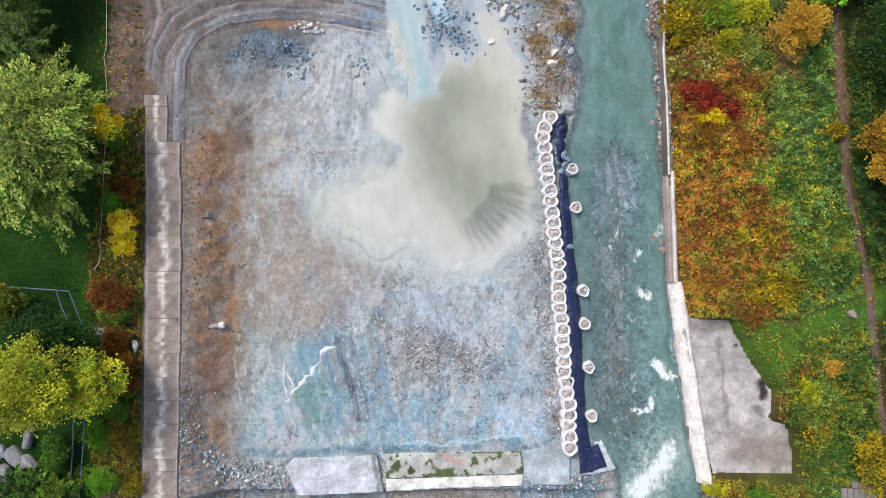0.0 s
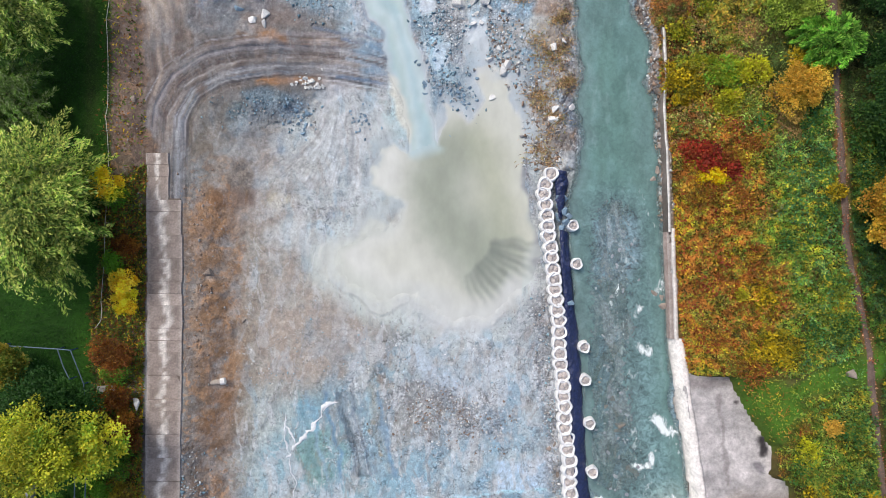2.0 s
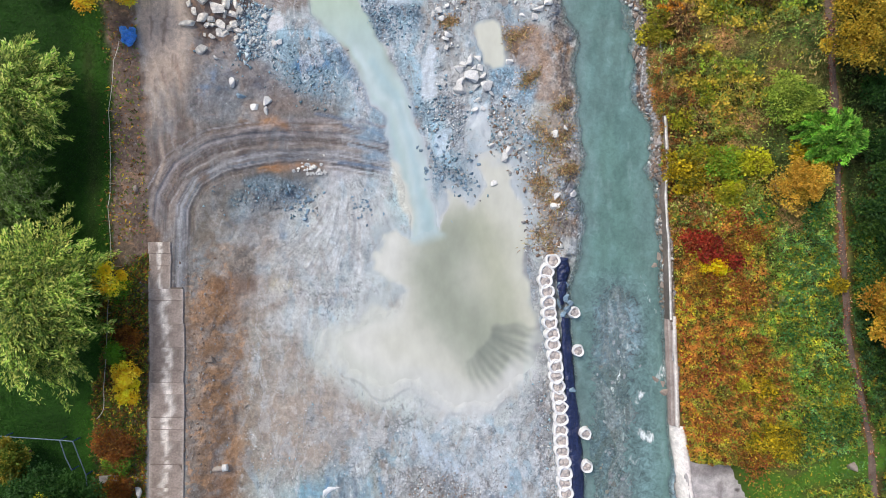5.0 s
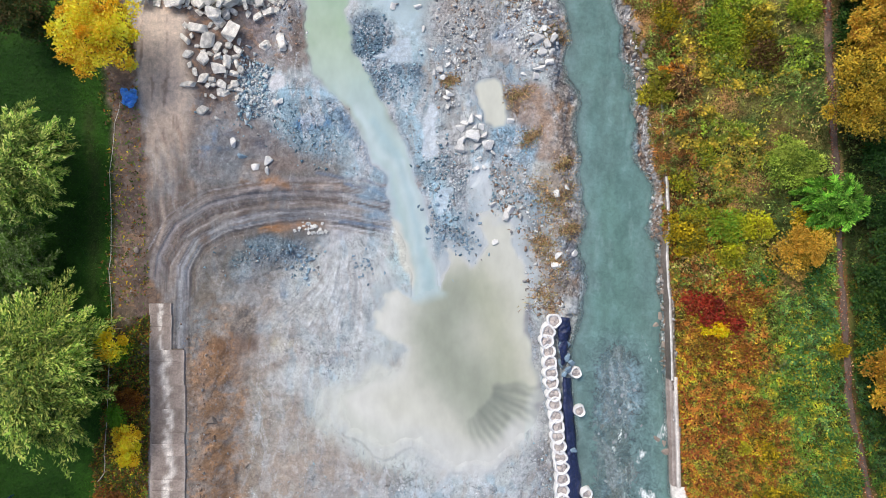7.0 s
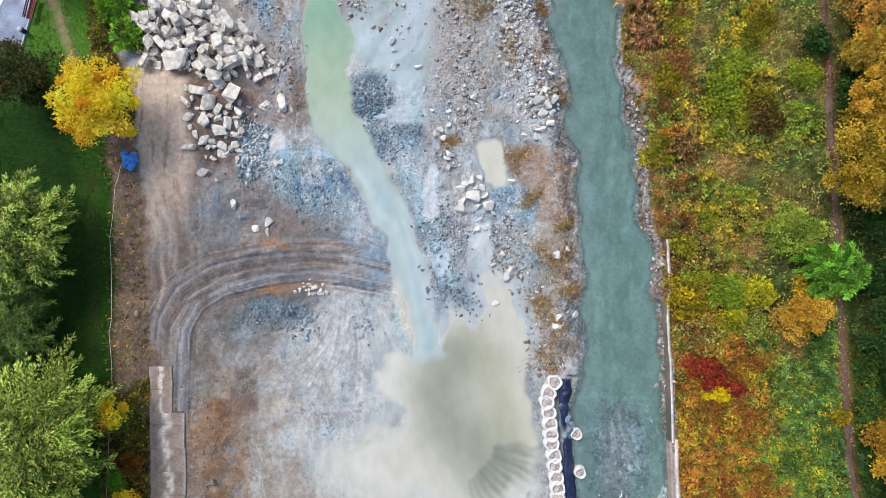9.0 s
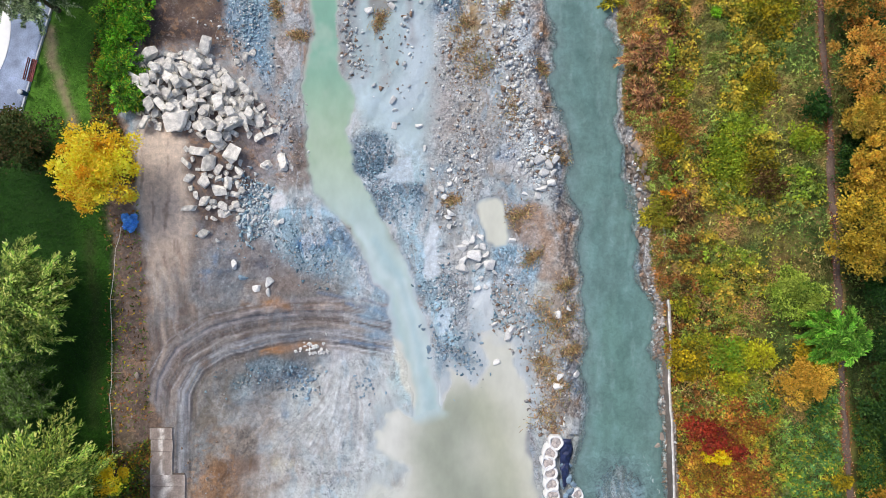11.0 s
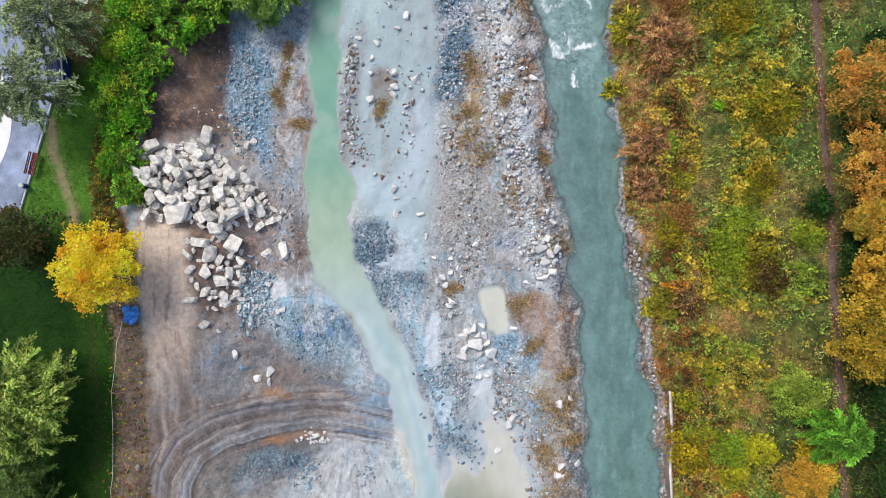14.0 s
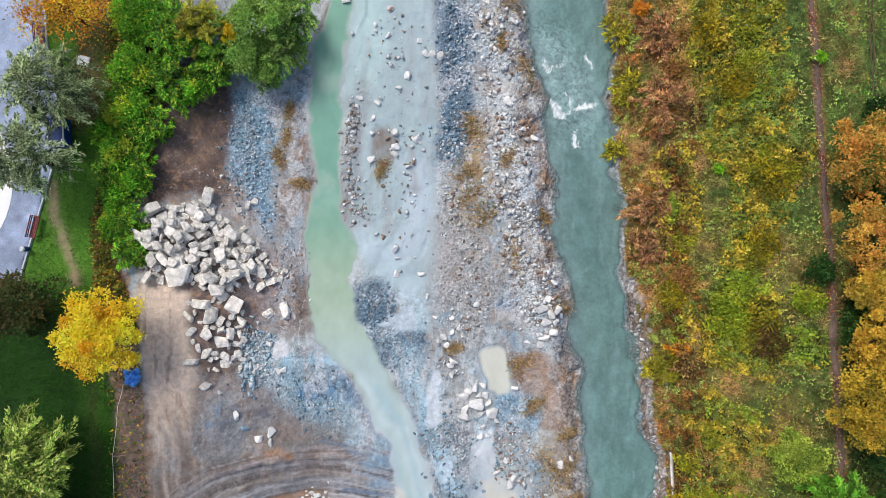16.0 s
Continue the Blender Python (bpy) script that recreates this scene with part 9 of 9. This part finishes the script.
# weed clumps of the meadow, each kind where it grows
rng = np.random.RandomState(808)
made, tries = 0, 0
while made < 70 and tries < 4000:
    tries += 1
    y = rng.uniform(-20, 63)
    wx, px = float(along(EDGE, np.array([y]))[0]), float(along(PATH, np.array([y]))[0])
    e = rng.uniform(0.02, 1.35)
    x = wx + 0.8 + (px - wx) * e
    i, j = np.searchsorted(gx, x), np.searchsorted(gy, y)
    if x > 39 or MEADOW[j, i] < 0.5 or sd_platform[j, i] < 1.0 or abs(x - px) < 1.3 or sd_river[j, i] < 1.2 or inside(x, y, [(24.5, -6.0), (29.3, -5.7), (35.9, -2.8), (36.1, -5.7), (30.2, -7.6), (28.3, -12.3), (26.4, -9.5)]):
        continue
    if y > 16 and -0.9 < sd_weeds[j, i] < 0.6:
        continue
    if y > 16 and sd_weeds[j, i] < 0:
        pal, wts, txt = ((c(186, 176, 44), c(134, 142, 44), c(80, 86, 32), c(150, 172, 50)), (3, 3, 2, 2), "yellow-green leafy weed clump in the meadow")
    elif y > 16 and e < 0.33:
        pal, wts, txt = ((c(150, 100, 62), c(176, 138, 80), UMBER, c(170, 150, 60)), (3, 2, 2, 2), "withered brown weed clump near the water")
    elif y > 16:
        if rng.uniform() < 0.85:
            continue
        pal, wts, txt = ((c(150, 150, 76), c(110, 130, 56), STRAW), (3, 3, 1), "pale green grass clump beside the path")
    elif e < 0.5:
        pal, wts, txt = ((c(158, 98, 46), c(134, 76, 42), c(190, 164, 50), c(112, 106, 48)), (3, 2, 2, 2), "rust and gold weed clump in the meadow")
    else:
        pal, wts, txt = ((c(74, 116, 48), c(66, 118, 72), c(140, 146, 48), DEEPG), (3, 2, 2, 1.5), "green weed clump in the meadow")
    r = rng.uniform(0.6, 1.7)
    tree(x, y, float(ground_z(x, y)) + rng.uniform(0.5, 1.0), r, r * rng.uniform(0.7, 1.4), pal, wts, txt, int(420 * r * r) + 120, "round", 0.2, 900 + made, "weed_clump", "weeds", "meadow weeds", clumps=10, lumps=0.42)
    made += 1


def in_lawn(rng, n):
    y = rng.uniform(-24, 64, n)
    x = rng.uniform(-42, -27, n)
    i, j = np.searchsorted(gx, x), np.searchsorted(gy, y)
    ok = (sd_lawn[j, i] < 0.2) & (signed(x, y, [(-50.4, 76.6), (-35.2, 76.6), (-34.1, 58.1), (-32.8, 53.3), (-32.8, 49.9), (-36.2, 38.3), (-43.7, 35.4), (-50.4, 37.3)]) > 0.2)
    ok &= abs(x - along([(-33.8, 46.7), (-32.8, 42.4), (-31.9, 38.6)], y)) + 9 * ((y < 38.6) | (y > 46.7)) > 0.4
    return x[ok], y[ok]


def lawn_tint(rng, x, y):
    i, j = np.searchsorted(gx, x), np.searchsorted(gy, y)
    # blades take the lawn's colour, with the painted willow shade
    return (COL_GROUND[j, i] * np.array((1.0, 1.0, 1.0))) * (1.15 + 0.35 * fbm(x, y, 2.2, 4, 811))[:, None] * rng.uniform(0.45, 1.7, (len(x), 1))


growth("lawn_grass", 110000, in_lawn, lawn_tint, "short lawn grass with willow shade in its green", "grass", 414, 0.2, 0.16, 0.1)


def in_bank(rng, n):
    y = rng.uniform(-24, 62, n)
    x = rng.uniform(-33, -24, n)
    i, j = np.searchsorted(gx, x), np.searchsorted(gy, y)
    lawn_edge = (sd_lawn[j, i] > -0.4) & (x < along(ROAD_L, y) - 0.3)
    dens = np.where(y < 12, 1.0, 0.06) * sstep(-0.6, 0.4, fbm(x, y, 3, 3, 61) + 0.3)
    dens = np.where(y > 34, 0.9, dens)
    ok = lawn_edge & (rng.uniform(0, 1, n) < dens)
    return x[ok], y[ok]


def bank_tint(rng, x, y):
    return tones(rng, (c(120, 78, 38), c(96, 110, 40), c(176, 150, 40), c(70, 98, 34), c(84, 66, 44)), (3, 3, 1.5, 3, 2), len(x), 0.2) * tufted(rng, x, y, 921, 0.55, 1.95)


growth("bank_growth", 190000, in_bank, bank_tint, "brown and green weeds on the road bank", "vegetation", 402, 0.24, 0.3, 0.5)


def in_tufts(rng, n):
    xs, ys = [], []
    for x, y, r in [(2.1, 51.5, 1.3), (1.7, 52.4, 0.6), (1.5, 48.2, 1.0), (2.5, 45.0, 1.7), (1.7, 46.2, 1.0), (3.2, 44.2, 1.1), (5.5, 40.7, 1.4), (9.6, 36.5, 1.1), (6.2, 31.4, 0.9), (0.4, 32.7, 0.5), (6.4, 57.4, 1.0), (4.4, 59.5, 0.6), (5.3, 62.9, 1.0), (-6.1, 48.5, 0.6), (8.2, 44.3, 0.5), (4.9, 49.4, 0.7),
                    (10.4, 22.4, 0.9), (8.6, 22.5, 1.3), (9.2, 21.0, 1.3), (10.9, 19.5, 0.6), (8.6, 14.3, 1.2), (9.3, 16.8, 0.9), (9.0, 12.8, 0.9), (7.4, 27.6, 0.7), (8.4, 18.4, 0.8), (10.2, 25.2, 0.6), (-14.5, 51.4, 0.6), (-15.2, 49.6, 0.6), (-13.2, 47.2, 0.5), (-14.2, 53.6, 0.5)]:
        k = n // 30
        q, w = rng.normal(0, 1.15, k), rng.normal(0, 0.6, k) * (1 + 0.6 * np.sin(np.arange(k)))
        a = rng.uniform(0, 3.14)
        xs.append(x + r * 0.75 * (q * math.cos(a) - w * math.sin(a)))
        ys.append(y + r * 0.75 * (q * math.sin(a) + w * math.cos(a)))
    return np.concatenate(xs), np.concatenate(ys)


growth("dry_grass", 12000, in_tufts, lambda rng, x, y: tones(rng, (c(184, 154, 116), c(152, 120, 88), c(166, 154, 104), c(112, 92, 72), c(122, 126, 74)), (3, 3, 2, 2, 1), len(x), 0.4), "dry ochre grass tufts on the gravel bar", "grass", 403, 0.34, 0.1, 0.22)


# ---- dirt path on the east bank ----
def ribbon(name, line, width, mat, tint, label, lift=0.02, seed=1, kind="structure", dots=None):
    ys = np.arange(min(p[1] for p in line), max(p[1] for p in line), 0.25)
    xs = along(line, ys) + 0.12 * fbm(ys, ys * 0, 3, 3, seed)
    v, col = [], []
    cols = 6
    for x, yy in zip(xs, ys):
        w = width * (1 + 0.3 * lattice(np.array([yy * 0.7]), np.array([seed * 1.0]), 3)[0])
        for b in np.linspace(-1, 1, cols):
            px = x + b * w
            v.append((px, yy, float(ground_z(px, yy)) + lift * (1.6 - abs(b)) - (0.05 if abs(b) == 1 else 0)))
    v = np.array(v)
    ids = np.arange(len(v)).reshape(-1, cols)
    me = mesh_of(name, v, np.stack([ids[:-1, :-1], ids[:-1, 1:], ids[1:, 1:], ids[1:, :-1]], -1).reshape(-1, 4))
    smooth(me)
    paint_mesh(me, "col", np.array(tint) * (1 + 0.25 * fbm(v[:, 0], v[:, 1], 1.0, 3, seed))[:, None])
    return tagged(part(name, me, mat), label, "path", kind=kind)


ribbon("dirt_path", PATH, 0.27, M_CONC, c(108, 92, 83), "narrow trodden dirt path through the meadow", 0.05)


def on_path(rng, n):
    y = -22 + 86 * rng.uniform(0, 1, n) ** 0.6
    return along(PATH, y) + rng.normal(0, 0.22, n), y


growth("fallen_leaves", 6000, on_path, lambda rng, x, y: tones(rng, (c(150, 84, 56), c(206, 160, 130), c(110, 64, 48)), (3, 2, 2), len(x), 0.3), "fallen brown leaves along the dirt path", "leaves", 404, 0.13, 0.4, 0.12)



def under_tree(rng, n):
    x0, y0 = -31.14, 61.40
    return x0 + rng.normal(0, 2.2, n), y0 + rng.normal(0, 1.5, n)


growth("fallen_leaves", 1500, under_tree, lambda rng, x, y: tones(rng, (c(236, 176, 50), c(210, 140, 44), c(160, 96, 50)), (3, 3, 2), len(x), 0.3), "fallen golden leaves on the lawn", "leaves", 405, 0.2, 0.45, 0.08, up=2.0)


# ---- west side: paved square, benches, fence, rails, small things ----
M_PAVE = material("square_paving", attr="col", rough=0.85, grain=((1.5, 0.1), (9, 0.16), (50, 0.1)), bump=0.3, bump_size=14)
M_PAINT = material("white_paint", c(240, 240, 240), rough=0.6, grain=((2, 0.04),), bump=0.1)
M_REDWOOD = material("red_brown_wood", c(124, 62, 62), rough=0.6, grain=((3, 0.2), (40, 0.2)), bump=0.4, island=0.12)
M_STEEL = material("galvanised_steel", c(104, 122, 140), rough=0.55, metal=0.3, grain=((10, 0.1),), bump=0.1)
M_BLUEPAINT = material("dark_blue_paint", c(30, 62, 124), rough=0.5, grain=((3, 0.12), (30, 0.1)), bump=0.2)
M_PALEMETAL = material("pale_metal_trim", c(190, 196, 204), rough=0.5, grain=((10, 0.08),), bump=0.1)
M_STAKE = material("weathered_stake_wood", c(170, 150, 122), rough=0.9, grain=((6, 0.2), (40, 0.2)), bump=0.5)
M_ROPE = material("white_rope", c(214, 210, 200), rough=0.8, grain=((20, 0.15),), bump=0.3)
M_BLUEBAG = material("blue_plastic_sheet", c(84, 156, 240), rough=0.35, grain=((4, 0.25), (20, 0.15)), bump=0.6, bump_size=6)
M_KERB = material("kerb_stone", c(196, 200, 206), rough=0.85, grain=((4, 0.1), (30, 0.1)), bump=0.3)

SQUARE = [(-50.4, 76.6), (-35.2, 76.6), (-34.4, 62.4), (-34.1, 58.1), (-33.1, 53.3), (-33.1, 49.9), (-36.4, 38.6), (-43.7, 35.7), (-50.4, 37.6)]
plate("paved_square", SQUARE, 2.42, 0.2, M_PAVE, c(150, 164, 190), "blue-grey paved square beside the lawn", "pavement", seed=31, step=0.35)
ring_x, ring_y = -43.90, 47.10
disc = bmesh.new()
tube(disc, (0, 0, 2.40), (0, 0, 2.445), 7.0, 7.0, 120)
disc_ob = tagged(part("white_circle", disc, M_PAINT), "round white painted surface on the paved square", "pavement", kind="structure")
disc_ob.location = (ring_x, ring_y, 0)
disc_ob.scale = (1, 1.085, 1)
kerb = thing("kerb", 0, 0, 0, "pale stone kerb edging the paved square", "kerb", kind="structure")
edge_pts = [(-35.1, 68.0), (-34.3, 62.3), (-34.0, 58.1), (-33.1, 53.3), (-33.1, 49.9), (-36.4, 38.6), (-40.8, 36.9)]
for (ax, ay), (bx, by) in zip(edge_pts, edge_pts[1:]):
    length = math.hypot(bx - ax, by - ay)
    pieces = max(1, round(length))
    for i in range(pieces):
        u = (i + 0.5) / pieces
        bm = bmesh.new()
        box(bm, (length / pieces - 0.015, 0.14, 0.3), bevel=0.015)
        k = part("kerb_stone", bm, M_KERB, kerb)
        k.location = (ax + (bx - ax) * u, ay + (by - ay) * u, 2.36)
        k.rotation_euler[2] = math.atan2(by - ay, bx - ax)


def bench(x, y, turn):
    z = 2.42
    ob = thing("park_bench", x, y, z, "park bench with dark red wooden slats on the paved square", "bench", "park benches", turn=turn)
    for i in range(4):
        bm = bmesh.new()
        box(bm, (1.9, 0.1, 0.04), (0, -0.2 + i * 0.125, 0.45), bevel=0.008)
        part("seat_slat", bm, M_REDWOOD, ob)
    for i in range(2):
        bm = bmesh.new()
        box(bm, (1.9, 0.035, 0.11), (0, 0.27 + i * 0.03, 0.62 + i * 0.16), bevel=0.008)
        part("back_slat", bm, M_REDWOOD, ob)
    for sx in (-0.75, 0.75):
        bm = bmesh.new()
        box(bm, (0.05, 0.5, 0.04), (sx, 0, 0.41))
        tube(bm, (sx, -0.2, -0.01), (sx, -0.2, 0.42), 0.025)
        tube(bm, (sx, 0.2, -0.01), (sx, 0.31, 0.85), 0.025)
        part("leg_frame", bm, M_STEEL, ob, "grey steel bench frame")
    return ob


bench(-34.81, 43.21, radians(76))
bench(-34.41, 59.40, radians(95))
bin_ob = thing("litter_bin", -35.63, 41.37, 2.42, "small dark litter bin with a pale top beside a bench", "bin")
bm = bmesh.new()
tube(bm, (0, 0, 0), (0, 0, 0.72), 0.2, 0.23, 14)
part("body", bm, M_BLUEPAINT, bin_ob)
bm = bmesh.new()
tube(bm, (0, 0, 0.72), (0, 0, 0.8), 0.24, 0.16, 14)
part("lid", bm, M_PALEMETAL, bin_ob, "pale metal lid")

shelter = thing("blue_booth", -32.61, 50.98, 2.42, "dark blue metal booth with a pale rim at the square's edge", "booth", turn=radians(3))
bm = bmesh.new()
box(bm, (1.3, 2.4, 1.1), (0, 0, 0.55), bevel=0.03)
part("body", bm, M_BLUEPAINT, shelter)
for sx, sy, wx, wy in ((0.64, 0, 0.1, 2.46), (-0.64, 0, 0.06, 2.46), (0, 1.2, 1.22, 0.06), (0, -1.2, 1.22, 0.06)):
    bm = bmesh.new()
    box(bm, (wx, wy, 0.1), (sx, sy, 1.14), bevel=0.01)
    part("rim", bm, M_PALEMETAL, shelter, "pale metal rim")
slab = thing("concrete_slab", -30.99, 57.22, float(ground_z(-30.99, 57.22)), "small white concrete slab lying on the grass", "slab", turn=radians(-12))
bm = bmesh.new()
box(bm, (1.0, 0.8, 0.12), (0, 0, 0.05), bevel=0.02)
part("top_plate", bm, M_PAINT, slab)

# rope fence along the lawn
fence = thing("rope_fence", 0, 0, 0, "white rope fence on short wooden stakes along the lawn", "fence")
FENCE = [(-27.4, 30.1), (-27.8, 28.3), (-28.2, 24.1), (-28.1, 18.0), (-28.3, 16.0), (-28.0, 11.3)] + [(-28.2, 11.1), (-28.3, 7.1), (-28.7, 0.5), (-28.7, -1.0), (-29.2, -1.7)]
tops = []
for i, (x, y) in enumerate(FENCE):
    z = float(ground_z(x, y))
    bm = bmesh.new()
    tube(bm, (x, y, z - 0.1), (x + 0.03, y, z + 0.75), 0.04, 0.035, 7)
    part("stake", bm, M_STAKE, fence)
    tops.append(Vector((x + 0.03, y, z + 0.68)))
    if i in (2, 3, 6):
        bm = bmesh.new()
        tube(bm, (x + 0.02, y, z + 0.7), (x + 0.75, y - 0.1, z + 0.02), 0.035, 0.03, 6)
        part("brace", bm, M_STAKE, fence, "slanting wooden brace")
for a, b in zip(tops, tops[1:]):
    bm = bmesh.new()
    steps = 8
    pts = [a.lerp(b, i / steps) - Vector((0, 0, 0.12 * math.sin(math.pi * i / steps))) for i in range(steps + 1)]
    for p, q in zip(pts, pts[1:]):
        tube(bm, p, q, 0.018, 0.018, 5)
    for p in pts[1:-1]:
        tube(bm, p - Vector((0, 0, 0.05)), p + Vector((0, 0, 0.02)), 0.035, 0.03, 5)
    part("rope", bm, M_ROPE, fence)

# crumpled blue sheet at the fence's end
bx0, by0 = -26.98, 30.62
rng = np.random.RandomState(5)
bz0 = float(ground_z(bx0, by0))
bundle = thing("plastic_bundle", bx0, by0, bz0, "crumpled bright blue plastic sheet over a stake", "plastic sheet")
for i, (dx, dy, r, h) in enumerate(((0, 0, 0.42, 0.9), (0.32, -0.35, 0.3, 0.6), (-0.3, 0.4, 0.3, 0.7), (0.38, 0.4, 0.28, 0.5), (-0.3, -0.45, 0.26, 0.55), (0.1, -0.65, 0.26, 0.45), (0.5, 0.0, 0.24, 0.55))):
    bm = bmesh.new()
    bmesh.ops.create_icosphere(bm, subdivisions=3, radius=1)
    for v in bm.verts:
        k = 1 + 0.42 * noise.noise(v.co * 2.3 + Vector((i * 7.1, 0, 0))) + 0.25 * noise.noise(v.co * 5 + Vector((0, i * 3.3, 0)))
        v.co = Vector((dx + v.co.x * r * k, dy + v.co.y * r * k, max(-0.02, h * 0.5 + v.co.z * h * 0.55 * k)))
    part("fold", bm, M_BLUEBAG, bundle)


def handrail(line, z, label, posts):
    """Steel tube rail on posts."""
    ob = thing("handrail", 0, 0, 0, label, "handrail", "handrails")
    for (ax, ay), (bx, by) in zip(line, line[1:]):
        bm = bmesh.new()
        tube(bm, (ax, ay, z), (bx, by, z), 0.045)
        part("rail", bm, M_STEEL, ob)
    for x, y in posts:
        g = float(ground_z(x, y))
        bm = bmesh.new()
        tube(bm, (x, y, g - 0.1), (x, y, z), 0.05)
        part("post", bm, M_BLUEPAINT, ob, "dark blue post")
    return ob


r1 = [(-39.5, -2.9), (-36.7, -3.1), (-32.1, -3.4), (-31.0, -3.5), (-29.9, -6.3), (-29.8, -7.4)]
handrail(r1, 3.3, "grey steel tube handrail bending round the thicket", r1[1:5])
r2 = [(-32.1, -3.4), (-31.6, -4.9), (-31.1, -5.9)]
handrail(r2, 3.28, "short grey steel tube handrail", [r2[0], r2[2]])
r3 = [(-30.6, -13.3), (-30.7, -16.8), (-30.9, -19.6), (-31.1, -22.4)]
handrail(r3, 3.3, "grey steel tube handrail beside a footway", [r3[1], r3[2]])
r4 = [(-29.7, -13.8), (-29.8, -16.3), (-30.1, -19.9), (-30.3, -22.4)]
handrail(r4, 3.32, "grey steel tube handrail beside a footway", [r4[1], r4[2]])

# drain pipe end on the earth slope
px0, py0 = -19.92, -6.76
pipe = thing("drain_pipe", px0, py0, float(ground_z(px0, py0)), "broken pale concrete drain pipe sticking out of the slope", "pipe", turn=radians(6))
bm = bmesh.new()
tube(bm, (-1.5, 0, 0.15), (0.5, 0.05, 0.12), 0.22, 0.22, 14)
part("barrel", bm, material("pipe_concrete", c(170, 160, 150)), pipe)
bm = bmesh.new()
tube(bm, (0.45, 0.05, 0.12), (0.85, 0.06, 0.1), 0.3, 0.3, 14)
part("collar", bm, M_PALEROCK, pipe, "pale pipe collar")

# concrete block on the west bank, steps at the apron's corner
blk = thing("concrete_block", -28.40, -6.89, float(ground_z(-28.40, -6.89)), "low grey concrete block among weeds", "block", turn=radians(4))
bm = bmesh.new()
box(bm, (1.5, 0.6, 0.5), (0, 0, 0.2), bevel=0.04)
part("body", bm, material("block_concrete", c(150, 146, 140)), blk)
sx0, sy0 = 34.30, -20.22
stairs = thing("steps", sx0, sy0, float(ground_z(sx0, sy0)), "grey concrete garden steps at the edge of the meadow", "steps")
M_STEP = material("step_concrete", c(140, 136, 132))
for i in range(7):
    bm = bmesh.new()
    box(bm, (0.42, 1.3, 0.2), (-1.5 + i * 0.47, 0, 0.12 + 0.0 * i), bevel=0.02)
    part("tread", bm, M_STEP, stairs)
bm = bmesh.new()
box(bm, (2.2, 0.5, 0.25), (0.2, 1.0, 0.16), bevel=0.02)
part("landing", bm, M_STEP, stairs)

# far east: a low metal fence beyond the trees
ef = thing("rail_fence", 0, 0, 0, "low dark metal rail fence in the grass", "fence")
line = [(33.0, 64.3), (33.2, 58.9), (33.4, 55.7), (33.6, 51.8)]
for off, mat in ((0.0, M_BARK), (0.28, M_BARK)):
    for (ax, ay), (bx, by) in zip(line, line[1:]):
        bm = bmesh.new()
        za, zb = float(ground_z(ax + off, ay)) + 0.5, float(ground_z(bx + off, by)) + 0.5
        tube(bm, (ax + off, ay, za), (bx + off, by, zb), 0.04)
        part("rail", bm, mat, ef)
for x, y in line:
    for off in (0.0, 0.28):
        z = float(ground_z(x + off, y))
        bm = bmesh.new()
        tube(bm, (x + off, y, z - 0.1), (x + off, y, z + 0.5), 0.04)
        part("post", bm, M_BARK, ef)

# driftwood pole at the river's edge
dx0, dy0 = 8.78, 40.81
drift = bmesh.new()
tube(drift, (-0.7, 0.05, 0.12), (0.75, 0, 0.1), 0.05, 0.03, 7)
tube(drift, (0.2, 0.02, 0.12), (0.5, 0.3, 0.2), 0.025, 0.01, 5)
ob = part("driftwood", drift, M_STAKE)
ob.location = (dx0, dy0, float(ground_z(dx0, dy0)))
tagged(ob, "pale bare driftwood branch on the bank", "driftwood")
